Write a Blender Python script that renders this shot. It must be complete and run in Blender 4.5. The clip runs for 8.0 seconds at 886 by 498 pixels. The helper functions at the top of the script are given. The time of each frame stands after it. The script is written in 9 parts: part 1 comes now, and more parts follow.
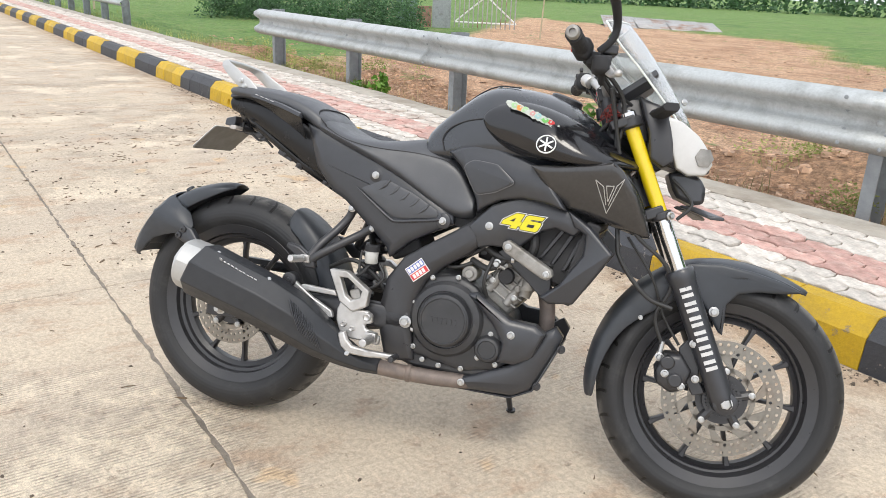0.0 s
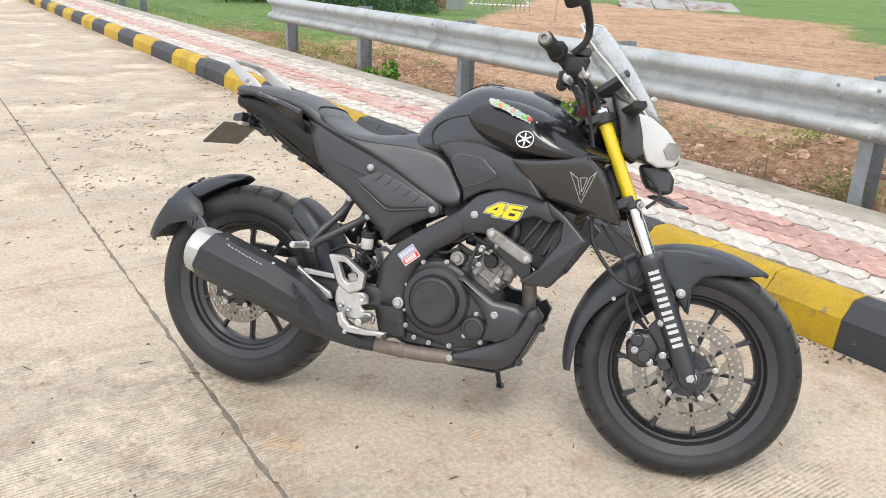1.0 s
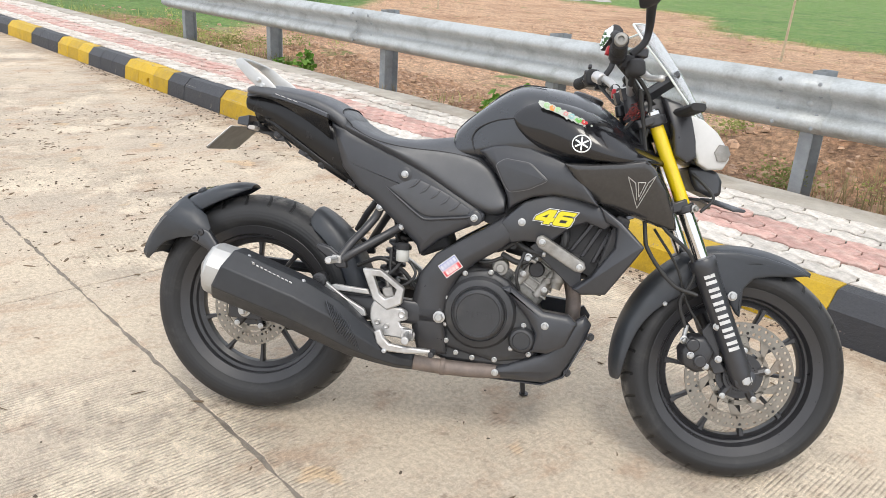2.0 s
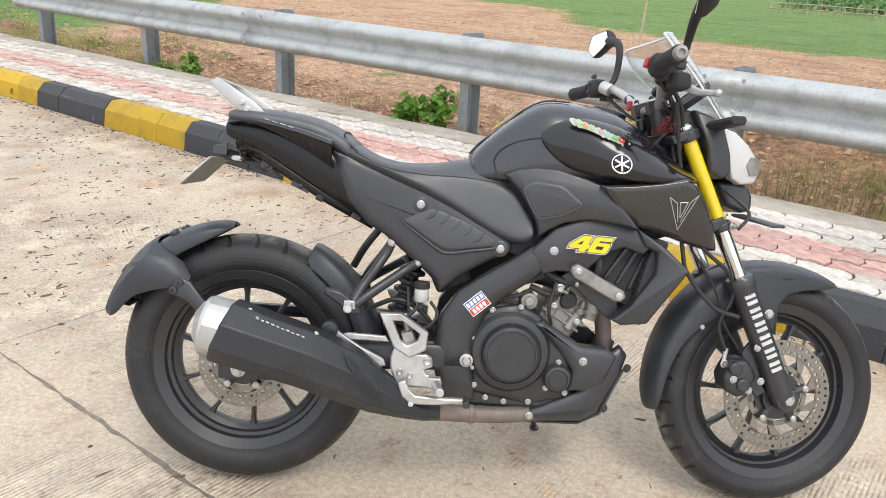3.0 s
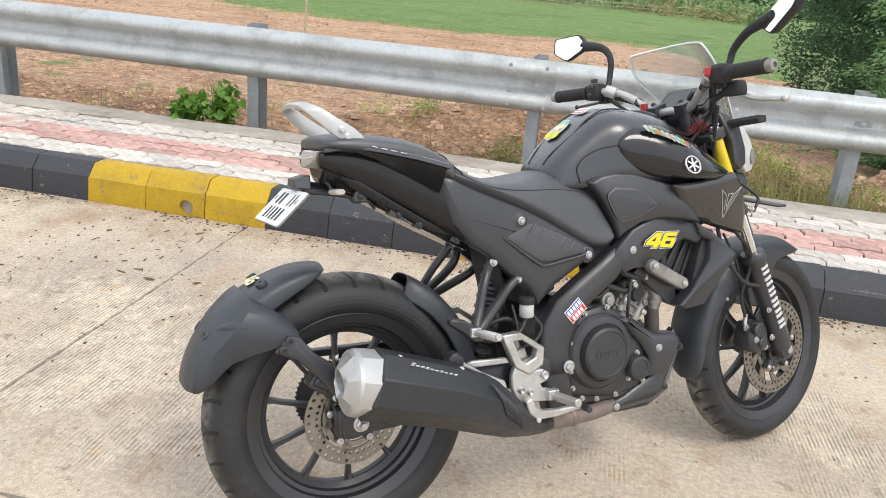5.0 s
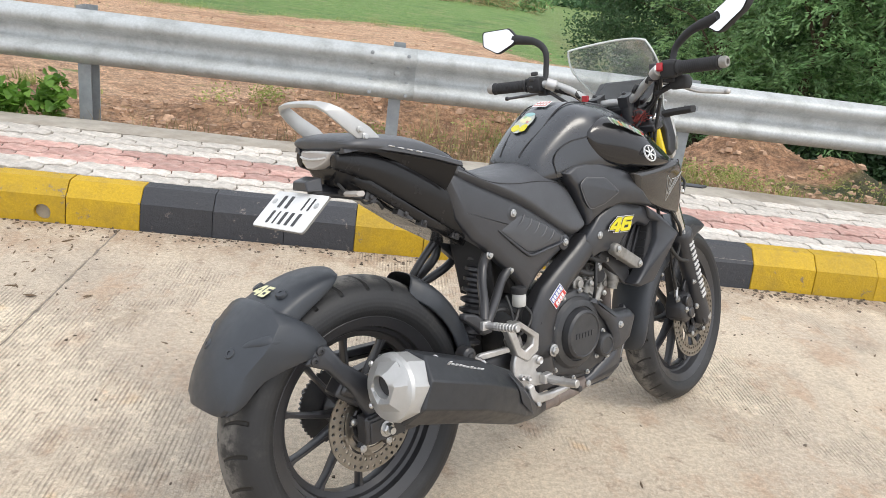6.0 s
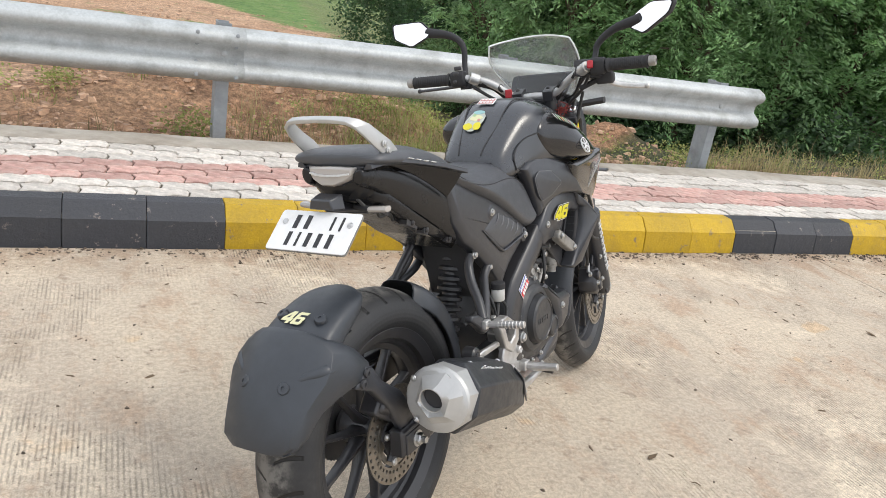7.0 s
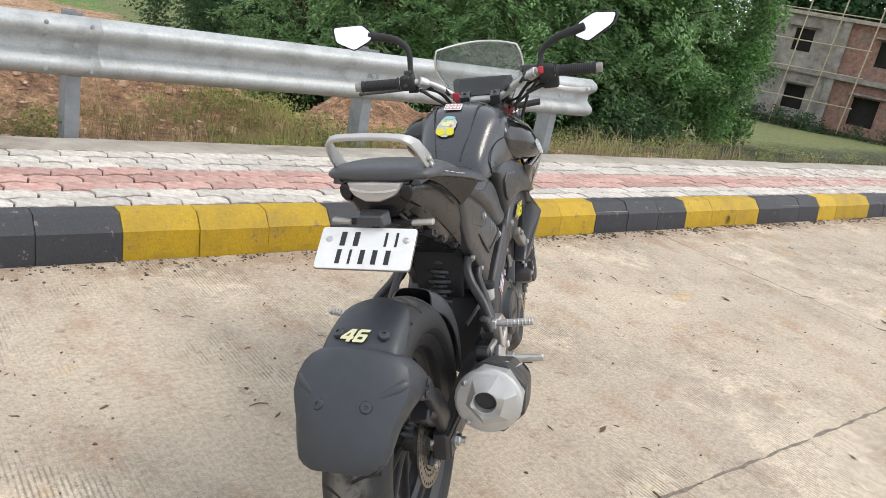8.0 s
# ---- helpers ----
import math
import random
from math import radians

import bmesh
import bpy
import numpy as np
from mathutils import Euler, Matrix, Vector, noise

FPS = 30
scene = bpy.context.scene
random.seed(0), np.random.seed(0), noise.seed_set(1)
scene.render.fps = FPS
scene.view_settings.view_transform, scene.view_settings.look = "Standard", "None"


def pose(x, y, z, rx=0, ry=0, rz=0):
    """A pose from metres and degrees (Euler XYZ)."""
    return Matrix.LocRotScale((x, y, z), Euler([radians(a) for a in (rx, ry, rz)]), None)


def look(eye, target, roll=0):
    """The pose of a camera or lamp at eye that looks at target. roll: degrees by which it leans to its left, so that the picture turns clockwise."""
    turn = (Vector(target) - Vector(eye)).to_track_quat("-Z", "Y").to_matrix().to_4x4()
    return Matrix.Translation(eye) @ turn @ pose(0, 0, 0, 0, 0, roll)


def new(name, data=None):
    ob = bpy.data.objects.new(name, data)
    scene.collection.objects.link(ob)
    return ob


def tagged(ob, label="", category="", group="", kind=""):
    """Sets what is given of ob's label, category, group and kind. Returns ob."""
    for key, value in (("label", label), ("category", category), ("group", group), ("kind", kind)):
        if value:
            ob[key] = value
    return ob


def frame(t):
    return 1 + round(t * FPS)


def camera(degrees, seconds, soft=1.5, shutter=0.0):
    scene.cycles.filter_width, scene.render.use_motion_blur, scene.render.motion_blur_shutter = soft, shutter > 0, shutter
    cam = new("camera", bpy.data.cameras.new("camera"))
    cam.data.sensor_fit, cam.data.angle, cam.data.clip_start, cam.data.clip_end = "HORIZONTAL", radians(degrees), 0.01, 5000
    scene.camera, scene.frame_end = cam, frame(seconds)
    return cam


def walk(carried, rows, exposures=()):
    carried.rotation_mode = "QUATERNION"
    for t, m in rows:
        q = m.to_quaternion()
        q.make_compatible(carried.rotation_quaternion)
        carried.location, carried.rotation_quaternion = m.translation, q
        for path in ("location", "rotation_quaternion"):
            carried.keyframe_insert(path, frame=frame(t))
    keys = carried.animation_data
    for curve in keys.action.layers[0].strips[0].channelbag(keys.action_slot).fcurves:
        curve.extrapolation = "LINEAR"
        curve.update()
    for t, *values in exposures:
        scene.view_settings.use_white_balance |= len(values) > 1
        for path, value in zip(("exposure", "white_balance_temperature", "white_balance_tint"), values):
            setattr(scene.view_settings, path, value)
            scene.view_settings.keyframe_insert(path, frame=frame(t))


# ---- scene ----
cam = camera(59.2, 8.0, 0.8)
PATH = [
    (0, (1.136, -1.858, 1.223), (0.617, -0.037, 0.576), 2.6),
    (0.5, (1.239, -1.959, 1.26), (0.674, -0.16, 0.593), 2.4),
    (1, (1.249, -1.984, 1.29), (0.696, -0.19, 0.6), 2.1),
    (1.5, (1.069, -1.98, 1.281), (0.67, -0.15, 0.581), 3.5),
    (1.7, (0.951, -1.987, 1.286), (0.61, -0.145, 0.584), 3.6),
    (2.8, (0.49, -1.788, 1.289), (0.491, 0.082, 0.579), 3.2),
    (3, (0.403, -1.758, 1.286), (0.479, 0.114, 0.588), 3.5),
    (3.5, (0.101, -1.73, 1.289), (0.407, 0.123, 0.601), 4.7),
    (4, (-0.177, -1.696, 1.277), (0.342, 0.113, 0.599), 4.9),
    (4.2, (-0.261, -1.643, 1.273), (0.321, 0.147, 0.597), 4.6),
    (5.3, (-0.705, -1.389, 1.289), (0.329, 0.182, 0.608), 6.2),
    (5.5, (-0.805, -1.348, 1.287), (0.323, 0.159, 0.613), 6.7),
    (6, (-0.957, -1.175, 1.264), (0.365, 0.169, 0.596), 7.5),
    (6.5, (-1.098, -0.92, 1.28), (0.423, 0.199, 0.62), 8.3),
    (7, (-1.296, -0.738, 1.279), (0.392, 0.104, 0.615), 9.3),
    (7.5, (-1.446, -0.536, 1.277), (0.358, 0.04, 0.632), 10.1),
    (8, (-1.518, -0.289, 1.265), (0.349, 0.074, 0.647), 11.0),
]
walk(cam, [(t, look(eye, target, roll)) for t, eye, target, roll in PATH], [(0, 0.55, 6520, 9), (3.5, 0.55, 6520, 9), (5.5, 0.53, 6520, 9), (8, 0.39, 6520, 9)])

# ---- light: bright overcast sky, a weak veiled sun behind the camera's left ----
world = bpy.data.worlds.new("overcast_sky")
scene.world = world
world.use_nodes = True
wn, wl = world.node_tree.nodes, world.node_tree.links
wn.clear()
w_out, w_bg = wn.new("ShaderNodeOutputWorld"), wn.new("ShaderNodeBackground")
w_sky, w_mix = wn.new("ShaderNodeTexSky"), wn.new("ShaderNodeMix")
SUN_EL, SUN_AZ = 58.0, -75.0
w_sky.sky_type, w_sky.sun_disc = "NISHITA", False
w_sky.sun_elevation, w_sky.sun_rotation = radians(SUN_EL), radians(90 - SUN_AZ)
w_sky.air_density, w_sky.dust_density, w_sky.ozone_density = 1.0, 4.0, 1.0
w_mix.data_type = "RGBA"
w_mix.inputs[0].default_value = 0.78
w_mix.inputs[7].default_value = (9.2, 9.5, 10.2, 1)
wl.new(w_sky.outputs[0], w_mix.inputs[6])
wl.new(w_mix.outputs[2], w_bg.inputs[0])
w_bg.inputs[1].default_value = 0.112
wl.new(w_bg.outputs[0], w_out.inputs[0])

sun = new("sun", bpy.data.lights.new("sun", "SUN"))
sun.data.energy, sun.data.angle, sun.data.color = 0.85, radians(20), (1.0, 0.95, 0.87)
sun.matrix_world = look((math.cos(radians(SUN_AZ)), math.sin(radians(SUN_AZ)), math.tan(radians(SUN_EL))), (0, 0, 0))

# ---- materials ----
def surface(name, base, rough=0.5, metal=0.0, spec=0.5, vary=0.0, scale=4.0, tint=None, tint_scale=1.5, tint_lo=0.5, tint_hi=0.7,
            bump=0.0, bump_scale=60.0, rough_vary=0.0, coat=0.0, island=0.0, per_object=0.0, coords="Object"):
    """A principled surface: base colour with fine variation, a second tint in patches, and fine relief."""
    m = bpy.data.materials.new(name)
    m.use_nodes = True
    n, l = m.node_tree.nodes, m.node_tree.links
    b = n["Principled BSDF"]
    b.inputs["Roughness"].default_value, b.inputs["Metallic"].default_value = rough, metal
    b.inputs["Specular IOR Level"].default_value, b.inputs["Coat Weight"].default_value = spec, coat
    b.inputs["Coat Roughness"].default_value = 0.06
    tc = n.new("ShaderNodeTexCoord")

    def noise_at(sc, detail=4.0, roughness=0.6):
        t = n.new("ShaderNodeTexNoise")
        t.inputs["Scale"].default_value, t.inputs["Detail"].default_value, t.inputs["Roughness"].default_value = sc, detail, roughness
        l.new(tc.outputs[coords], t.inputs["Vector"])
        return t

    def mixed(kind, fac, a, c):
        x = n.new("ShaderNodeMix")
        x.data_type, x.blend_type = "RGBA", kind
        for sock, v in ((x.inputs[0], fac), (x.inputs[6], a), (x.inputs[7], c)):
            if hasattr(v, "links"):
                l.new(v, sock)
            else:
                sock.default_value = v
        return x.outputs[2]

    col = (*base, 1)
    if tint:
        t = noise_at(tint_scale)
        r = n.new("ShaderNodeMapRange")
        r.inputs[1].default_value, r.inputs[2].default_value = tint_lo, tint_hi
        l.new(t.outputs["Fac"], r.inputs[0])
        col = mixed("MIX", r.outputs[0], col, (*tint, 1))
    if vary:
        t = noise_at(scale, 6.0, 0.7)
        r = n.new("ShaderNodeMapRange")
        r.inputs[1].default_value, r.inputs[2].default_value = 0.3, 0.7
        r.inputs[3].default_value, r.inputs[4].default_value = 1 - vary, 1 + vary
        l.new(t.outputs["Fac"], r.inputs[0])
        col = mixed("MULTIPLY", 1.0, col, r.outputs[0])
    for amount, node, sock in ((island, "ShaderNodeNewGeometry", "Random Per Island"), (per_object, "ShaderNodeObjectInfo", "Random")):
        if amount:
            g = n.new(node)
            r = n.new("ShaderNodeMapRange")
            r.inputs[3].default_value, r.inputs[4].default_value = 1 - amount, 1 + amount
            l.new(g.outputs[sock], r.inputs[0])
            col = mixed("MULTIPLY", 1.0, col, r.outputs[0])
    if hasattr(col, "links"):
        l.new(col, b.inputs["Base Color"])
    else:
        b.inputs["Base Color"].default_value = col
    if rough_vary:
        t = noise_at(scale * 1.7)
        r = n.new("ShaderNodeMapRange")
        r.inputs[1].default_value, r.inputs[2].default_value = 0.3, 0.7
        r.inputs[3].default_value, r.inputs[4].default_value = max(0.02, rough - rough_vary), min(1, rough + rough_vary)
        l.new(t.outputs["Fac"], r.inputs[0])
        l.new(r.outputs[0], b.inputs["Roughness"])
    if bump:
        t = noise_at(bump_scale, 5.0, 0.65)
        p = n.new("ShaderNodeBump")
        p.inputs["Strength"].default_value, p.inputs["Distance"].default_value = bump, 0.4 / bump_scale
        l.new(t.outputs["Fac"], p.inputs["Height"])
        l.new(p.outputs[0], b.inputs["Normal"])
    return m


def math_node(m, op, a, b=0.0, c=0.0):
    x = m.node_tree.nodes.new("ShaderNodeMath")
    x.operation = op
    for sock, v in zip(x.inputs, (a, b, c)):
        if hasattr(v, "links"):
            m.node_tree.links.new(v, sock)
        else:
            sock.default_value = v
    return x.outputs[0]


def noise_node(m, vec, scale, detail=4.0, rough=0.6):
    t = m.node_tree.nodes.new("ShaderNodeTexNoise")
    t.inputs["Scale"].default_value, t.inputs["Detail"].default_value, t.inputs["Roughness"].default_value = scale, detail, rough
    m.node_tree.links.new(vec, t.inputs["Vector"])
    return t.outputs["Fac"]


def step_node(m, v, lo, hi, a=0.0, b=1.0):
    r = m.node_tree.nodes.new("ShaderNodeMapRange")
    r.interpolation_type = "SMOOTHSTEP"
    m.node_tree.links.new(v, r.inputs[0])
    for i, x in ((1, lo), (2, hi), (3, a), (4, b)):
        r.inputs[i].default_value = x
    return r.outputs[0]


def mix_node(m, fac, a, b, kind="MIX"):
    x = m.node_tree.nodes.new("ShaderNodeMix")
    x.data_type, x.blend_type = "RGBA", kind
    for sock, v in ((x.inputs[0], fac), (x.inputs[6], a), (x.inputs[7], b)):
        if hasattr(v, "links"):
            m.node_tree.links.new(v, sock)
        else:
            sock.default_value = v if not isinstance(v, tuple) else (*v, 1)
    return x.outputs[2]


def blank(name, rough=0.8):
    m = bpy.data.materials.new(name)
    m.use_nodes = True
    b = m.node_tree.nodes["Principled BSDF"]
    b.inputs["Roughness"].default_value = rough
    return m, b, m.node_tree.links


def concrete_road():
    """Tined concrete slab: warm grey, brown dust in drifts, cross grooves left in patches, dirt gathered along the kerb."""
    m, b, l = blank("tined_concrete", 0.9)
    n = m.node_tree.nodes
    p = n.new("ShaderNodeTexCoord").outputs["Object"]
    sep = n.new("ShaderNodeSeparateXYZ")
    l.new(p, sep.inputs[0])
    stretch = n.new("ShaderNodeMapping")
    stretch.inputs["Scale"].default_value = (1.0, 0.6, 1.0)
    l.new(p, stretch.inputs[0])
    sp = stretch.outputs[0]
    big, mid, blot = noise_node(m, sp, 1.1, 6, 0.65), noise_node(m, sp, 4.5, 7, 0.72), noise_node(m, p, 11.0, 7, 0.75)
    fine, grit = noise_node(m, p, 60.0, 5, 0.75), noise_node(m, p, 260.0, 3, 0.7)
    warp = noise_node(m, p, 1.2, 3)
    phase = math_node(m, "ADD", math_node(m, "MULTIPLY", sep.outputs[0], 2 * math.pi / 0.0135), math_node(m, "MULTIPLY", warp, 7.0))
    comb = math_node(m, "MULTIPLY_ADD", math_node(m, "SINE", phase), 0.5, 0.5)
    broken = step_node(m, noise_node(m, sp, 26.0, 4, 0.7), 0.36, 0.56)
    groove = math_node(m, "MULTIPLY", math_node(m, "POWER", comb, 2.0), broken)
    tined = step_node(m, noise_node(m, p, 0.85, 6, 0.68), 0.47, 0.58)
    groove_amt = math_node(m, "MULTIPLY", groove, math_node(m, "MULTIPLY_ADD", tined, 0.82, 0.14))
    col = mix_node(m, step_node(m, big, 0.36, 0.62), (0.59, 0.497, 0.378), (0.49, 0.414, 0.326))
    col = mix_node(m, step_node(m, mid, 0.49, 0.66, 0.0, 0.80), col, (0.46, 0.330, 0.228))
    col = mix_node(m, step_node(m, noise_node(m, sp, 2.0, 7, 0.78), 0.50, 0.66, 0.0, 0.62), col, (0.37, 0.315, 0.25))
    col = mix_node(m, step_node(m, noise_node(m, p, 0.9, 7, 0.7), 0.52, 0.61, 0.0, 0.85), col, (0.71, 0.605, 0.465))
    col = mix_node(m, step_node(m, noise_node(m, sp, 2.7, 8, 0.8), 0.56, 0.64, 0.0, 0.7), col, (0.40, 0.32, 0.235))
    col = mix_node(m, step_node(m, noise_node(m, p, 3.4, 3, 0.5), 0.66, 0.72, 0.0, 0.55), col, (0.66, 0.45, 0.25))
    col = mix_node(m, step_node(m, blot, 0.56, 0.72, 0.0, 0.6), col, (0.63, 0.555, 0.45))
    col = mix_node(m, step_node(m, blot, 0.34, 0.42, 0.75, 0.0), col, (0.30, 0.23, 0.17))
    edge = math_node(m, "ADD", sep.outputs[1], math_node(m, "MULTIPLY_ADD", mid, 0.7, -0.35))
    col = mix_node(m, math_node(m, "MULTIPLY", step_node(m, edge, 1.45, 1.85, 0.0, 0.75), step_node(m, noise_node(m, p, 7.0, 6, 0.75), 0.35, 0.6)), col, (0.36, 0.255, 0.17))
    col = mix_node(m, 1.0, col, step_node(m, fine, 0.36, 0.64, 0.80, 1.11), "MULTIPLY")
    col = mix_node(m, 1.0, col, step_node(m, grit, 0.38, 0.62, 0.80, 1.10), "MULTIPLY")
    # Groove shade is put into the colour as well as the bump.
    col = mix_node(m, 1.0, col, step_node(m, groove_amt, 0.0, 1.0, 1.04, 0.68), "MULTIPLY")
    l.new(col, b.inputs["Base Color"])
    h = math_node(m, "SUBTRACT", math_node(m, "MULTIPLY_ADD", blot, 0.8, math_node(m, "MULTIPLY_ADD", fine, 0.4, math_node(m, "MULTIPLY", grit, 0.3))), math_node(m, "MULTIPLY", groove_amt, 0.7))
    bump = n.new("ShaderNodeBump")
    bump.inputs["Strength"].default_value, bump.inputs["Distance"].default_value = 0.8, 0.006
    l.new(h, bump.inputs["Height"])
    l.new(bump.outputs[0], b.inputs["Normal"])
    return m


def terrain_material():
    """Red-brown soil with pale sandy drifts, giving way to grass; laid out in the kerb's own directions."""
    m, b, l = blank("soil_and_grass", 0.95)
    n = m.node_tree.nodes
    p = n.new("ShaderNodeTexCoord").outputs["Object"]
    sep = n.new("ShaderNodeSeparateXYZ")
    l.new(p, sep.inputs[0])
    u, v = sep.outputs[0], sep.outputs[1]
    big, mid, fine = noise_node(m, p, 0.25, 5, 0.6), noise_node(m, p, 1.6, 6, 0.7), noise_node(m, p, 22.0, 6, 0.75)
    edge = math_node(m, "MULTIPLY_ADD", mid, 5.0, -2.5)
    rim = math_node(m, "ADD", math_node(m, "ADD", step_node(m, u, -26.0, -14.0, 45.0, 32.0), step_node(m, u, -6.0, 0.0, 0.0, 3.0)), step_node(m, u, 2.0, 6.0, 0.0, -9.0))
    far = step_node(m, math_node(m, "ADD", math_node(m, "SUBTRACT", v, rim), math_node(m, "MULTIPLY_ADD", noise_node(m, p, 0.55, 6, 0.75), 11.0, -5.5)), -0.9, 0.9)
    left = step_node(m, math_node(m, "ADD", math_node(m, "ADD", u, math_node(m, "MULTIPLY", v, 0.95)), math_node(m, "MULTIPLY", edge, 0.5)), -9.6, -7.8, 1.0, 0.0)
    right = step_node(m, math_node(m, "ADD", math_node(m, "SUBTRACT", u, math_node(m, "MULTIPLY", v, 0.14)), math_node(m, "MULTIPLY", edge, 0.35)), 2.5, 3.2)
    heap = math_node(m, "ADD", math_node(m, "POWER", math_node(m, "MULTIPLY", math_node(m, "SUBTRACT", u, 3.75), 1.05), 2.0), math_node(m, "POWER", math_node(m, "MULTIPLY", math_node(m, "SUBTRACT", v, 5.8), 1.15), 2.0))
    right = math_node(m, "MULTIPLY", right, step_node(m, math_node(m, "ADD", heap, math_node(m, "MULTIPLY", edge, 0.12)), 0.75, 1.05))
    grass = math_node(m, "MAXIMUM", math_node(m, "MAXIMUM", far, left), right)
    patch = math_node(m, "MULTIPLY", step_node(m, noise_node(m, p, 0.75, 5, 0.7), 0.60, 0.68), 0.85)
    grass = math_node(m, "MAXIMUM", grass, patch)
    soil = mix_node(m, step_node(m, mid, 0.35, 0.65), (0.40, 0.222, 0.125), (0.51, 0.310, 0.182))
    sand = step_node(m, math_node(m, "ADD", v, math_node(m, "MULTIPLY", edge, 1.0)), 6.5, 9.5)
    soil = mix_node(m, math_node(m, "MULTIPLY", sand, step_node(m, big, 0.25, 0.55)), soil, (0.60, 0.385, 0.24))
    stretch = n.new("ShaderNodeMapping")
    stretch.inputs["Scale"].default_value = (0.55, 1.0, 1.0)
    l.new(p, stretch.inputs[0])
    # Darker drawn-out patches put the shading of mounds and ruts into the soil colour.
    soil = mix_node(m, step_node(m, noise_node(m, stretch.outputs[0], 1.0, 6, 0.7), 0.49, 0.64, 0.0, 0.70), soil, (0.345, 0.180, 0.100))
    soil = mix_node(m, math_node(m, "MULTIPLY", sand, step_node(m, noise_node(m, stretch.outputs[0], 2.3, 7, 0.75), 0.50, 0.66, 0.0, 0.55)), soil, (0.63, 0.44, 0.30))
    soil = mix_node(m, 1.0, soil, step_node(m, fine, 0.32, 0.68, 0.52, 1.36), "MULTIPLY")
    soil = mix_node(m, 1.0, soil, step_node(m, noise_node(m, p, 6.5, 6, 0.75), 0.3, 0.7, 0.58, 1.28), "MULTIPLY")
    green = mix_node(m, step_node(m, mid, 0.38, 0.64), (0.108, 0.212, 0.044), (0.178, 0.272, 0.075))
    green = mix_node(m, step_node(m, big, 0.5, 0.7, 0.0, 0.8), green, (0.085, 0.165, 0.038))
    green = mix_node(m, step_node(m, noise_node(m, p, 0.55, 7, 0.75), 0.52, 0.66, 0.0, 0.7), green, (0.255, 0.265, 0.110))
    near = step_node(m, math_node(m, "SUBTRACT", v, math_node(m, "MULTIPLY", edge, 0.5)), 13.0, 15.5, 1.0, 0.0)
    # Near the trees: undergrowth tones, darkened further for the shade beneath the crowns.
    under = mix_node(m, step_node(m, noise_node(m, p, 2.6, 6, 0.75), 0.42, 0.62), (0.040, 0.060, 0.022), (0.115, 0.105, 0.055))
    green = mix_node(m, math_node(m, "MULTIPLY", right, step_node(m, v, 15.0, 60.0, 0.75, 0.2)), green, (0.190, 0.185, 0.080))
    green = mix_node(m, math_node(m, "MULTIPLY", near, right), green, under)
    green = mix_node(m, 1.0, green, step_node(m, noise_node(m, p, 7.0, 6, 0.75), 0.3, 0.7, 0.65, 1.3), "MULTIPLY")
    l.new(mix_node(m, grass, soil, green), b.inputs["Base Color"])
    bump = n.new("ShaderNodeBump")
    bump.inputs["Strength"].default_value, bump.inputs["Distance"].default_value = 1.0, 0.10
    l.new(math_node(m, "MULTIPLY_ADD", fine, 0.6, mid), bump.inputs["Height"])
    l.new(bump.outputs[0], b.inputs["Normal"])
    return m


def painted(name, paint, worn, lo, hi, rough):
    """Old kerb paint: chipped to bare concrete in small spots, dirty along noise."""
    m, b, l = blank(name, rough)
    n = m.node_tree.nodes
    p = n.new("ShaderNodeTexCoord").outputs["Object"]
    rnd = n.new("ShaderNodeObjectInfo").outputs["Random"]
    shift = n.new("ShaderNodeVectorMath")
    shift.operation = "ADD"
    l.new(p, shift.inputs[0])
    comb = n.new("ShaderNodeCombineXYZ")
    l.new(math_node(m, "MULTIPLY", rnd, 37.0), comb.inputs[0])
    l.new(comb.outputs[0], shift.inputs[1])
    q = shift.outputs[0]
    chip = step_node(m, noise_node(m, q, 16.0, 6, 0.72), lo, hi)
    dirt = step_node(m, noise_node(m, q, 5.0, 6, 0.75), 0.42, 0.68, 0.0, 0.62)
    col = mix_node(m, dirt, paint, tuple(0.62 * c + 0.02 for c in paint))
    col = mix_node(m, chip, col, worn)
    col = mix_node(m, 1.0, col, step_node(m, rnd, 0.0, 1.0, 0.88, 1.10), "MULTIPLY")
    col = mix_node(m, 1.0, col, step_node(m, noise_node(m, q, 90.0, 4, 0.7), 0.3, 0.7, 0.9, 1.08), "MULTIPLY")
    l.new(col, b.inputs["Base Color"])
    bump = n.new("ShaderNodeBump")
    bump.inputs["Strength"].default_value, bump.inputs["Distance"].default_value = 0.9, 0.006
    l.new(noise_node(m, q, 40.0, 6, 0.7), bump.inputs["Height"])
    l.new(bump.outputs[0], b.inputs["Normal"])
    return m


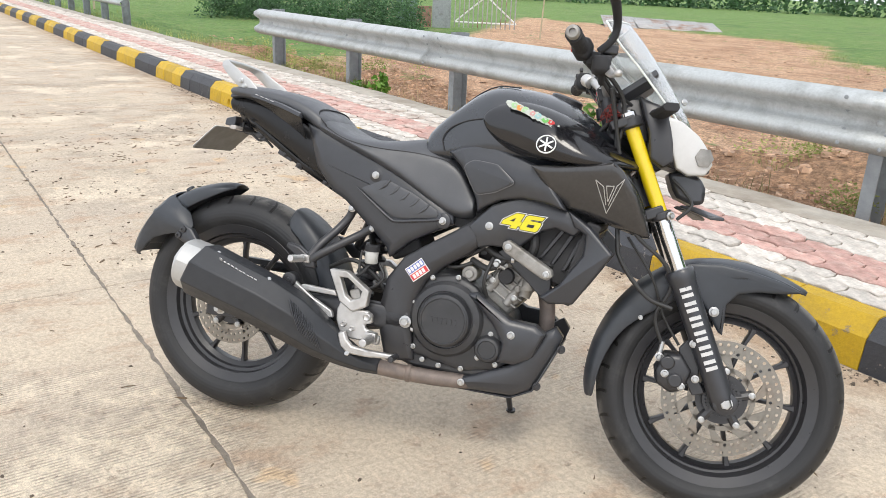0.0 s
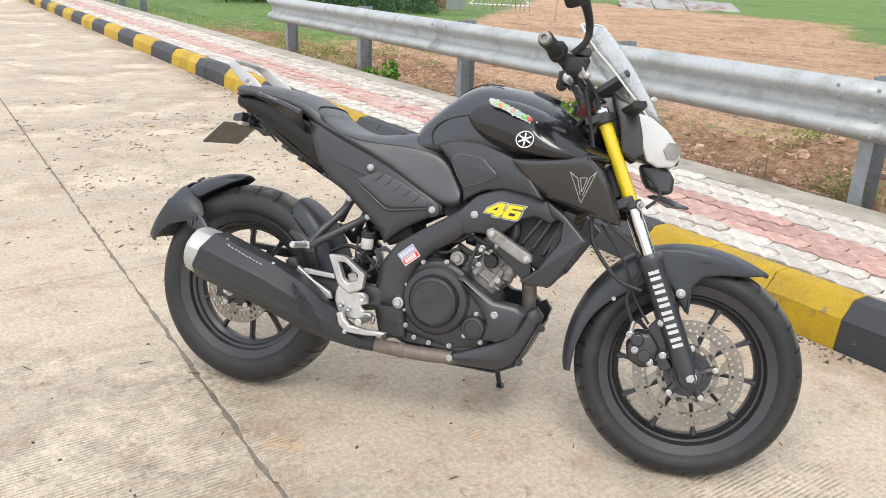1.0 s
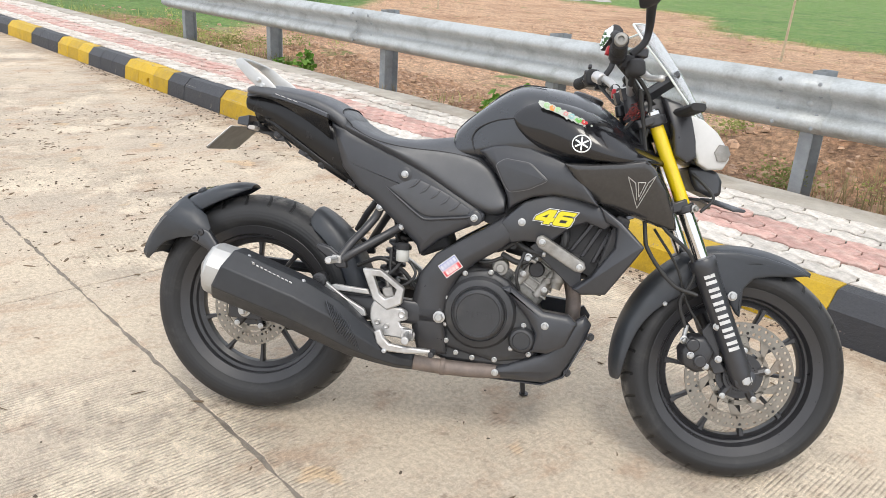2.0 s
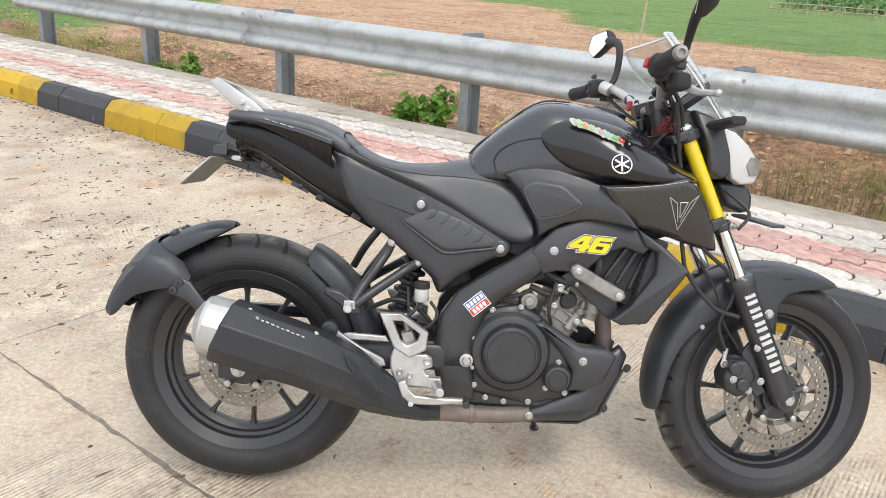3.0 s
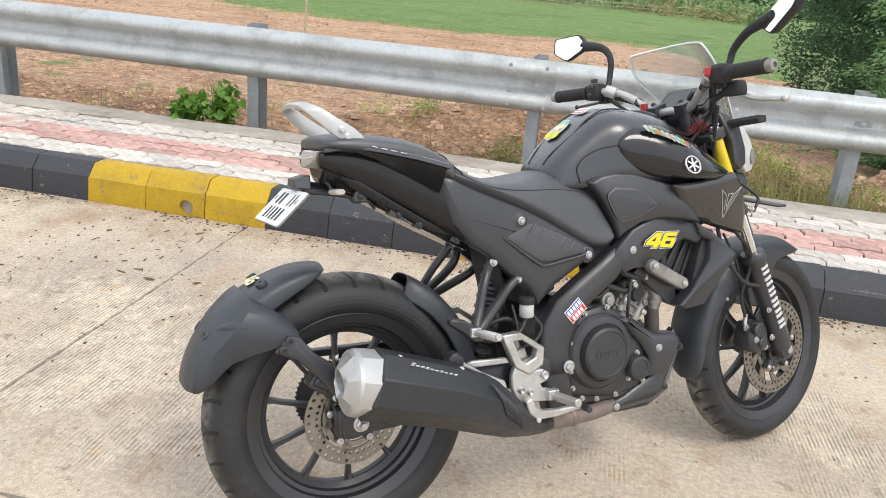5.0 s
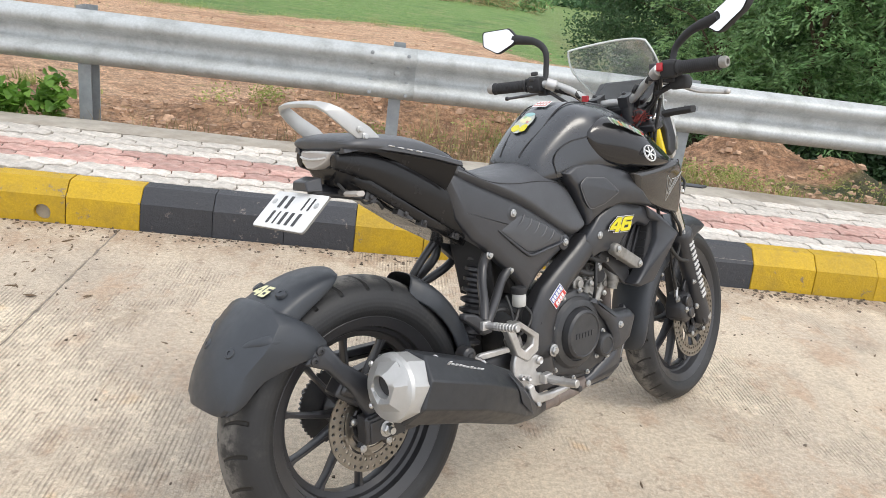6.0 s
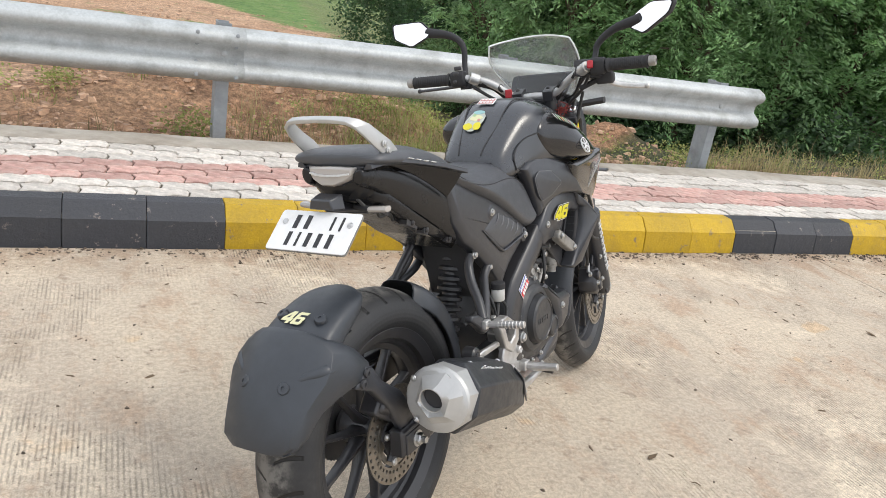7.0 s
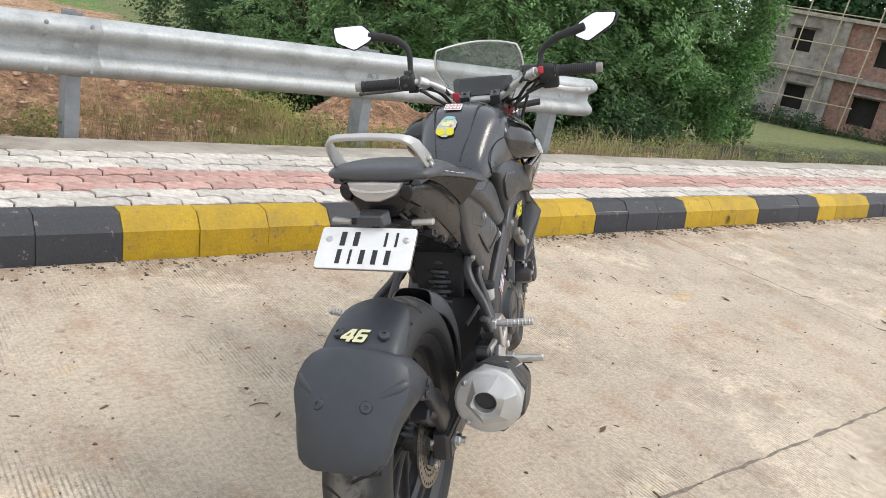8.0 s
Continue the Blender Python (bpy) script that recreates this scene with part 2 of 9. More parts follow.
def tyre_rubber(half, slant, count, inner):
    """Rubber with slanted tread grooves; the axle lies along local y."""
    m, b, l = blank("tyre_rubber", 0.58)
    n = m.node_tree.nodes
    p = n.new("ShaderNodeTexCoord").outputs["Object"]
    sep = n.new("ShaderNodeSeparateXYZ")
    l.new(p, sep.inputs[0])
    ang = math_node(m, "ARCTAN2", sep.outputs[2], sep.outputs[0])
    ay = math_node(m, "ABSOLUTE", sep.outputs[1])
    side = math_node(m, "MULTIPLY", math_node(m, "SIGN", sep.outputs[1]), 0.25)
    bow = math_node(m, "MULTIPLY", math_node(m, "POWER", math_node(m, "DIVIDE", ay, half), 2.0), 0.55)
    ph = math_node(m, "ADD", math_node(m, "MULTIPLY", ang, count / (2 * math.pi)), math_node(m, "ADD", math_node(m, "SUBTRACT", math_node(m, "MULTIPLY", ay, slant), bow), side))
    fr = math_node(m, "ABSOLUTE", math_node(m, "SUBTRACT", math_node(m, "FRACT", ph), 0.5))
    wide = step_node(m, ay, half * 0.15, half * 0.75, 0.040, 0.062)
    line = step_node(m, math_node(m, "SUBTRACT", fr, wide), -0.012, 0.012, 1.0, 0.0)
    r = math_node(m, "SQRT", math_node(m, "ADD", math_node(m, "POWER", sep.outputs[0], 2.0), math_node(m, "POWER", sep.outputs[2], 2.0)))
    zone = math_node(m, "MULTIPLY", step_node(m, r, inner, inner + 0.004), step_node(m, ay, half * 0.10, half * 0.16))
    grooves = math_node(m, "MULTIPLY", line, zone)
    dust = step_node(m, noise_node(m, p, 9.0, 5, 0.7), 0.5, 0.8, 0.0, 0.22)
    crown = step_node(m, r, inner + 0.008, inner + 0.026, 0.0, 0.95)
    col = mix_node(m, math_node(m, "MAXIMUM", dust, math_node(m, "MULTIPLY", crown, step_node(m, noise_node(m, p, 25.0, 5, 0.7), 0.35, 0.6))), (0.020, 0.0205, 0.022), (0.165, 0.158, 0.146))
    # Grooves go near-black: the shade inside them is painted into the rubber colour.
    l.new(mix_node(m, grooves, col, (0.006, 0.006, 0.006)), b.inputs["Base Color"])
    bump = n.new("ShaderNodeBump")
    bump.inputs["Strength"].default_value, bump.inputs["Distance"].default_value = 0.9, 0.004
    ribs = math_node(m, "MULTIPLY", math_node(m, "SINE", math_node(m, "MULTIPLY", r, 700.0)), step_node(m, r, inner - 0.02, inner - 0.005, 0.025, 0.0))
    l.new(math_node(m, "ADD", math_node(m, "SUBTRACT", math_node(m, "MULTIPLY", noise_node(m, p, 150.0, 3), 0.12), grooves), ribs), bump.inputs["Height"])
    l.new(bump.outputs[0], b.inputs["Normal"])
    return m


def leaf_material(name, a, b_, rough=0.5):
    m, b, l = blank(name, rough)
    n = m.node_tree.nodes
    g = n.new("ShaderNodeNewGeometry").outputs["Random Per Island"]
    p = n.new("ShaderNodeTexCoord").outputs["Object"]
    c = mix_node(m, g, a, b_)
    # Broad noise puts the look of lit and shaded clumps into the leaf colour.
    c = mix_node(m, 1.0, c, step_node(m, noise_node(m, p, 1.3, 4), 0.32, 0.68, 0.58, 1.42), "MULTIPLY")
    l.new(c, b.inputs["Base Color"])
    tr = n.new("ShaderNodeBsdfTranslucent")
    l.new(c, tr.inputs[0])
    mx = n.new("ShaderNodeMixShader")
    mx.inputs[0].default_value = 0.42
    l.new(b.outputs[0], mx.inputs[1])
    l.new(tr.outputs[0], mx.inputs[2])
    l.new(mx.outputs[0], n["Material Output"].inputs[0])
    return m


def clear_sheet(name, tint=(0.97, 0.99, 0.97), rough=0.02):
    m = bpy.data.materials.new(name)
    m.use_nodes = True
    n, l = m.node_tree.nodes, m.node_tree.links
    b = n["Principled BSDF"]
    b.inputs["Base Color"].default_value = (*tint, 1)
    b.inputs["Roughness"].default_value, b.inputs["IOR"].default_value = rough, 1.45
    b.inputs["Transmission Weight"].default_value = 1.0
    return m


M_ROAD, M_TERRAIN = concrete_road(), terrain_material()
M_JOINT = surface("joint_grit", (0.215, 0.185, 0.152), 0.95, vary=0.4, scale=30, bump=0.8, bump_scale=80)
M_EDGE = surface("path_edge_concrete", (0.42, 0.385, 0.33), 0.92, vary=0.2, scale=9, tint=(0.30, 0.26, 0.21), tint_scale=2.2, tint_lo=0.45, tint_hi=0.7, bump=0.6, bump_scale=60)
M_YELLOW = painted("yellow_kerb_paint", (0.54, 0.345, 0.009), (0.27, 0.20, 0.11), 0.60, 0.66, 0.6)
M_BLACK = painted("black_kerb_paint", (0.040, 0.042, 0.049), (0.20, 0.175, 0.155), 0.62, 0.68, 0.6)
M_PAVER_W = surface("pale_paver", (0.60, 0.56, 0.505), 0.9, vary=0.34, scale=18, tint=(0.44, 0.365, 0.31), tint_scale=5, tint_lo=0.44, tint_hi=0.66, bump=0.8, bump_scale=60, per_object=0.16)
M_PAVER_P = surface("faded_red_paver", (0.51, 0.31, 0.265), 0.9, vary=0.32, scale=18, tint=(0.60, 0.49, 0.43), tint_scale=5, tint_lo=0.42, tint_hi=0.68, bump=0.8, bump_scale=60, per_object=0.18)
M_SANDBED = surface("sand_bed", (0.10, 0.085, 0.07), 0.95, vary=0.35, scale=40)
M_ZINC = surface("galvanised_steel", (0.49, 0.515, 0.515), 0.56, metal=0.42, vary=0.12, scale=60, tint=(0.375, 0.39, 0.385), tint_scale=6, tint_lo=0.48, tint_hi=0.66, rough_vary=0.18, bump=0.2, bump_scale=40)
M_ZINC_POST = surface("galvanised_post", (0.33, 0.355, 0.37), 0.6, metal=0.3, vary=0.14, scale=14, tint=(0.25, 0.26, 0.26), tint_scale=5, rough_vary=0.1)
M_STONE = surface("rubble", (0.43, 0.28, 0.185), 0.95, vary=0.3, scale=20, island=0.35)
M_GRIT = surface("road_grit", (0.13, 0.10, 0.075), 0.95, vary=0.3, scale=60, island=0.5)
M_TWIG = surface("dry_twig", (0.15, 0.105, 0.065), 0.9, vary=0.3, scale=60)
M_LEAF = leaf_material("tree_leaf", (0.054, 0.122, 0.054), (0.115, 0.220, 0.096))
# Leaf green darkened to carry the shade below the tree crowns.
M_LEAF_DARKENED = leaf_material("darkened_leaf", (0.034, 0.072, 0.030), (0.070, 0.130, 0.052))
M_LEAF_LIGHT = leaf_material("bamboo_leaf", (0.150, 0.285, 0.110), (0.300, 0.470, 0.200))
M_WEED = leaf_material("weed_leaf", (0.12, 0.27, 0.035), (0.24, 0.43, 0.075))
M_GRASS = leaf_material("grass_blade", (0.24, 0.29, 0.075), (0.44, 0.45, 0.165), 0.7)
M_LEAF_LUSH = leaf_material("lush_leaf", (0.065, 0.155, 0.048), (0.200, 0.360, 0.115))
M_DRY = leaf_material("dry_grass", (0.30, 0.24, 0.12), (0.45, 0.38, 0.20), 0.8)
M_BARK = surface("bark", (0.10, 0.075, 0.05), 0.95, vary=0.4, scale=12, bump=0.8, bump_scale=30)
M_BRICK = surface("raw_brick", (0.30, 0.175, 0.135), 0.9, vary=0.45, scale=4, tint=(0.22, 0.19, 0.165), tint_scale=1.6, per_object=0.1)
M_RENDER = surface("cement_render", (0.31, 0.29, 0.26), 0.95, vary=0.35, scale=2.5, tint=(0.20, 0.18, 0.155), tint_scale=0.9, bump=0.4, bump_scale=20)
# Near-black base: the darkness of unlit rooms is put into the colour.
M_DARK = surface("unlit_room", (0.035, 0.033, 0.03), 0.9, vary=0.2)
M_BAMBOO = surface("bamboo_pole", (0.46, 0.39, 0.27), 0.7, vary=0.25, scale=8)
M_TIN = surface("rusty_tin", (0.42, 0.41, 0.40), 0.6, metal=0.4, vary=0.25, scale=2, tint=(0.28, 0.16, 0.10), tint_scale=1.2)
M_BLUE_SHEET = surface("blue_grey_sheet", (0.24, 0.30, 0.36), 0.6, vary=0.2, scale=2)

# motorcycle
M_PLASTIC = surface("matte_black_plastic", (0.031, 0.033, 0.039), 0.36, spec=0.75, vary=0.12, scale=30, tint=(0.040, 0.039, 0.037), tint_scale=5, tint_lo=0.55, tint_hi=0.85, bump=0.12, bump_scale=500, rough_vary=0.07)
M_FENDER = surface("grey_black_fender_plastic", (0.035, 0.040, 0.048), 0.44, spec=0.55, vary=0.10, scale=25, tint=(0.050, 0.051, 0.052), tint_scale=4, tint_lo=0.5, tint_hi=0.8, bump=0.1, bump_scale=500, rough_vary=0.06)
M_TAIL = surface("polished_black_tail_plastic", (0.014, 0.014, 0.015), 0.22, spec=0.38, vary=0.1, scale=12, rough_vary=0.08, bump=0.04, bump_scale=200)
M_GLOSS = surface("gloss_black_paint", (0.014, 0.014, 0.016), 0.15, spec=0.4, coat=0.5, rough_vary=0.05, scale=6)
M_SATIN = surface("satin_black_cover", (0.022, 0.025, 0.031), 0.29, spec=0.7, vary=0.10, scale=8, rough_vary=0.08, bump=0.06, bump_scale=300, coat=0.5)
M_SATIN.node_tree.nodes["Principled BSDF"].inputs["Coat Roughness"].default_value = 0.14
M_LEATHER = surface("black_vinyl", (0.053, 0.056, 0.063), 0.44, spec=0.8, vary=0.10, scale=20, bump=0.2, bump_scale=330, rough_vary=0.06)
M_FRAME = surface("black_powder_coat", (0.033, 0.033, 0.036), 0.35, spec=0.6, vary=0.12, scale=15, rough_vary=0.08)
M_ENGINE = surface("black_engine_paint", (0.031, 0.032, 0.035), 0.42, spec=0.6, vary=0.18, scale=18, tint=(0.06, 0.056, 0.05), tint_scale=9, tint_lo=0.55, tint_hi=0.8, bump=0.1, bump_scale=200, rough_vary=0.1)
M_ALLOY = surface("cast_alloy", (0.60, 0.59, 0.575), 0.42, metal=0.75, vary=0.15, scale=22, tint=(0.30, 0.28, 0.25), tint_scale=8, tint_lo=0.5, tint_hi=0.8, bump=0.1, bump_scale=300, rough_vary=0.1)
M_SILENCER = surface("worn_black_silencer_paint", (0.024, 0.026, 0.030), 0.44, spec=0.55, vary=0.15, scale=25, tint=(0.045, 0.044, 0.042), tint_scale=7, tint_lo=0.58, tint_hi=0.8, bump=0.15, bump_scale=350, rough_vary=0.08)
M_DULL = surface("dull_dusty_alloy", (0.34, 0.33, 0.31), 0.52, metal=0.55, vary=0.22, scale=30, tint=(0.19, 0.175, 0.15), tint_scale=14, tint_lo=0.48, tint_hi=0.7, bump=0.2, bump_scale=250, rough_vary=0.1)
M_SILVER = surface("silver_paint", (0.50, 0.50, 0.49), 0.40, metal=0.5, vary=0.07, scale=20, rough_vary=0.06)
M_CHROME = surface("chrome", (0.74, 0.74, 0.74), 0.09, metal=1.0, vary=0.05, scale=20)
M_DISC = surface("brake_disc_steel", (0.275, 0.255, 0.222), 0.36, metal=0.9, vary=0.16, scale=30, tint=(0.29, 0.245, 0.20), tint_scale=14, rough_vary=0.1)
M_BOLT = surface("zinc_bolt", (0.55, 0.55, 0.54), 0.32, metal=0.9, vary=0.1, scale=90)
M_GOLD = surface("yellow_fork_sleeve", (0.78, 0.58, 0.012), 0.24, coat=0.6, vary=0.04, scale=20)
M_PIPE = surface("dusty_exhaust_pipe", (0.20, 0.165, 0.145), 0.58, metal=0.35, vary=0.25, scale=20, tint=(0.27, 0.21, 0.17), tint_scale=8)
M_CARBON = surface("smoked_grey_shroud", (0.034, 0.033, 0.033), 0.20, coat=0.6, vary=0.14, scale=120, rough_vary=0.05)
M_RUBBER = surface("soft_rubber", (0.024, 0.024, 0.026), 0.7, vary=0.12, scale=40, bump=0.3, bump_scale=300)
M_HOSE = surface("black_hose", (0.028, 0.028, 0.028), 0.5)
M_VOID = surface("dark_cavity", (0.036, 0.036, 0.038), 0.8)
def thin_screen():
    """Scuffed clear acrylic sheet: lets light straight through, with a grazing gloss and a faint milky haze."""
    m = bpy.data.materials.new("clear_acrylic")
    m.use_nodes = True
    n, l = m.node_tree.nodes, m.node_tree.links
    n.remove(n["Principled BSDF"])
    tr, gl, df, tl = n.new("ShaderNodeBsdfTransparent"), n.new("ShaderNodeBsdfGlossy"), n.new("ShaderNodeBsdfDiffuse"), n.new("ShaderNodeBsdfTranslucent")
    tr.inputs[0].default_value = (0.97, 0.98, 0.97, 1)
    gl.inputs["Roughness"].default_value = 0.22
    df.inputs[0].default_value = tl.inputs[0].default_value = (0.85, 0.88, 0.86, 1)
    haze, a, b = n.new("ShaderNodeMixShader"), n.new("ShaderNodeMixShader"), n.new("ShaderNodeMixShader")
    haze.inputs[0].default_value = 0.4
    l.new(df.outputs[0], haze.inputs[1])
    l.new(tl.outputs[0], haze.inputs[2])
    p = n.new("ShaderNodeTexCoord").outputs["Object"]
    l.new(step_node(m, noise_node(m, p, 9.0, 5, 0.7), 0.3, 0.75, 0.04, 0.17), a.inputs[0])
    l.new(tr.outputs[0], a.inputs[1])
    l.new(haze.outputs[0], a.inputs[2])
    lw = n.new("ShaderNodeLayerWeight")
    lw.inputs[0].default_value = 0.5
    l.new(math_node(m, "MULTIPLY_ADD", math_node(m, "POWER", lw.outputs["Facing"], 1.8), 0.95, 0.045), b.inputs[0])
    l.new(a.outputs[0], b.inputs[1])
    l.new(gl.outputs[0], b.inputs[2])
    l.new(b.outputs[0], n["Material Output"].inputs[0])
    return m


M_SCREEN = thin_screen()
M_SCREEN_EDGE = surface("acrylic_edge_highlight", (0.80, 0.84, 0.81), 0.22)
M_LENS = clear_sheet("clear_lens", (0.9, 0.9, 0.9), 0.05)
M_MIRROR = surface("mirror_glass", (0.92, 0.92, 0.92), 0.015, metal=1.0)
M_CHEEK = surface("pale_silver_paint", (0.62, 0.62, 0.61), 0.30, vary=0.06, scale=20, coat=0.3)
M_PRINT = surface("white_print", (0.60, 0.60, 0.59), 0.45, vary=0.12, scale=60)
# Lighter grey that paints the highlight on a black edge.
M_EDGE_HIGHLIGHT = surface("edge_highlight", (0.13, 0.13, 0.135), 0.4)
M_WHITE = surface("white_vinyl", (0.78, 0.78, 0.77), 0.4, vary=0.05, scale=40)
M_PLATE = surface("plate_white", (0.80, 0.80, 0.79), 0.38, vary=0.05, scale=30, tint=(0.66, 0.64, 0.60), tint_scale=12, tint_lo=0.55, tint_hi=0.8)
M_PLATE_BACK = surface("bare_plate_metal", (0.24, 0.23, 0.21), 0.6, metal=0.3, vary=0.2, scale=25)
M_INK = surface("black_ink", (0.015, 0.015, 0.016), 0.4)
M_STICK_Y = surface("yellow_vinyl", (0.70, 0.62, 0.02), 0.35, vary=0.05, scale=40)
M_STICK_PALE = surface("pale_yellow_vinyl", (0.72, 0.70, 0.42), 0.4, vary=0.06, scale=40)
M_STICK_R = surface("red_vinyl", (0.62, 0.05, 0.05), 0.35)
M_STICK_B = surface("blue_vinyl", (0.06, 0.10, 0.40), 0.35)
M_STICK_G = surface("green_vinyl", (0.16, 0.50, 0.10), 0.35)
M_STICK_O = surface("orange_vinyl", (0.75, 0.28, 0.05), 0.35)
M_STICK_PINK = surface("faded_red_vinyl", (0.60, 0.27, 0.25), 0.4)
M_STICK_MINT = surface("faded_green_vinyl", (0.35, 0.55, 0.28), 0.4)
M_STICK_TEAL = surface("faded_teal_vinyl", (0.30, 0.52, 0.52), 0.4)
M_STICK_FADED = surface("faded_mint_vinyl", (0.50, 0.53, 0.47), 0.35, vary=0.2, scale=70)
M_RED = surface("red_switch", (0.42, 0.02, 0.03), 0.35)
M_THREAD = surface("red_thread", (0.30, 0.06, 0.05), 0.9)
M_AMBER = surface("grey_indicator_lens", (0.44, 0.41, 0.38), 0.2, coat=0.5)
M_FLUID = surface("cloudy_reservoir", (0.50, 0.50, 0.47), 0.35)

# ---- mesh helpers ----
def finish(me, material, smooth=35):
    me.materials.append(material)
    if smooth:
        me.shade_smooth()
        me.set_sharp_from_angle(angle=radians(smooth))
    return me


def part(name, bm, material, parent=None, label="", smooth=35, m=None, bevel=0.0, sub=0, solid=0.0, recalc=True):
    """Links a bmesh as one mesh object, under a thing or a part where one is given."""
    if recalc:
        bmesh.ops.recalc_face_normals(bm, faces=bm.faces)
    me = bpy.data.meshes.new(name)
    bm.to_mesh(me)
    bm.free()
    finish(me, material, smooth)
    ob = new(name, me)
    if parent is not None:
        ob.parent = parent
    if m is not None:
        ob.matrix_basis = m
    if label:
        ob["label"] = label
    if solid:
        x = ob.modifiers.new("thickness", "SOLIDIFY")
        x.thickness, x.offset = solid, 0.0
    if bevel:
        x = ob.modifiers.new("edges", "BEVEL")
        x.width, x.segments, x.limit_method, x.angle_limit = bevel, 2, "ANGLE", radians(38)
    if sub:
        x = ob.modifiers.new("rounding", "SUBSURF")
        x.levels = x.render_levels = sub
    return ob


def ring(bm, pts):
    return [bm.verts.new(p) for p in pts]


def skin(bm, rings, closed=True, cap=True):
    """Joins rings of equal count by quads; closed rings go round, cap closes both ends."""
    rs = [ring(bm, r) for r in rings]
    n = len(rs[0])
    for a, b in zip(rs, rs[1:]):
        for i in range(n if closed else n - 1):
            j = (i + 1) % n
            bm.faces.new((a[i], a[j], b[j], b[i]))
    if cap:
        bm.faces.new(rs[0])
        bm.faces.new(rs[-1])
    return rs


def inset2(poly, d):
    """A polygon moved inwards by d."""
    n = len(poly)
    area = sum(poly[i][0] * poly[(i + 1) % n][1] - poly[(i + 1) % n][0] * poly[i][1] for i in range(n))
    s = 1 if area > 0 else -1
    out = []
    for i in range(n):
        p, q, r = Vector(poly[i - 1]), Vector(poly[i]), Vector(poly[(i + 1) % n])
        e, f = (q - p).normalized(), (r - q).normalized()
        a, b = Vector((-e.y, e.x)) * s, Vector((-f.y, f.x)) * s
        k = (a + b) / max(0.35, 1 + a.dot(b))
        out.append(tuple(q + k * d))
    return out


def rounded(poly, r, seg=3):
    """A polygon with its corners rounded."""
    n, out = len(poly), []
    for i in range(n):
        p, q, s = Vector(poly[i - 1]), Vector(poly[i]), Vector(poly[(i + 1) % n])
        a, b = p - q, s - q
        k = min(r, 0.45 * a.length, 0.45 * b.length)
        a, b = q + a.normalized() * k, q + b.normalized() * k
        for j in range(seg + 1):
            t = j / seg
            out.append(tuple((1 - t) ** 2 * a + 2 * t * (1 - t) * q + t * t * b))
    return out


def slab(bm, poly, y0, y1, crown=0.0, edge=0.012, ys=None):
    """An upright panel: an outline in x and z between y0 (inside) and y1 (outside), with an optional crowned face.
    ys(x, z) adds to y, to bend the panel."""
    f = ys or (lambda x, z: 0.0)
    rings = [[(x, y0 + f(x, z), z) for x, z in poly], [(x, y1 + f(x, z), z) for x, z in poly]]
    if crown:
        for k, h in ((0.5, 0.65), (1.4, 1.0)):
            rings.append([(x, y1 + crown * h + f(x, z), z) for x, z in inset2(poly, edge * k)])
    skin(bm, rings)


def slab_ring(bm, outer, inner, y0, y1):
    """A flat open frame between two outlines of equal count, in x and z, from y0 to y1."""
    rs = [ring(bm, [(x, y, z) for x, z in pts]) for pts, y in ((outer, y0), (outer, y1), (inner, y1), (inner, y0))]
    n = len(outer)
    for a, b in zip(rs, rs[1:] + rs[:1]):
        for i in range(n):
            j = (i + 1) % n
            bm.faces.new((a[i], a[j], b[j], b[i]))


def bezier_line(pts, per=6):
    """A smooth line through points."""
    p = [Vector(q) for q in pts]
    p = [2 * p[0] - p[1]] + p + [2 * p[-1] - p[-2]]
    out = []
    for i in range(1, len(p) - 2):
        a, b, c, d = p[i - 1:i + 3]
        for j in range(per):
            t = j / per
            out.append(0.5 * (2 * b + (c - a) * t + (2 * a - 5 * b + 4 * c - d) * t * t + (3 * b - a - 3 * c + d) * t ** 3))
    return out + [p[-2]]


def tube(bm, pts, r, n=10, per=6, cap=True, flat=1.0):
    """A round (or flattened) bar along a smooth line; r is one radius or one for each point."""
    line = bezier_line(pts, per) if per > 1 else [Vector(q) for q in pts]
    rad = r if isinstance(r, (list, tuple)) else [r] * len(pts)
    up, rings = None, []
    for i, q in enumerate(line):
        d = (line[min(i + 1, len(line) - 1)] - line[max(i - 1, 0)]).normalized()
        if up is None:
            up = d.orthogonal().normalized()
        up = (up - d * up.dot(d)).normalized()
        w = d.cross(up)
        k = i / max(1, len(line) - 1) * (len(rad) - 1)
        a = min(int(k), len(rad) - 2) if len(rad) > 1 else 0
        rr = rad[a] + (rad[min(a + 1, len(rad) - 1)] - rad[a]) * (k - a)
        rings.append([q + (up * math.cos(t) + w * math.sin(t) * flat) * rr for t in (2 * math.pi * j / n for j in range(n))])
    skin(bm, rings, cap=cap)


def frame_to(centre, axis):
    """A pose at centre whose z points along axis."""
    return Matrix.Translation(centre) @ Vector(axis).to_track_quat("Z", "Y").to_matrix().to_4x4()


def lathe(bm, prof, m=None, n=32, cap=True, a0=0.0, a1=None):
    """Turns a profile of (radius, height) about z, then moves it by m."""
    m = m or Matrix()
    whole = a1 is None
    k = n if whole else n + 1
    span = 2 * math.pi if whole else a1 - a0
    rings = [[m @ Vector((r * math.cos(a0 + span * i / n), r * math.sin(a0 + span * i / n), h)) for i in range(k)] for r, h in prof]
    skin(bm, rings, closed=whole, cap=cap and whole)


def rod(bm, a, b, r, n=12, r2=None):
    a, b = Vector(a), Vector(b)
    lathe(bm, [(r, 0), (r if r2 is None else r2, (b - a).length)], frame_to(a, b - a), n)


def block(bm, size, m=None):
    bmesh.ops.create_cube(bm, size=1, matrix=(m or Matrix()) @ Matrix.Diagonal((*size, 1)))


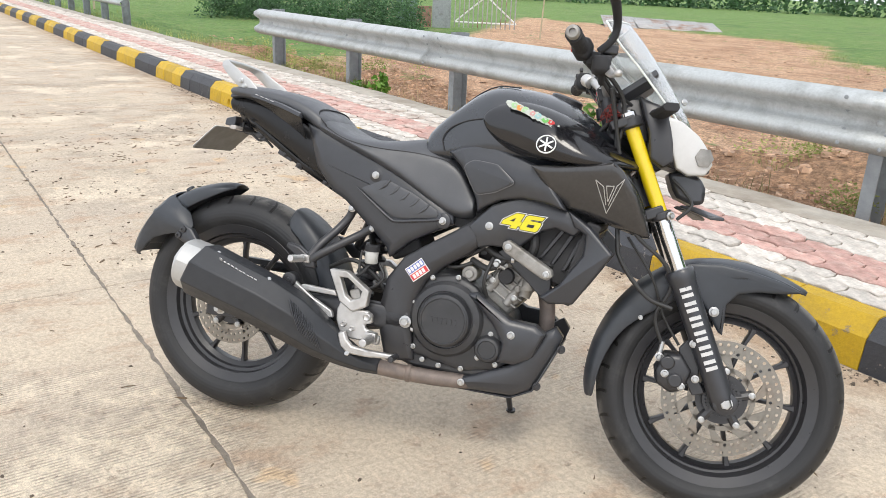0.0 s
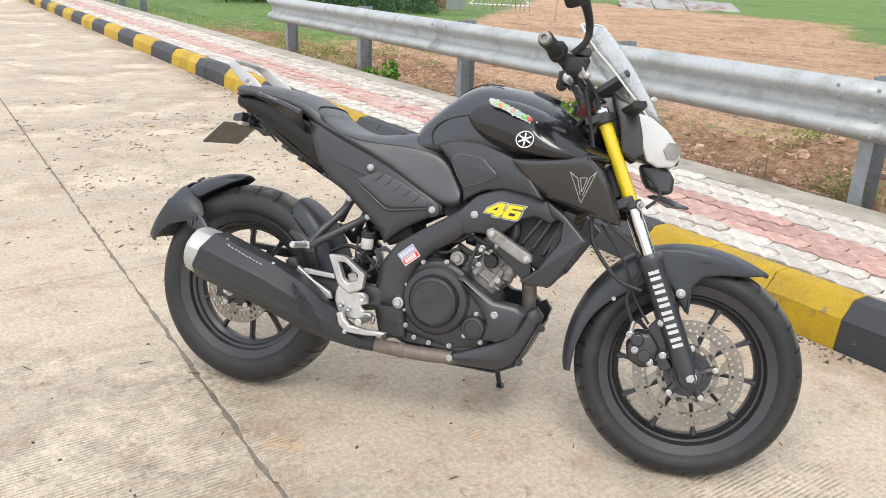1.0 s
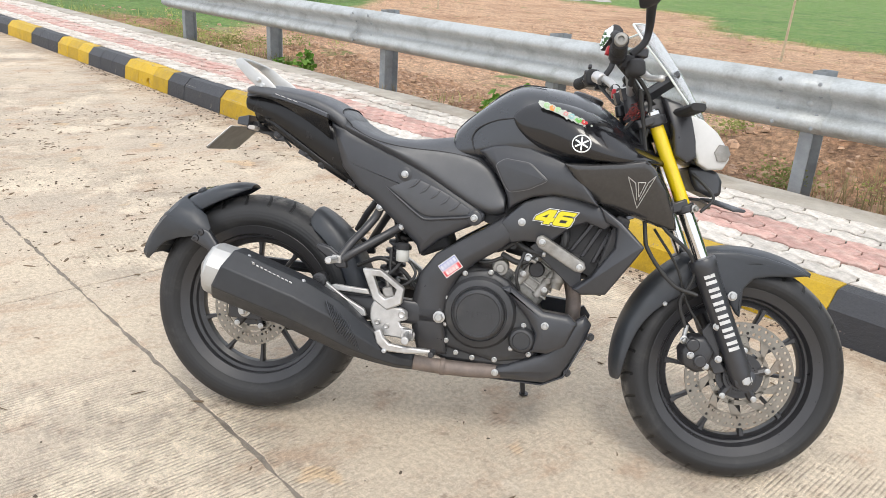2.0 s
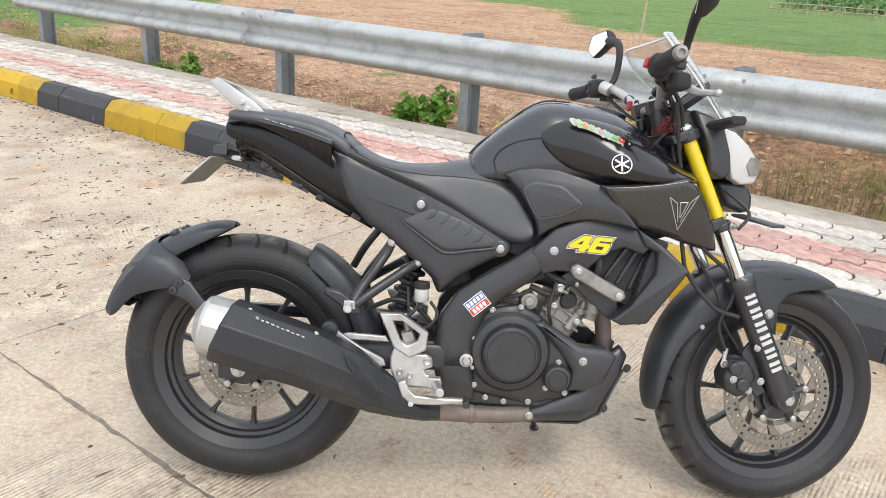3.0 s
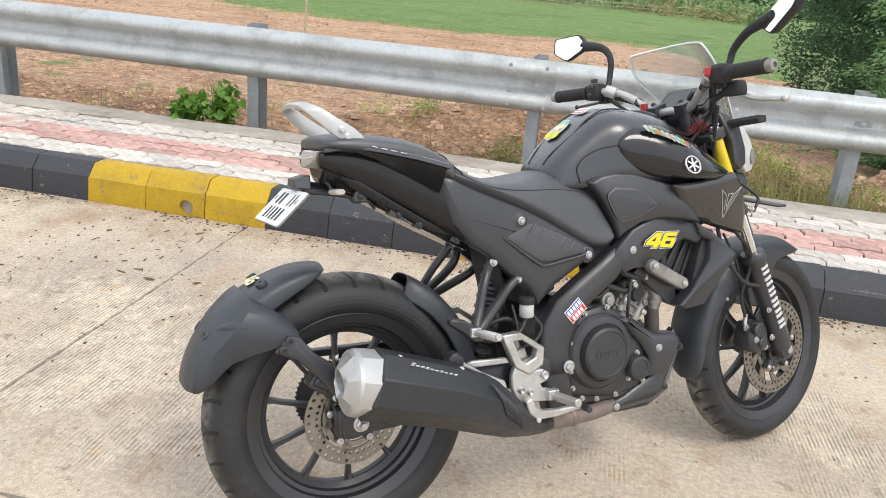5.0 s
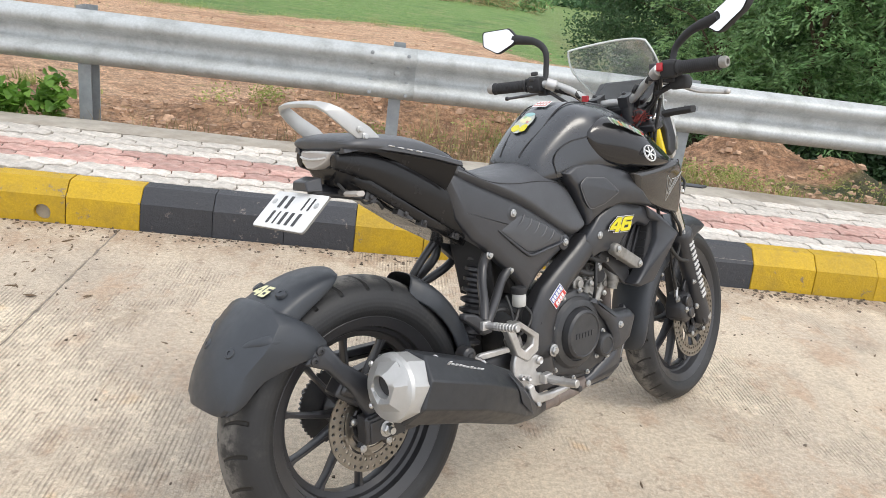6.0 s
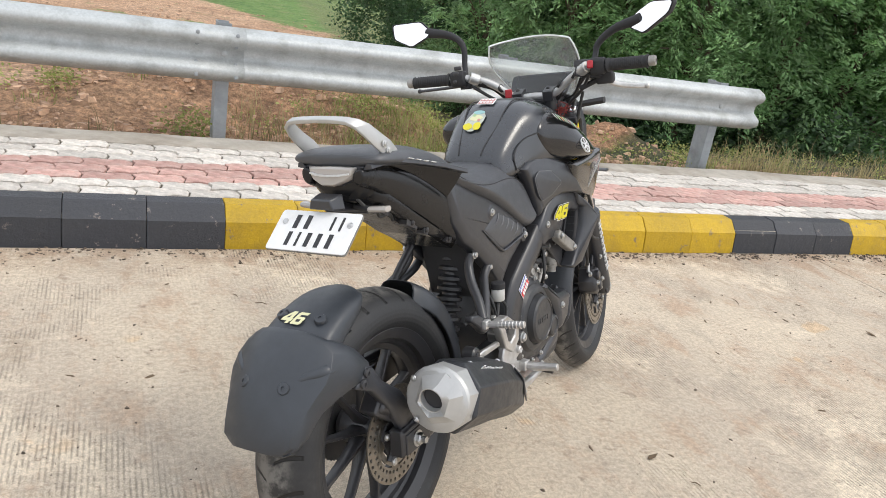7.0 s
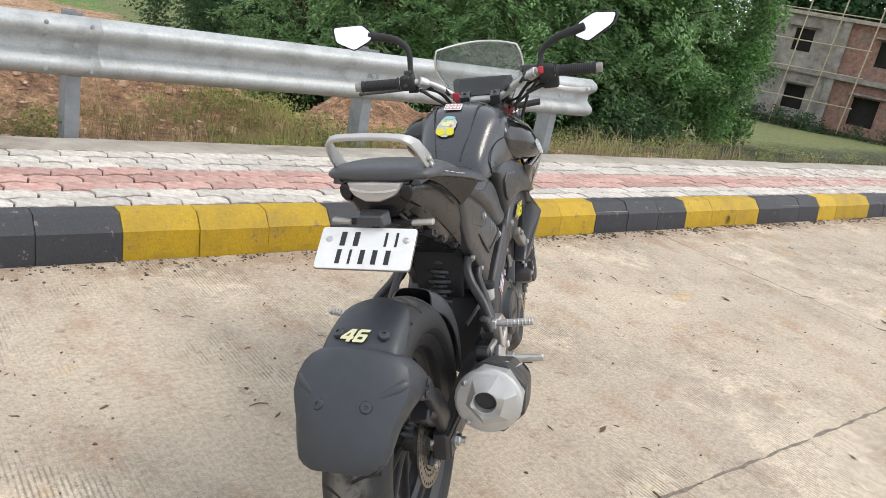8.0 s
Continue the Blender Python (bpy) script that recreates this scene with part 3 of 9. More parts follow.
def hexbolt(bm, c, axis, r, h=None, washer=True):
    h = h or r * 0.8
    f = frame_to(c, axis)
    if washer:
        lathe(bm, [(r * 1.35, -0.002), (r * 1.35, 0.0015), (r * 1.2, 0.002)], f, 16)
    lathe(bm, [(r, 0.0), (r, h * 0.75), (r * 0.8, h)], f, 6 if r > 0.006 else 10)
    lathe(bm, [(r * 0.45, h * 0.9), (r * 0.42, h * 1.12)], f, 8)


def mesh_of(name, verts, faces, material, smooth=0):
    me = bpy.data.meshes.new(name)
    me.from_pydata(verts, [], faces)
    finish(me, material, smooth)
    return me


# ---- the setting: u runs along the kerb, v across it away from the road ----
KERB_TURN = -38.6
KM = Matrix.Rotation(radians(KERB_TURN), 4, "Z")
V_KERB, V_PATH, V_STRIP, V_BACK, TOP = 1.885, 2.06, 2.935, 3.2, 0.182
U0, U1 = -34.0, 20.0


def smooth01(x, a, b):
    t = min(1.0, max(0.0, (x - a) / (b - a)))
    return t * t * (3 - 2 * t)


def land(u, v):
    """Height of the open ground behind the path."""
    z = 0.07 - 0.95 * smooth01(v, V_BACK, 9.5) - 0.45 * smooth01(v, 10, 24)
    z -= 1.0 * smooth01(u, 6, 26) * smooth01(v, 3.4, 9)
    rough = smooth01(v, V_BACK + 0.05, 4.2) * (1 - smooth01(v, 13, 30))
    z += rough * (0.16 * noise.noise((u * 0.55, v * 0.55, 1.0)) + 0.07 * noise.noise((u * 1.9, v * 1.9, 4.0)) + 0.03 * noise.noise((u * 6, v * 6, 9.0)))
    z += 0.50 * math.exp(-((u - 3.65) ** 2 / 0.40 + (v - 5.95) ** 2 / 0.32)) + 0.20 * math.exp(-((u - 4.3) ** 2 / 0.10 + (v - 5.3) ** 2 / 0.08))
    z -= 0.30 * math.exp(-((u - 4.9) ** 2 / 2.2 + (v - 7.2) ** 2 / 1.2))
    z += 0.30 * math.exp(-((u + 0.2) ** 2 / 2.2 + (v - 4.6) ** 2 / 0.45))
    z += 0.28 * math.exp(-((u - 1.3) ** 2 / 0.6 + (v - 4.5) ** 2 / 0.5))
    z += 0.22 * math.exp(-((u + 6.4) ** 2 / 0.8 + (v - 4.3) ** 2 / 0.4))
    return z


def steps(*runs):
    out = []
    for a, b, d in runs:
        k = max(1, round((b - a) / d))
        out += [a + (b - a) * i / k for i in range(k)]
    return out + [runs[-1][1]]


def build_ground():
    us = steps((-900, -120, 130), (-120, -30, 9), (-30, -10, 0.8), (-10, 12, 0.13), (12, 40, 1.0), (40, 120, 8), (120, 900, 130))
    vs = steps((-900, -60, 140), (-60, V_BACK - 0.1, 21), (V_BACK - 0.1, V_BACK, 0.1), (V_BACK, 9.5, 0.11), (9.5, 24, 0.5), (24, 70, 3), (70, 900, 110))
    verts = [(u, v, land(u, v) if v >= V_BACK - 0.001 else -0.12) for v in vs for u in us]
    n = len(us)
    faces = [(j * n + i, j * n + i + 1, (j + 1) * n + i + 1, (j + 1) * n + i) for j in range(len(vs) - 1) for i in range(n - 1)]
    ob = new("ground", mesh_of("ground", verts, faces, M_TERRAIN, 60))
    ob.matrix_world = KM
    tagged(ob, "red-brown soil and green grass sloping away behind the path", "ground", kind="structure")


def ragged(a, b, d, amp, seed):
    """Points from a to b with small sideways wander, for a broken slab edge."""
    a, b = Vector(a), Vector(b)
    k = max(2, int((b - a).length / d))
    e = (b - a).normalized()
    w = Vector((-e.y, e.x))
    return [tuple(a + (b - a) * i / k + w * (amp * noise.noise((i * 0.37 + seed, seed * 3.1, 0.0)) + 0.4 * amp * noise.noise((i * 1.7, seed, 5.0)) if 0 < i < k else 0.0)) for i in range(k)]


def build_road():
    bm = bmesh.new()
    block(bm, (U1 - U0 + 200, 60, 0.05), Matrix.Translation(((U0 + U1) / 2, V_KERB - 30 + 0.05, -0.028)))
    road = part("road", bm, M_JOINT, smooth=0, m=KM)
    tagged(road, "pale tined concrete road with open joints between slabs", "road", kind="structure")
    us = [-80, -14.6, -10.1, -5.62, -1.12, 3.38, 7.9, 12.4, 60]
    vs = [-28, -8.6, -4.35, -0.16, V_KERB - 0.002]
    g = 0.0046
    for i in range(len(us) - 1):
        for j in range(len(vs) - 1):
            a, b, c, d = us[i] + g * 0.6, us[i + 1] - g * 0.6, vs[j] + g, vs[j + 1] - (g if j < len(vs) - 2 else 0)
            near = -6 < us[i] < 9 and j > 1
            dd, s = (0.025, i * 7.3 + j * 2.9) if near else (3.0, 0)
            am = 0.010
            pts = ragged((a, c), (b, c), dd, am, s) + ragged((b, c), (b, d), dd, am * 0.6, s + 1) + ragged((b, d), (a, d), dd, am if j < len(vs) - 2 else 0.0, s + 2) + ragged((a, d), (a, c), dd, am * 0.6, s + 3)
            bm = bmesh.new()
            skin(bm, [[(x, y, -0.02) for x, y in pts], [(x, y, -0.004) for x, y in pts], [(x, y, 0.0) for x, y in inset2(pts, 0.004)]])
            ob = part("road_slab", bm, M_ROAD, road, smooth=0)


def build_path():
    bm = bmesh.new()
    block(bm, (U1 - U0, V_STRIP - V_PATH + 0.06, 0.25), Matrix.Translation(((U0 + U1) / 2, (V_STRIP + V_PATH) / 2, TOP - 0.014 - 0.125)))
    bed = part("footpath", bm, M_SANDBED, smooth=0, m=KM)
    tagged(bed, "footpath of wavy interlocking pavers, pale outside and faded red between", "pavement", kind="structure")
    bm = bmesh.new()
    ks = int((U1 - U0) / 0.12)
    rows = []
    for i in range(ks + 1):
        u = U0 + (U1 - U0) * i / ks
        w, h = 0.014 * noise.noise((u * 1.3, 2.0, 0)), 0.006 * noise.noise((u * 2.1, 7.0, 0))
        b = 0.03 * noise.noise((u * 0.9, 11.0, 0)) + 0.012 * noise.noise((u * 5.0, 12.0, 0))
        rows.append([(u, V_STRIP + 0.012 + w, TOP - 0.05), (u, V_STRIP + 0.012 + w, TOP - 0.004 + h), (u, V_STRIP + 0.03 + w, TOP + 0.002 + h), (u, V_BACK - 0.02 + b, TOP + h), (u, V_BACK + b, TOP - 0.012 + h), (u, V_BACK + 0.015 + b, -0.15)])
    skin(bm, rows, closed=False, cap=False)
    tagged(part("path_edge", bm, M_EDGE, smooth=50, m=KM, recalc=False), "weathered concrete edging strip behind the pavers", "edging", kind="structure")
    return bed


W_BEAM = [(0.020, 0.156), (0.006, 0.150), (-0.040, 0.128), (-0.056, 0.112), (-0.060, 0.094), (-0.054, 0.074), (-0.010, 0.046), (0.014, 0.030), (0.020, 0.014), (0.020, -0.014), (0.014, -0.030), (-0.010, -0.046), (-0.054, -0.074), (-0.060, -0.094), (-0.056, -0.112), (-0.040, -0.128), (0.006, -0.150), (0.020, -0.156)]
RAIL_V, RAIL_Z = 3.345, 0.637


def build_guard_rail(u_posts, u_joints, label):
    rail = new("guard_rail")
    rail.matrix_world = KM @ Matrix.Translation((u_posts[0], RAIL_V, 0))
    tagged(rail, label, "guard rail", group="crash barriers beside the road")
    o = u_posts[0]
    for i, (a, b) in enumerate(zip(u_joints, u_joints[1:])):
        bm = bmesh.new()
        k = max(8, int((b - a) / 0.25))
        ends = steps((a - (0.16 if i else 0.0) - o, b + 0.16 - o if i < len(u_joints) - 2 else b - o, (b - a) / k))
        lap = 0.004 * (i % 2)
        skin(bm, [[(u, v - lap + 0.004 * noise.noise((u, z * 3, 3.0)), RAIL_Z + z) for v, z in W_BEAM] for u in ends], closed=False, cap=False)
        part("beam", bm, M_ZINC, rail, solid=0.004, smooth=50)
        for k2 in (-0.11, 0.11):
            for z in (0.118, 0.052, -0.052, -0.118):
                if i:
                    bm = bmesh.new()
                    v = -0.062 if abs(z) > 0.1 else -0.022
                    lathe(bm, [(0.012, 0.0), (0.011, 0.003), (0.006, 0.005)], frame_to((a - o + k2, v - lap, RAIL_Z + z), (0, -1, 0)), 12)
                    part("bolt", bm, M_ZINC_POST, rail)
    for u in u_posts:
        u -= o
        bm = bmesh.new()
        web, fl, t = 0.15, 0.075, 0.006
        prof = [(-fl / 2, 0.045), (fl / 2, 0.045), (fl / 2, 0.045 + t), (-fl / 2 + t, 0.045 + t), (-fl / 2 + t, 0.045 + web - t), (fl / 2, 0.045 + web - t), (fl / 2, 0.045 + web), (-fl / 2, 0.045 + web)]
        lean = random.uniform(-0.012, 0.012)
        skin(bm, [[(u + x + lean * (z - 0.1), v, z) for x, v in prof] for z in (-0.4, 0.3, RAIL_Z + 0.172)])
        part("post", bm, M_ZINC_POST, rail, smooth=0)
        bm = bmesh.new()
        skin(bm, [[(u + x, v, z) for x, v in ((-0.05, 0.018), (0.05, 0.018), (0.05, 0.045), (-0.05, 0.045))] for z in (RAIL_Z - 0.10, RAIL_Z + 0.10)])
        part("spacer", bm, M_ZINC_POST, rail, smooth=0, bevel=0.003)
        bm = bmesh.new()
        lathe(bm, [(0.02, 0.0), (0.018, 0.006), (0.008, 0.011)], frame_to((u, 0.018, RAIL_Z), (0, -1, 0)), 12)
        part("bolt", bm, M_ZINC, rail)
    return rail


build_ground()
build_road()
FOOTPATH = build_path()
POSTS = [-7.72, -5.70, -3.74, -1.80, 0.07, 1.95, 3.78]
build_guard_rail(POSTS, [-8.1, -3.93, 0.02, 4.12], "galvanised corrugated steel guard rail on channel posts behind the path")
build_guard_rail([-15.5, -17.4, -19.3, -21.2, -23.1, -25.0][::-1], [-25.4, -21.3, -15.2], "farther galvanised guard rail on channel posts behind the path")


# ---- plants ----
def leaf_cloud(name, centres, per, size, spread, droop, material, seed, aspect=0.22, spray=0.0):
    """Many single leaves in small sprays round the given centres, as one mesh."""
    rng = np.random.default_rng(seed)
    c = np.repeat(np.array(centres, float), per, axis=0)
    n = len(c)
    c = c + np.clip(rng.normal(0, 1, (n, 3)), -1.6, 1.6) * np.array(spread)
    d = rng.normal(0, 1, (n, 3))
    if spray:
        k = len(centres)
        way = rng.normal(0, 1, (k, 3))
        way[:, 2] = way[:, 2] * 0.4 + 0.1
        way = np.repeat(way / np.linalg.norm(way, axis=1)[:, None], per, axis=0)
        s0 = rng.uniform(0, 1, n)[:, None]
        c = c - rng.normal(0, 1, (n, 3)) * np.array(spread) * 0.6 + way * s0 * spray
        c[:, 2] -= (s0[:, 0] ** 2) * spray * 0.55
        d = d * 0.5 + way
    d[:, 2] = d[:, 2] * 0.5 - droop
    d /= np.linalg.norm(d, axis=1)[:, None]
    s = rng.normal(0, 1, (n, 3))
    s -= d * np.sum(s * d, axis=1)[:, None]
    s /= np.linalg.norm(s, axis=1)[:, None]
    ln = size * rng.uniform(0.6, 1.3, n)[:, None]
    w = ln * aspect
    v = np.stack([c, c + d * ln * 0.45 + s * w, c + d * ln, c + d * ln * 0.45 - s * w], axis=1).reshape(-1, 3)
    f = np.arange(4 * n).reshape(n, 4)
    return mesh_of(name, v.tolist(), f.tolist(), material)


def build_tree(x, y, z0, height, radius, seed, leaf, size, per, clumps, droop=0.35, low=0.0, label="", aspect=0.22, spray=0.0):
    rng = random.Random(seed)
    tree = new("tree")
    tree.location = (x, y, z0)
    tagged(tree, label, "tree", group="trees beyond the guard rail")
    bm = bmesh.new()
    top = (rng.uniform(-0.3, 0.3), rng.uniform(-0.3, 0.3), height * 0.8)
    tube(bm, [(0, 0, -0.3), (top[0] * 0.3, top[1] * 0.5, height * 0.35), top], [radius * 0.075, radius * 0.05, radius * 0.02], 8, 5)
    part("trunk", bm, M_BARK, tree)
    centres = []
    for i in range(clumps):
        a, h = rng.uniform(0, 2 * math.pi), low + (1 - low) * rng.random() ** 0.9
        rr = radius * math.sqrt(rng.uniform(0.05, 1.0)) * (0.55 + 0.45 * math.sin(math.pi * min(1, 0.18 + 0.8 * h)))
        centres.append((rr * math.cos(a), rr * math.sin(a), h * height + rng.uniform(-0.2, 0.2)))
    for i in range(0, min(clumps, 14)):
        c = centres[i]
        bm = bmesh.new()
        b = (top[0] * 0.4, top[1] * 0.4, max(0.2, min(c[2] * 0.7, height * 0.6)))
        tube(bm, [b, ((b[0] + c[0]) / 2, (b[1] + c[1]) / 2, (b[2] + c[2]) / 2 + 0.2), c], [radius * 0.022, radius * 0.014, 0.008], 5, 3)
        part("limb", bm, M_BARK, tree)
    ob = new("crown", leaf_cloud("crown", centres, per, size, (radius * 0.075, radius * 0.075, radius * 0.065) if not spray else (0.05, 0.05, 0.04), droop, leaf, seed, aspect, spray))
    ob.parent = tree
    return tree


def polar(az, dist):
    return dist * math.cos(radians(az)) - 1.0, dist * math.sin(radians(az)) - 0.8


def height_at(x, y):
    q = KM.inverted() @ Vector((x, y, 0))
    return land(q.x, q.y)


DENSE = "dense dark green broadleaf tree at the edge of the field"
FEATHERY = "feathery light green bamboo-like tree with drooping sprays"
for az, dist, hgt, rad, leaf, size, per, cl, lab, asp in [
        (30.2, 16.5, 6.5, 2.1, M_LEAF, 0.064, 215, 600, DENSE, 0.30),
        (24.5, 15.0, 6.0, 2.1, M_LEAF, 0.060, 215, 340, DENSE, 0.30), (19.0, 15.5, 6.5, 2.3, M_LEAF, 0.060, 215, 340, DENSE, 0.30),
        (11.0, 15.0, 6.5, 2.2, M_LEAF, 0.060, 215, 340, DENSE, 0.30), (4.5, 15.0, 6.5, 2.0, M_LEAF_LUSH, 0.066, 220, 400, DENSE, 0.28),
        (0.3, 14.4, 6.4, 1.74, M_LEAF_LUSH, 0.070, 240, 620, DENSE, 0.28),
        (27.5, 13.0, 2.6, 1.0, M_LEAF_LIGHT, 0.088, 110, 160, FEATHERY, 0.15), (21.5, 12.4, 4.2, 1.3, M_LEAF_LIGHT, 0.088, 110, 270, FEATHERY, 0.14),
        (17.0, 12.4, 4.8, 1.4, M_LEAF_LIGHT, 0.088, 110, 330, FEATHERY, 0.14), (12.5, 12.2, 4.8, 1.4, M_LEAF_LIGHT, 0.088, 110, 330, FEATHERY, 0.14),
        (7.0, 12.8, 2.6, 1.0, M_LEAF_LIGHT, 0.12, 60, 110, FEATHERY, 0.14), (2.6, 12.9, 4.4, 1.15, M_LEAF_LIGHT, 0.088, 100, 220, FEATHERY, 0.16)]:
    x, y = polar(az, dist)
    build_tree(x, y, height_at(x, y) - 0.1, hgt, rad, int(az * 10 + 500), leaf, size, per, cl, 0.5 if leaf is M_LEAF_LIGHT else 0.3, 0.16 if leaf is M_LEAF_LIGHT and hgt > 3.0 else 0.0, lab, asp, 0.75 if leaf is M_LEAF_LIGHT else 0.0)


ru = random.Random(64)
under = []
for _ in range(150):
    x, y = polar(ru.uniform(0.5, 22.0), ru.uniform(11.4, 14.0))
    under.append((x, y, height_at(x, y) + ru.uniform(0.05, 0.55)))
for _ in range(34):
    p = KM @ Vector((4.6 + abs(ru.gauss(0, 1.1)), 7.4 + ru.gauss(0, 0.5), 0))
    under.append((p.x, p.y, height_at(p.x, p.y) + ru.uniform(0.0, 0.22)))
# Canopy shade over these plants is put into their leaf colour.
tagged(new("undergrowth", leaf_cloud("undergrowth", under, 80, 0.075, (0.34, 0.34, 0.20), 0.2, M_LEAF_DARKENED, 65, 0.28)), "undergrowth at the foot of the trees, its leaf green darkened for canopy shade", "undergrowth", kind="stuff")


def blades(name, spots, height, width, material, seed, lean=0.35):
    """Grass blades at given spots in u and v, as one mesh."""
    rng = np.random.default_rng(seed)
    verts, faces = [], []
    for u, v, k, s, hs in spots:
        for _ in range(k):
            x, y = u + rng.normal(0, s), v + rng.normal(0, s)
            if y < V_BACK + 0.02:
                y = V_BACK + 0.02 + abs(rng.normal(0, 0.03))
            z = land(x, y) - 0.01
            h = height * hs * rng.uniform(0.5, 1.3)
            a = rng.uniform(0, 2 * math.pi)
            dx, dy = math.cos(a), math.sin(a)
            b = h * lean * rng.uniform(0.2, 1.5)
            w = width * rng.uniform(0.6, 1.3)
            i = len(verts)
            verts += [(x - dy * w, y + dx * w, z), (x + dy * w, y - dx * w, z), (x + dx * b * 0.4 + dy * w * 0.7, y + dy * b * 0.4 - dx * w * 0.7, z + h * 0.6), (x + dx * b * 0.4 - dy * w * 0.7, y + dy * b * 0.4 + dx * w * 0.7, z + h * 0.6), (x + dx * b, y + dy * b, z + h)]
            faces += [(i, i + 1, i + 2, i + 3), (i + 3, i + 2, i + 4)]
    ob = new(name, mesh_of(name, verts, faces, material))
    ob.matrix_world = KM
    return ob


rg = random.Random(5)
green_spots = [(rg.uniform(-9.5, -5.6), V_BACK + 0.05 + abs(rg.gauss(0, 0.35)), 12, 0.06, rg.uniform(0.3, 0.8)) for _ in range(90)]
green_spots += [(1.35 + rg.gauss(0, 0.42), 3.75 + abs(rg.gauss(0, 0.28)), 16, 0.05, rg.uniform(0.3, 0.7)) for _ in range(52)]
green_spots += [(rg.uniform(0.9, 2.3), V_BACK + 0.05 + abs(rg.gauss(0, 0.22)), 14, 0.05, rg.uniform(0.5, 1.1)) for _ in range(60)]
green_spots += [(rg.uniform(2.0, 4.4), V_BACK + 0.05 + abs(rg.gauss(0, 0.3)), 12, 0.08, rg.uniform(0.4, 0.9)) for _ in range(26)]
green_spots += [(rg.uniform(4.4, 11.0), V_BACK + 0.05 + abs(rg.gauss(0, 0.7)), 8, 0.09, rg.uniform(0.2, 0.5)) for _ in range(70)]
for tu, tv in ((-0.24, 4.55), (-1.5, 5.9), (-1.05, 5.6), (0.97, 4.5), (-2.6, 4.6)):
    green_spots += [(tu + rg.gauss(0, 0.12), tv + rg.gauss(0, 0.12), 16, 0.05, rg.uniform(0.4, 0.8)) for _ in range(9)]
green_spots += [(rg.uniform(-30, -9), V_BACK + 0.1 + abs(rg.gauss(0, 0.5)), 8, 0.12, rg.uniform(0.6, 1.2)) for _ in range(160)]
green_spots += [(rg.uniform(-3.5, 1.0), V_BACK + 0.5 + abs(rg.gauss(0, 1.2)), 10, 0.05, rg.uniform(0.3, 0.6)) for _ in range(22)]
green_spots += [(u, 31.5 + 12.5 * (1 - smooth01(u, -26, -14)) + 3 * smooth01(u, -6, 0) + rg.gauss(0, 0.9), 22, 0.25, rg.uniform(0.8, 1.6)) for u in (rg.uniform(-34, 3) for _ in range(160))]
green_spots += [(rg.uniform(-22, 4), rg.uniform(8, 30), 14, 0.18, rg.uniform(0.5, 1.0)) for _ in range(50)]
tagged(blades("grass_tufts", green_spots, 0.15, 0.0038, M_GRASS, 3, 0.7), "green grass tufts and weeds growing behind the path", "grass", kind="stuff")
dry_spots = [(4.2 + 2.6 * rg.random() ** 1.5, V_BACK + 0.05 + abs(rg.gauss(0, 0.30)), 11, 0.09, rg.uniform(0.6, 1.2)) for _ in range(70)]
dry_spots += [(rg.uniform(0.2, 2.2), V_BACK + 0.08 + abs(rg.gauss(0, 0.35)), 9, 0.06, rg.uniform(0.4, 0.8)) for _ in range(60)]
dry_spots += [(rg.uniform(6.5, 11.0), V_BACK + 0.05 + abs(rg.gauss(0, 0.35)), 6, 0.09, rg.uniform(0.3, 0.6)) for _ in range(60)]
dry_spots += [(rg.uniform(-6, 3.5), V_BACK + 0.03 + abs(rg.gauss(0, 0.15)), 7, 0.06, rg.uniform(0.3, 0.8)) for _ in range(90)]
dry_spots += [(1.3 + rg.gauss(0, 0.45), 3.6 + abs(rg.gauss(0, 0.25)), 8, 0.06, rg.uniform(0.3, 0.6)) for _ in range(50)]
tagged(blades("dry_grass", dry_spots, 0.26, 0.003, M_DRY, 4, 0.5), "dry straw-coloured grass along the path edge", "grass", kind="stuff")


def build_weed(u, v, height, count, seed):
    """A broad-leaved weed: stems that each carry rounded, cupped leaves."""
    rng = random.Random(seed)
    weed = new("weed_plant")
    weed.matrix_world = KM @ Matrix.Translation((u, v, land(u, v) - 0.01))
    tagged(weed, "bright green broad-leaved weed growing at the path edge", "plant")
    bm, lv = bmesh.new(), bmesh.new()
    for i in range(count):
        a, r, h = rng.uniform(0, 6.283), rng.uniform(0.01, 0.10), height * rng.uniform(0.45, 1.0)
        tip = Vector((r * math.cos(a), r * math.sin(a), h))
        tube(bm, [(0, 0, 0), (tip.x * 0.4, tip.y * 0.4, h * 0.6), tip], [0.004, 0.003, 0.002], 5, 3)
        for k in range(6):
            s = rng.uniform(0.016, 0.034)
            q = Matrix.Translation(tip + Vector((rng.gauss(0, 0.03), rng.gauss(0, 0.03), rng.gauss(0, 0.03) - 0.02 * k))) @ Euler((rng.gauss(0, 0.6), rng.gauss(0, 0.6), rng.uniform(0, 6.28))).to_matrix().to_4x4()
            rim = [q @ Vector((s * (1 + 0.25 * math.cos(3 * t)) * math.cos(t), s * (1 + 0.25 * math.cos(3 * t)) * math.sin(t), s * 0.25)) for t in (2 * math.pi * j / 12 for j in range(12))]
            c, vs = lv.verts.new(q @ Vector((0, 0, 0))), ring(lv, rim)
            for j in range(12):
                lv.faces.new((c, vs[j], vs[(j + 1) % 12]))
    part("stem", bm, M_WEED, weed)
    part("leaves", lv, M_WEED, weed, smooth=0, recalc=False)


build_weed(-2.22, 3.30, 0.25, 40, 1)
build_weed(-1.99, 3.34, 0.37, 26, 2)
build_weed(-4.85, 3.30, 0.28, 16, 3)
build_weed(-5.35, 3.32, 0.13, 8, 4)


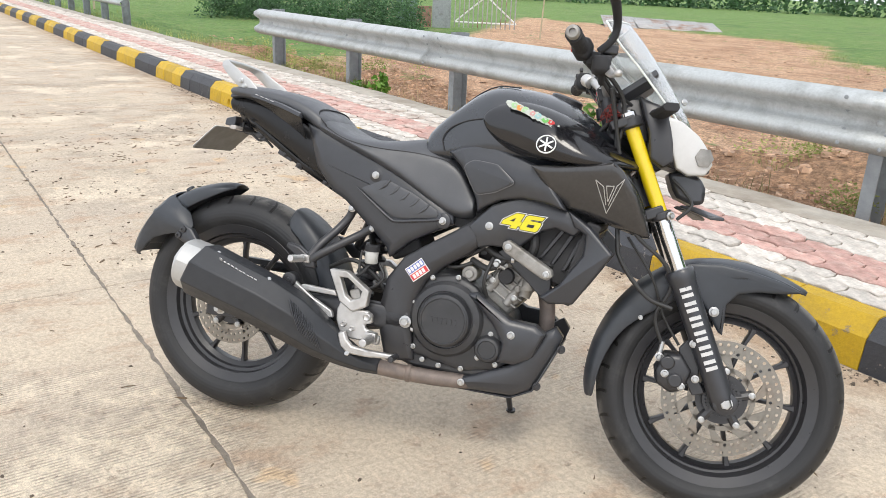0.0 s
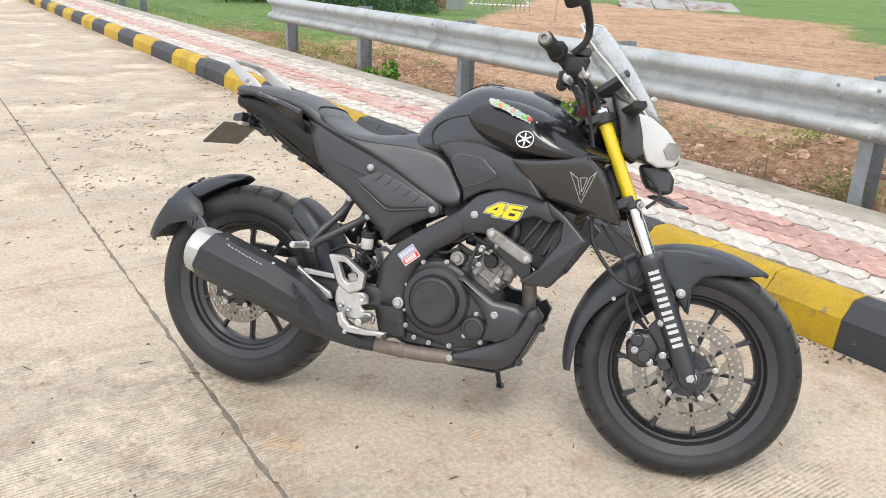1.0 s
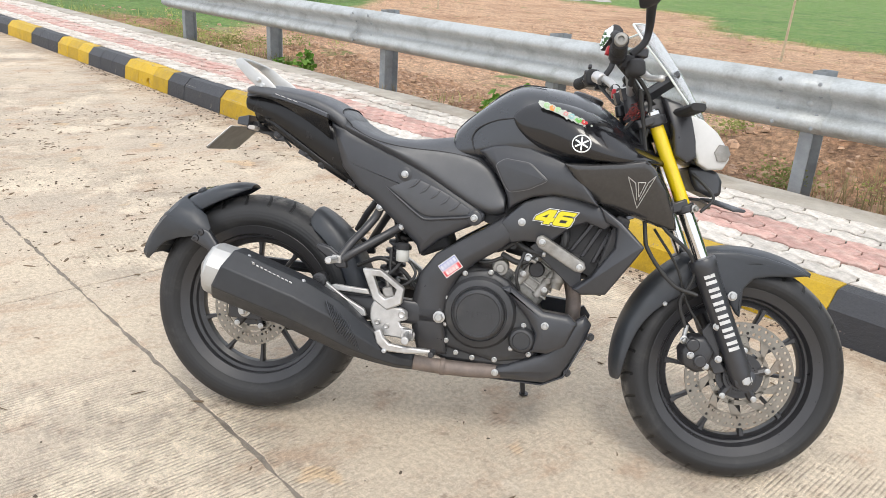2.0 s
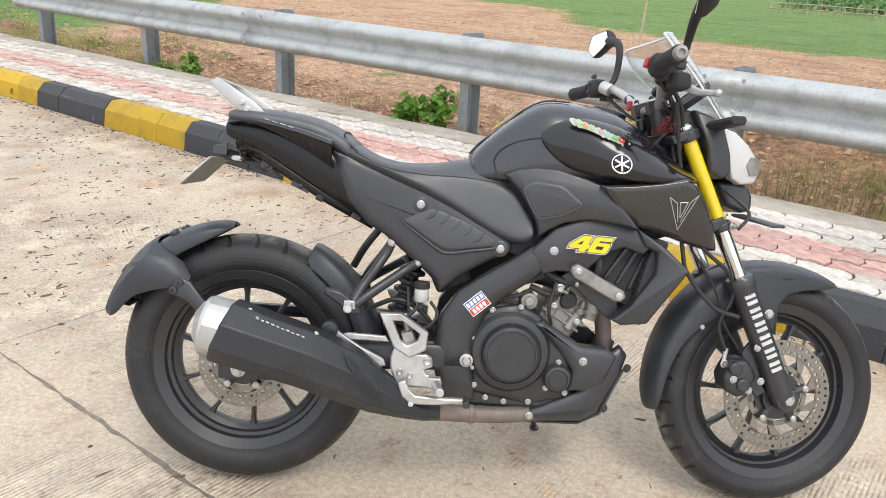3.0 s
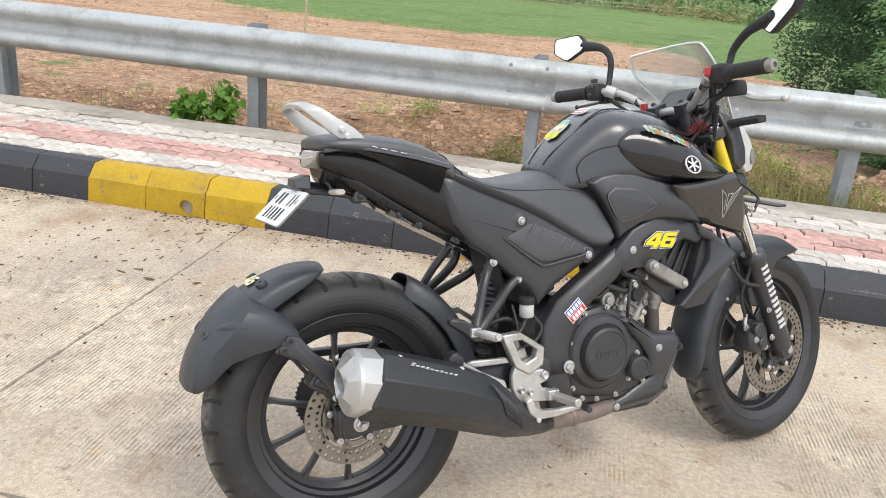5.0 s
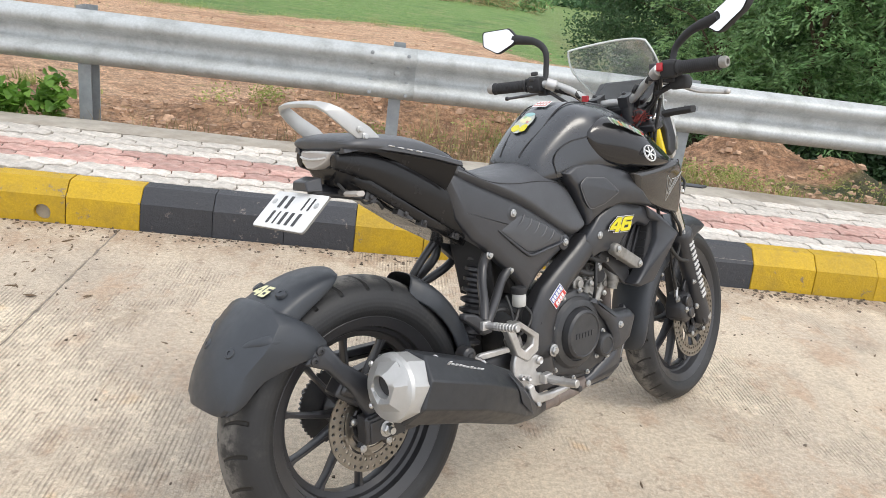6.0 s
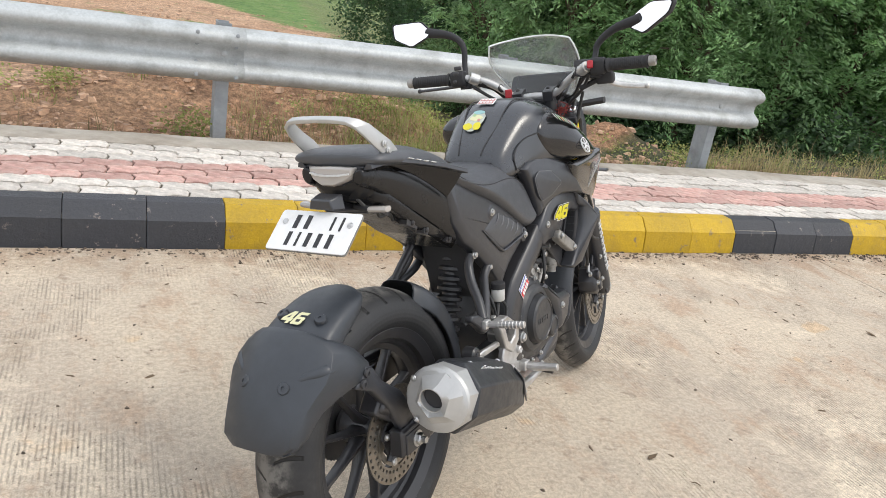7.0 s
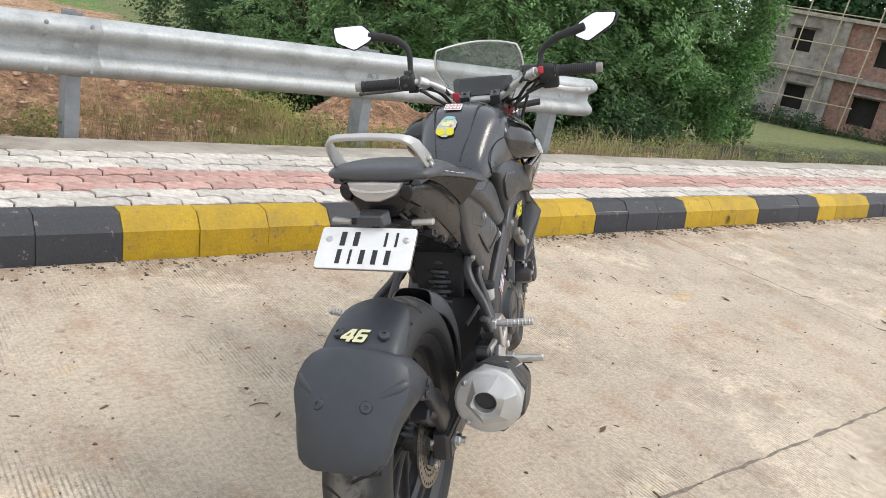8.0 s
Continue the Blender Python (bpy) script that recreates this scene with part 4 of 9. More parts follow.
def build_low_weeds():
    """Low leafy weeds in the soil behind the path."""
    r = random.Random(17)
    spots = []
    for u0, v0, k, s in ((1.35, 3.9, 34, 0.40), (-7.4, 4.2, 40, 0.6), (-9.4, 4.3, 50, 0.8), (0.3, 4.6, 14, 0.2), (-0.9, 4.4, 10, 0.15), (2.6, 3.9, 24, 0.4), (4.6, 4.2, 24, 0.8), (6.5, 4.4, 20, 1.0), (-0.1, 3.6, 8, 0.1), (5.2, 8.4, 50, 1.0), (7.0, 7.0, 30, 1.6), (11.0, 6.5, 60, 1.5)):
        for _ in range(k):
            u, v = u0 + r.gauss(0, s), max(V_BACK + 0.05, v0 + r.gauss(0, s * 0.7))
            p = KM @ Vector((u, v, land(u, v) + r.uniform(0.02, 0.13)))
            spots.append(tuple(p))
    ob = new("low_weeds", leaf_cloud("low_weeds", spots, 60, 0.026, (0.07, 0.07, 0.035), -0.2, M_GRASS, 18, 0.28))
    tagged(ob, "low leafy green weeds in patches on the soil", "weeds", kind="stuff")


build_low_weeds()

# ---- far things: fields' edge, shed roof, gate, building ----
def build_far_woods():
    rng = random.Random(11)
    spots = []
    for i in range(1100):
        az = rng.uniform(-40, 170)
        x, y = polar(az, rng.uniform(150, 180))
        spots.append((x, y, -2 + rng.random() ** 1.3 * rng.uniform(7, 14)))
    ob = new("far_woods", leaf_cloud("far_woods", spots, 70, 0.8, (2.2, 2.2, 1.4), 0.2, M_LEAF, 12, 0.5))
    tagged(ob, "dark green line of woods beyond the field", "trees", kind="stuff")
    spots = []
    for i in range(420):
        x, y = polar(rng.uniform(-24, -6), rng.uniform(60, 66))
        spots.append((x, y, -2.5 + rng.random() * 13))
    ob = new("background_trees", leaf_cloud("background_trees", spots, 60, 0.5, (1.0, 1.0, 0.8), 0.2, M_LEAF, 14, 0.4))
    tagged(ob, "tall dark green trees behind the unfinished building", "trees", kind="stuff")
    spots = []
    for i in range(260):
        x, y = polar(rng.uniform(106, 121), rng.uniform(40, 46))
        spots.append((x, y, height_at(x, y) + rng.random() * 1.5))
    ob = new("hedge", leaf_cloud("hedge", spots, 90, 0.13, (0.4, 0.4, 0.25), 0.2, M_LEAF, 13, 0.4))
    tagged(ob, "overgrown dark green hedge in front of a yard", "hedge", kind="stuff")


def build_shed_roof():
    x0, y0, z0 = KM @ Vector((-38.2, 46.6, land(-38.2, 46.6) - 0.25))
    roof = new("tin_shed_roof")
    roof.matrix_world = Matrix.Translation((x0, y0, z0)) @ Matrix.Rotation(radians(12), 4, "Z") @ Matrix.Scale(1.2, 4)
    tagged(roof, "low shed roof of rusty corrugated tin sheets lying on the soil", "shed")
    for i in range(7):
        bm = bmesh.new()
        rows = []
        for k in range(25):
            x = -3.4 + i * 1.0 + k * 1.06 / 24
            rows.append([(x, -1.6 + 0.3 * (i % 2), 0.14 + 0.02 * math.sin(k * 1.57) + 0.05 * (i % 3)), (x, 1.7, 0.80 + 0.02 * math.sin(k * 1.57) - 0.03 * i)])
        skin(bm, rows, closed=False, cap=False)
        part("tin_sheet", bm, M_TIN, roof, solid=0.006)
    # Near-black wall block; the shade under the tin sheets is in its colour.
    bm = bmesh.new()
    block(bm, (6.6, 1.6, 0.5), Matrix.Translation((0, 0.8, 0.0)))
    part("shed_wall", bm, M_DARK, roof, smooth=0)


def build_gate():
    x0, y0 = polar(103.5, 46)
    z0 = height_at(x0, y0)
    gate = new("farm_gate")
    gate.matrix_world = Matrix.Translation((x0, y0, z0)) @ Matrix.Rotation(radians(13), 4, "Z")
    tagged(gate, "pale slatted farm gate with diagonal braces", "gate")
    for i in range(14):
        bm = bmesh.new()
        rod(bm, (-0.1 + i * 0.27, 0, 0.1), (-0.1 + i * 0.27, 0, 2.5), 0.035, 6)
        part("bar", bm, M_TIN, gate)
    for a, b in (((-0.1, 0.06, 0.4), (3.5, 0.06, 0.4)), ((-0.1, 0.06, 1.9), (3.5, 0.06, 1.9)), ((-0.1, 0.06, 0.4), (1.7, 0.06, 1.9)), ((1.7, 0.06, 1.9), (3.5, 0.06, 0.4))):
        bm = bmesh.new()
        rod(bm, a, b, 0.05, 6)
        part("brace", bm, M_WHITE, gate)
    fence = new("yard_fence")
    fence.matrix_world = Matrix.Translation((x0, y0, z0)) @ Matrix.Rotation(radians(13), 4, "Z")
    tagged(fence, "patched yard fence of tin, boards and thin poles", "fence")
    for i, (w, h, mt) in enumerate(((1.1, 2.6, M_ZINC_POST), (0.9, 1.2, M_BRICK), (1.2, 1.5, M_BLUE_SHEET), (0.8, 1.1, M_BAMBOO))):
        bm = bmesh.new()
        block(bm, (w, 0.06, h), Matrix.Translation((-0.9 - i * 1.05, 0.3 + 0.1 * i, h / 2)))
        part("panel", bm, mt, fence, smooth=0)
    for i in range(26):
        bm = bmesh.new()
        rod(bm, (-4.9 - i * 0.22, 0.4, -0.2), (-4.9 - i * 0.22 + random.uniform(-0.05, 0.05), 0.4, random.uniform(0.9, 1.3)), 0.03, 6)
        part("pole", bm, M_BAMBOO, fence)
    for az, d, h in ((71.5, 27, 2.6), (97.0, 40, 2.4), (128.0, 30, 1.8)):
        x, y = polar(az, d)
        bm = bmesh.new()
        rod(bm, (0, 0, -0.3), (0.1, 0, h), 0.045, 7, 0.035)
        tagged(part("field_post", bm, M_BAMBOO, m=Matrix.Translation((x, y, height_at(x, y)))), "thin pale wooden post standing in the field", "post", group="posts in the field")


def build_house():
    """Unfinished two-storey brick building with bamboo scaffolding in front of it."""
    D = 48.0
    x0, y0 = polar(-12.6, D)
    z0 = -2.45
    house = new("unfinished_building")
    house.matrix_world = Matrix.Translation((x0, y0, z0)) @ Matrix.Rotation(radians(-90 - 12.0 - 6), 4, "Z")
    tagged(house, "unfinished two-storey brick building, partly rendered in grey cement", "building")

    def wall(name, x_a, x_b, z_a, z_b, holes, material, y=0.0):
        """A wall in x and z with rectangular openings, in strips around them."""
        x_a, x_b, holes = -x_b, -x_a, [(-b, -a, c, d) for a, b, c, d in holes]
        xs = sorted({x_a, x_b, *[h[0] for h in holes], *[h[1] for h in holes]})
        zs = sorted({z_a, z_b, *[h[2] for h in holes], *[h[3] for h in holes]})
        bm = bmesh.new()
        for a, b in zip(xs, xs[1:]):
            for c, d in zip(zs, zs[1:]):
                mx, mz = (a + b) / 2, (c + d) / 2
                if not any(h[0] < mx < h[1] and h[2] < mz < h[3] for h in holes):
                    block(bm, (b - a, 0.25, d - c), Matrix.Translation((mx, y, mz)))
        bmesh.ops.remove_doubles(bm, verts=bm.verts, dist=1e-4)
        return part(name, bm, material, house, smooth=0)

    wall("rendered_wall", 1.0, 5.4, 0.4, 3.1, [(1.85, 2.95, 1.1, 2.4)], M_RENDER)
    wall("rendered_wall", 1.0, 4.6, 3.35, 6.1, [(2.3, 3.3, 4.2, 5.4)], M_RENDER)
    wall("brick_wall", -6.0, 0.6, 0.4, 3.1, [(-1.9, -0.6, 0.9, 2.4), (-5.0, -3.6, 0.9, 2.4)], M_BRICK, 0.1)
    wall("brick_wall", -6.0, 0.6, 3.35, 6.1, [(-2.4, -1.0, 4.1, 5.4), (-5.4, -4.0, 4.1, 5.4)], M_BRICK, 0.1)
    for nm, x, z, w, h, mt, y in (("column", 0.8, 3.0, 0.4, 6.2, M_RENDER, -0.05), ("floor_slab", 0.1, 3.22, 12.6, 0.26, M_RENDER, -0.12), ("roof_slab", -0.6, 6.2, 11.2, 0.2, M_EDGE, -0.15), ("plinth", 0.1, 0.1, 12.6, 0.7, M_BARK, -0.1)):
        bm = bmesh.new()
        block(bm, (w, 0.5, h), Matrix.Translation((-x, y, z)))
        part(nm, bm, mt, house, smooth=0)
    for x, z, w in ((2.4, 2.55, 1.8), (2.8, 5.55, 1.6), (-1.25, 2.55, 1.8), (-1.7, 5.55, 1.9)):
        bm = bmesh.new()
        block(bm, (w, 0.5, 0.09), Matrix.Translation((-x, -0.25, z)))
        part("window_hood", bm, M_RENDER, house, smooth=0)
    # Solid near-black block stands in for the unlit rooms behind the openings.
    bm = bmesh.new()
    block(bm, (12.4, 6.0, 5.9), Matrix.Translation((0.1, 3.6, 3.05)))
    part("unlit_inside", bm, M_DARK, house, smooth=0)
    r = random.Random(93)
    spots = [tuple(house.matrix_world @ Vector((r.uniform(-7.5, 6.5), -1.6 + r.gauss(0, 0.35), 0.1 + 0.9 * r.random() ** 1.6))) for _ in range(150)]
    tagged(new("wall_foot_leaves", leaf_cloud("wall_foot_leaves", spots, 60, 0.13, (0.30, 0.25, 0.14), 0.1, M_LEAF_DARKENED, 94, 0.3)), "band of dark leaves along the foot of the building", "undergrowth", kind="stuff")
    rig = new("bamboo_scaffold")
    rig.matrix_world = house.matrix_world @ Matrix.Translation((0, -1.3, 0))
    tagged(rig, "bamboo scaffolding lashed in front of the unfinished building", "scaffold")
    for x in (6.4, 4.7, 2.9, 1.2, -0.6):
        bm = bmesh.new()
        rod(bm, (-x - 0.2, 0, -0.3), (-x + 0.2, 0.2, 8.2), 0.036, 6)
        part("upright", bm, M_BAMBOO, rig)
    for z in (1.7, 3.3, 4.7, 6.3):
        bm = bmesh.new()
        rod(bm, (-7.0, -0.08, z), (0.8, -0.08, z + 0.1), 0.032, 6)
        part("ledger", bm, M_BAMBOO, rig)


def build_wattle_fence():
    """Thin crooked sticks and two rails across the far end of the field, and a heap of cut brush at its end."""
    r = random.Random(51)
    fence = new("wattle_fence")
    fence.matrix_world = KM @ Matrix.Translation((-18.0, 68.0, land(-18.0, 68.0)))
    tagged(fence, "pale wattle fence of thin crooked sticks across the field", "fence")
    bm = bmesh.new()
    rod(bm, (0, 0, -0.1), (0.05, 0, 1.0), 0.035, 5, 0.02)
    bmesh.ops.recalc_face_normals(bm, faces=bm.faces)
    me = bpy.data.meshes.new("stick")
    bm.to_mesh(me)
    bm.free()
    finish(me, M_BAMBOO, 40)
    for i in range(130):
        t = i / 129
        ob = new("stick", me)
        ob.parent = fence
        ob.location = (26.0 * t, 9.0 * t + r.gauss(0, 0.1), -0.1)
        ob.rotation_euler = (r.gauss(0, 0.12), r.gauss(0, 0.2), 0)
        ob.scale = (1, 1, r.uniform(0.7, 1.3) * (1.0 + 0.8 * smooth01(t, 0.75, 1.0)))
    for z in (0.35, 0.75):
        bm = bmesh.new()
        tube(bm, [(26.0 * k / 8, 9.0 * k / 8 - 0.06, z + r.gauss(0, 0.05)) for k in range(9)], 0.04, 5, 3)
        part("rail", bm, M_BAMBOO, fence)
    spots = [tuple(KM @ Vector((r.uniform(2, 14), 74 + r.gauss(0, 1.2), land(4, 74) + abs(r.gauss(0, 0.8))))) for _ in range(60)]
    tagged(new("brush_heap", leaf_cloud("brush_heap", spots, 14, 1.0, (0.5, 0.5, 0.3), -0.1, M_DRY, 52, 0.03)), "heap of cut dry branches at the field's end", "brush", kind="stuff")
    spots = [tuple(KM @ Vector((r.uniform(-20, 16), 82 + r.gauss(0, 1.5), land(0, 80) + abs(r.gauss(0, 0.9))))) for _ in range(240)]
    tagged(new("field_bushes", leaf_cloud("field_bushes", spots, 30, 0.5, (0.6, 0.6, 0.4), 0.0, M_LEAF_LIGHT, 53, 0.35)), "light green bushes behind the fence", "bushes", kind="stuff")


build_far_woods()
build_wattle_fence()
build_shed_roof()
build_gate()
build_house()

# ---- the motorcycle: x forward from the rear axle, y to its left, z up in its own upright frame ----
bike = new("motorcycle")
bike.matrix_world = pose(0, -0.0474, 0.0015, -13.2, 0, -0.75)
tagged(bike, "black naked sports motorcycle leaning on its side stand on concrete", "motorcycle")
A0, RAKE = Vector((1.423, 0, 0)), 25.5
AXIS = Vector((-math.sin(radians(RAKE)), 0, math.cos(radians(RAKE))))
STEER = Matrix.Translation(A0) @ Matrix.Rotation(radians(6.5), 4, AXIS) @ Matrix.Translation(-A0)
TO_Y = Matrix.Rotation(radians(-90), 4, "X")
FLIP = Matrix.Diagonal((1, -1, 1, 1))


def pair(name, build, material, label="", m=None, sub_parent=None, **kw):
    """The right part and its mirrored left twin; build(bm) makes the right one."""
    made = []
    for side in (0, 1):
        bm = bmesh.new()
        build(bm)
        if side:
            bm.transform(FLIP)
        made.append(part(name, bm, material, sub_parent or bike, label, m=m, **kw))
    return made


def single(name, build, material, label="", m=None, parent=None, **kw):
    bm = bmesh.new()
    build(bm)
    return part(name, bm, material, parent or bike, label, m=m, **kw)


# -- wheels --
def drilled_ring(bm, r0, r1, y0, y1, count, rows=2, hole=0.0043):
    """A flat ring about y with real round holes."""
    for k in range(count):
        for j in range(rows):
            ra, rb = r0 + (r1 - r0) * j / rows, r0 + (r1 - r0) * (j + 1) / rows
            t0, t1 = 2 * math.pi * (k + 0.5 * j) / count, 2 * math.pi * (k + 1 + 0.5 * j) / count
            tm, rm = (t0 + t1) / 2, (ra + rb) / 2
            outer = [(ra, t0), (ra, tm), (ra, t1), (rm, t1), (rb, t1), (rb, tm), (rb, t0), (rm, t0)]
            o2 = [(r * math.cos(t), r * math.sin(t)) for r, t in outer]
            cx, cz = rm * math.cos(tm), rm * math.sin(tm)
            h2 = []
            for px, pz in o2:
                d = math.hypot(px - cx, pz - cz)
                h2.append((cx + (px - cx) / d * hole, cz + (pz - cz) / d * hole))
            lay = [[ring(bm, [(x, y, z) for x, z in pts]) for pts in (o2, h2)] for y in (y0, y1)]
            for a in range(8):
                b = (a + 1) % 8
                for lo, hi in lay:
                    bm.faces.new((lo[a], lo[b], hi[b], hi[a]))
                bm.faces.new((lay[0][1][a], lay[0][1][b], lay[1][1][b], lay[1][1][a]))
                if (j == rows - 1 and a in (4, 5)) or (j == 0 and a in (0, 1)):
                    bm.faces.new((lay[0][0][a], lay[0][0][b], lay[1][0][b], lay[1][0][a]))
    bmesh.ops.remove_doubles(bm, verts=bm.verts, dist=1e-5)


def build_wheel(name, x, z, R, half, rim_half, spoke_turn, m, label, tread):
    place = m @ Matrix.Translation((x, 0, z))
    bm = bmesh.new()
    q = rim_half
    prof = [(0.2285, -q - 0.001), (0.2320, -q + 0.001), (0.2310, -q + 0.007), (0.2215, -q + 0.009), (0.2185, -q + 0.015), (0.2080, -q + 0.017), (0.2045, -q + 0.024), (0.1935, -q + 0.028), (0.1895, -q + 0.036), (0.1770, -0.012), (0.1750, 0.0)]
    lathe(bm, prof + [(r, -h) for r, h in prof[-2::-1]] + [(0.205, q * 0.8), (0.195, 0), (0.205, -q * 0.8), prof[0]], TO_Y, 96, cap=False)
    lathe(bm, [(0.018, -0.060), (0.038, -0.058), (0.042, -0.045), (0.036, -0.03), (0.036, 0.03), (0.042, 0.045), (0.038, 0.058), (0.018, 0.060)], TO_Y, 32)
    wheel = part(name, bm, M_FRAME, bike, label, m=place, smooth=28)
    for k in range(10):
        bm = bmesh.new()
        t = Matrix.Rotation(2 * math.pi * k / 10 + radians(spoke_turn), 4, "Y")
        rings = []
        for r, w, h, o in ((0.030, 0.010, 0.022, 0), (0.055, 0.0072, 0.017, 0.002), (0.100, 0.0052, 0.0135, 0.003), (0.145, 0.0050, 0.0120, 0.002), (0.166, 0.0060, 0.0115, 0), (0.182, 0.0095, 0.0130, 0)):
            rings.append([t @ Vector((r, sy * h, o + sx * w)) for sx, sy in ((-1, -0.7), (-0.6, -1), (0.6, -1), (1, -0.7), (1, 0.7), (0.6, 1), (-0.6, 1), (-1, 0.7))])
        skin(bm, rings)
        part("spoke", bm, M_FRAME, wheel, smooth=45)
    bm = bmesh.new()
    s = half / 0.07
    prof = [(0.2260, -q + 0.001), (0.2325, -q - 0.002), (0.2400, -half * 0.96), (0.2545, -half)]
    side = R - 0.314
    prof += [(0.2720 + side * 0.7, -half * 0.985), (0.2880 + side, -half * 0.86), (0.2990 + side, -half * 0.66), (0.3075 + side, -half * 0.42), (0.3125 + side, -half * 0.20), (0.314 + side, 0.0)]
    prof += [(r, -h) for r, h in prof[-2::-1]]
    lathe(bm, prof + [(0.206, q * 0.7), (0.206, -q * 0.7), prof[0]], TO_Y, 120, cap=False)
    part("tyre", bm, tread, wheel, "dusty black road tyre with slanted grooves", smooth=60)
    return wheel


TREAD_R, TREAD_F = tyre_rubber(0.07, 12.0, 27, 0.287), tyre_rubber(0.05, 15.0, 28, 0.270)
rear_wheel = build_wheel("rear_wheel", 0, 0.314, 0.314, 0.070, 0.056, 14, Matrix(), "black ten-spoke alloy wheel", TREAD_R)
front_wheel = build_wheel("front_wheel", 1.331, 0.290, 0.296, 0.051, 0.038, 3, STEER, "black ten-spoke alloy wheel", TREAD_F)


def build_disc(wheel, y, R, r_in, r_hub, arms, holes):
    bm = bmesh.new()
    drilled_ring(bm, r_in, R, y - 0.002, y + 0.002, holes)
    disc = part("brake_disc", bm, M_DISC, wheel, "drilled steel brake disc", smooth=20)
    for k in range(arms):
        bm = bmesh.new()
        a = 2 * math.pi * k / arms
        rings = []
        for r, da, w in ((r_hub, 0.0, 0.013), ((r_hub + r_in) / 2, 0.18, 0.0075), (r_in + 0.004, 0.40, 0.015)):
            c = Vector((r * math.cos(a + da), y, r * math.sin(a + da)))
            tan = Vector((-math.sin(a + da), 0, math.cos(a + da)))
            rings.append([c + tan * w + Vector((0, -0.002, 0)), c + tan * w + Vector((0, 0.002, 0)), c - tan * w + Vector((0, 0.002, 0)), c - tan * w + Vector((0, -0.002, 0))])
        skin(bm, rings)
        part("disc_arm", bm, M_DISC, wheel, smooth=20)
    bm = bmesh.new()
    lathe(bm, [(r_hub + 0.012, -0.002), (r_hub + 0.024, -0.002), (r_hub + 0.024, 0.002), (r_hub + 0.012, 0.002), (r_hub + 0.012, -0.002)], Matrix.Translation((0, y, 0)) @ TO_Y, 48, cap=False)
    part("disc_inner_ring", bm, M_DISC, wheel, smooth=30)
    bm = bmesh.new()
    lathe(bm, [(0.022, -0.004), (r_hub + 0.006, -0.004), (r_hub + 0.006, 0.004), (0.022, 0.004)], Matrix.Translation((0, y, 0)) @ TO_Y, 40)
    for k in range(5):
        a = 2 * math.pi * k / 5 + 0.3
        rod(bm, (0.03 * math.cos(a), y - 0.006, 0.03 * math.sin(a)), ((r_hub + 0.016) * math.cos(a), y - 0.006, (r_hub + 0.016) * math.sin(a)), 0.011, 8)
    part("disc_carrier", bm, M_FRAME, wheel, smooth=35)
    for k in range(5):
        a = 2 * math.pi * k / 5 + 0.3
        bm = bmesh.new()
        hexbolt(bm, ((r_hub + 0.014) * math.cos(a), y - 0.016, (r_hub + 0.014) * math.sin(a)), (0, -1, 0), 0.006, 0.004)
        part("disc_bolt", bm, M_BOLT, wheel)


build_disc(front_wheel, -0.066, 0.141, 0.104, 0.055, 10, 44)
build_disc(rear_wheel, -0.078, 0.110, 0.074, 0.045, 6, 36)
bm = bmesh.new()
teeth = []
for k in range(48):
    a = 2 * math.pi * k / 48
    teeth += [(0.090 * math.cos(a), 0.090 * math.sin(a)), (0.085 * math.cos(a + 0.065), 0.085 * math.sin(a + 0.065))]
skin(bm, [[(x, 0.072, z) for x, z in teeth], [(x, 0.078, z) for x, z in teeth]])
part("sprocket", bm, M_ENGINE, rear_wheel, "toothed steel chain sprocket", smooth=20)

# -- frame, swingarm, engine --
FRAME_OUT = [(0.492, 0.250), (0.468, 0.330), (0.464, 0.400), (0.476, 0.470), (0.517, 0.530), (0.570, 0.567), (0.640, 0.612), (0.690, 0.648), (0.742, 0.612), (0.690, 0.562), (0.628, 0.520), (0.585, 0.478), (0.562, 0.420), (0.556, 0.350), (0.570, 0.262)]
pair("main_frame", lambda bm: slab(bm, FRAME_OUT, -0.085, -0.118, -0.014, 0.016), M_FRAME, "black pressed frame spar", bevel=0.003, smooth=40)
pair("pivot_bolt", lambda bm: hexbolt(bm, (0.543, -0.134, 0.364), (0, -1, 0), 0.012, 0.010), M_BOLT)
SWING = [(-0.050, 0.288), (-0.050, 0.348), (0.060, 0.362), (0.200, 0.388), (0.400, 0.400), (0.545, 0.395), (0.560, 0.365), (0.540, 0.335), (0.380, 0.332), (0.200, 0.318), (0.090, 0.290)]
pair("swingarm", lambda bm: slab(bm, SWING, -0.094, -0.126, -0.006, 0.010), M_FRAME, "black box-section swingarm", bevel=0.003)
pair("axle_plate", lambda bm: slab(bm, [(-0.042, 0.292), (-0.042, 0.338), (0.05, 0.345), (0.05, 0.292)], -0.128, -0.134), M_FRAME, bevel=0.002)
pair("axle_nut", lambda bm: (hexbolt(bm, (0, -0.134, 0.315), (0, -1, 0), 0.0135, 0.012), rod(bm, (0, -0.140, 0.315), (0, -0.156, 0.315), 0.0075, 12)), M_BOLT)
single("axle_spacer", lambda bm: rod(bm, (0, -0.128, 0.314), (0, 0.128, 0.314), 0.012, 12), M_FRAME)
single("chain", lambda bm: (tube(bm, [(0.0, 0.075, 0.412), (0.25, 0.075, 0.405), (0.53, 0.075, 0.39)], 0.008, 6, 4), tube(bm, [(0.0, 0.075, 0.216), (0.25, 0.075, 0.26), (0.53, 0.075, 0.32)], 0.008, 6, 4)), M_ENGINE, "dusty drive chain")
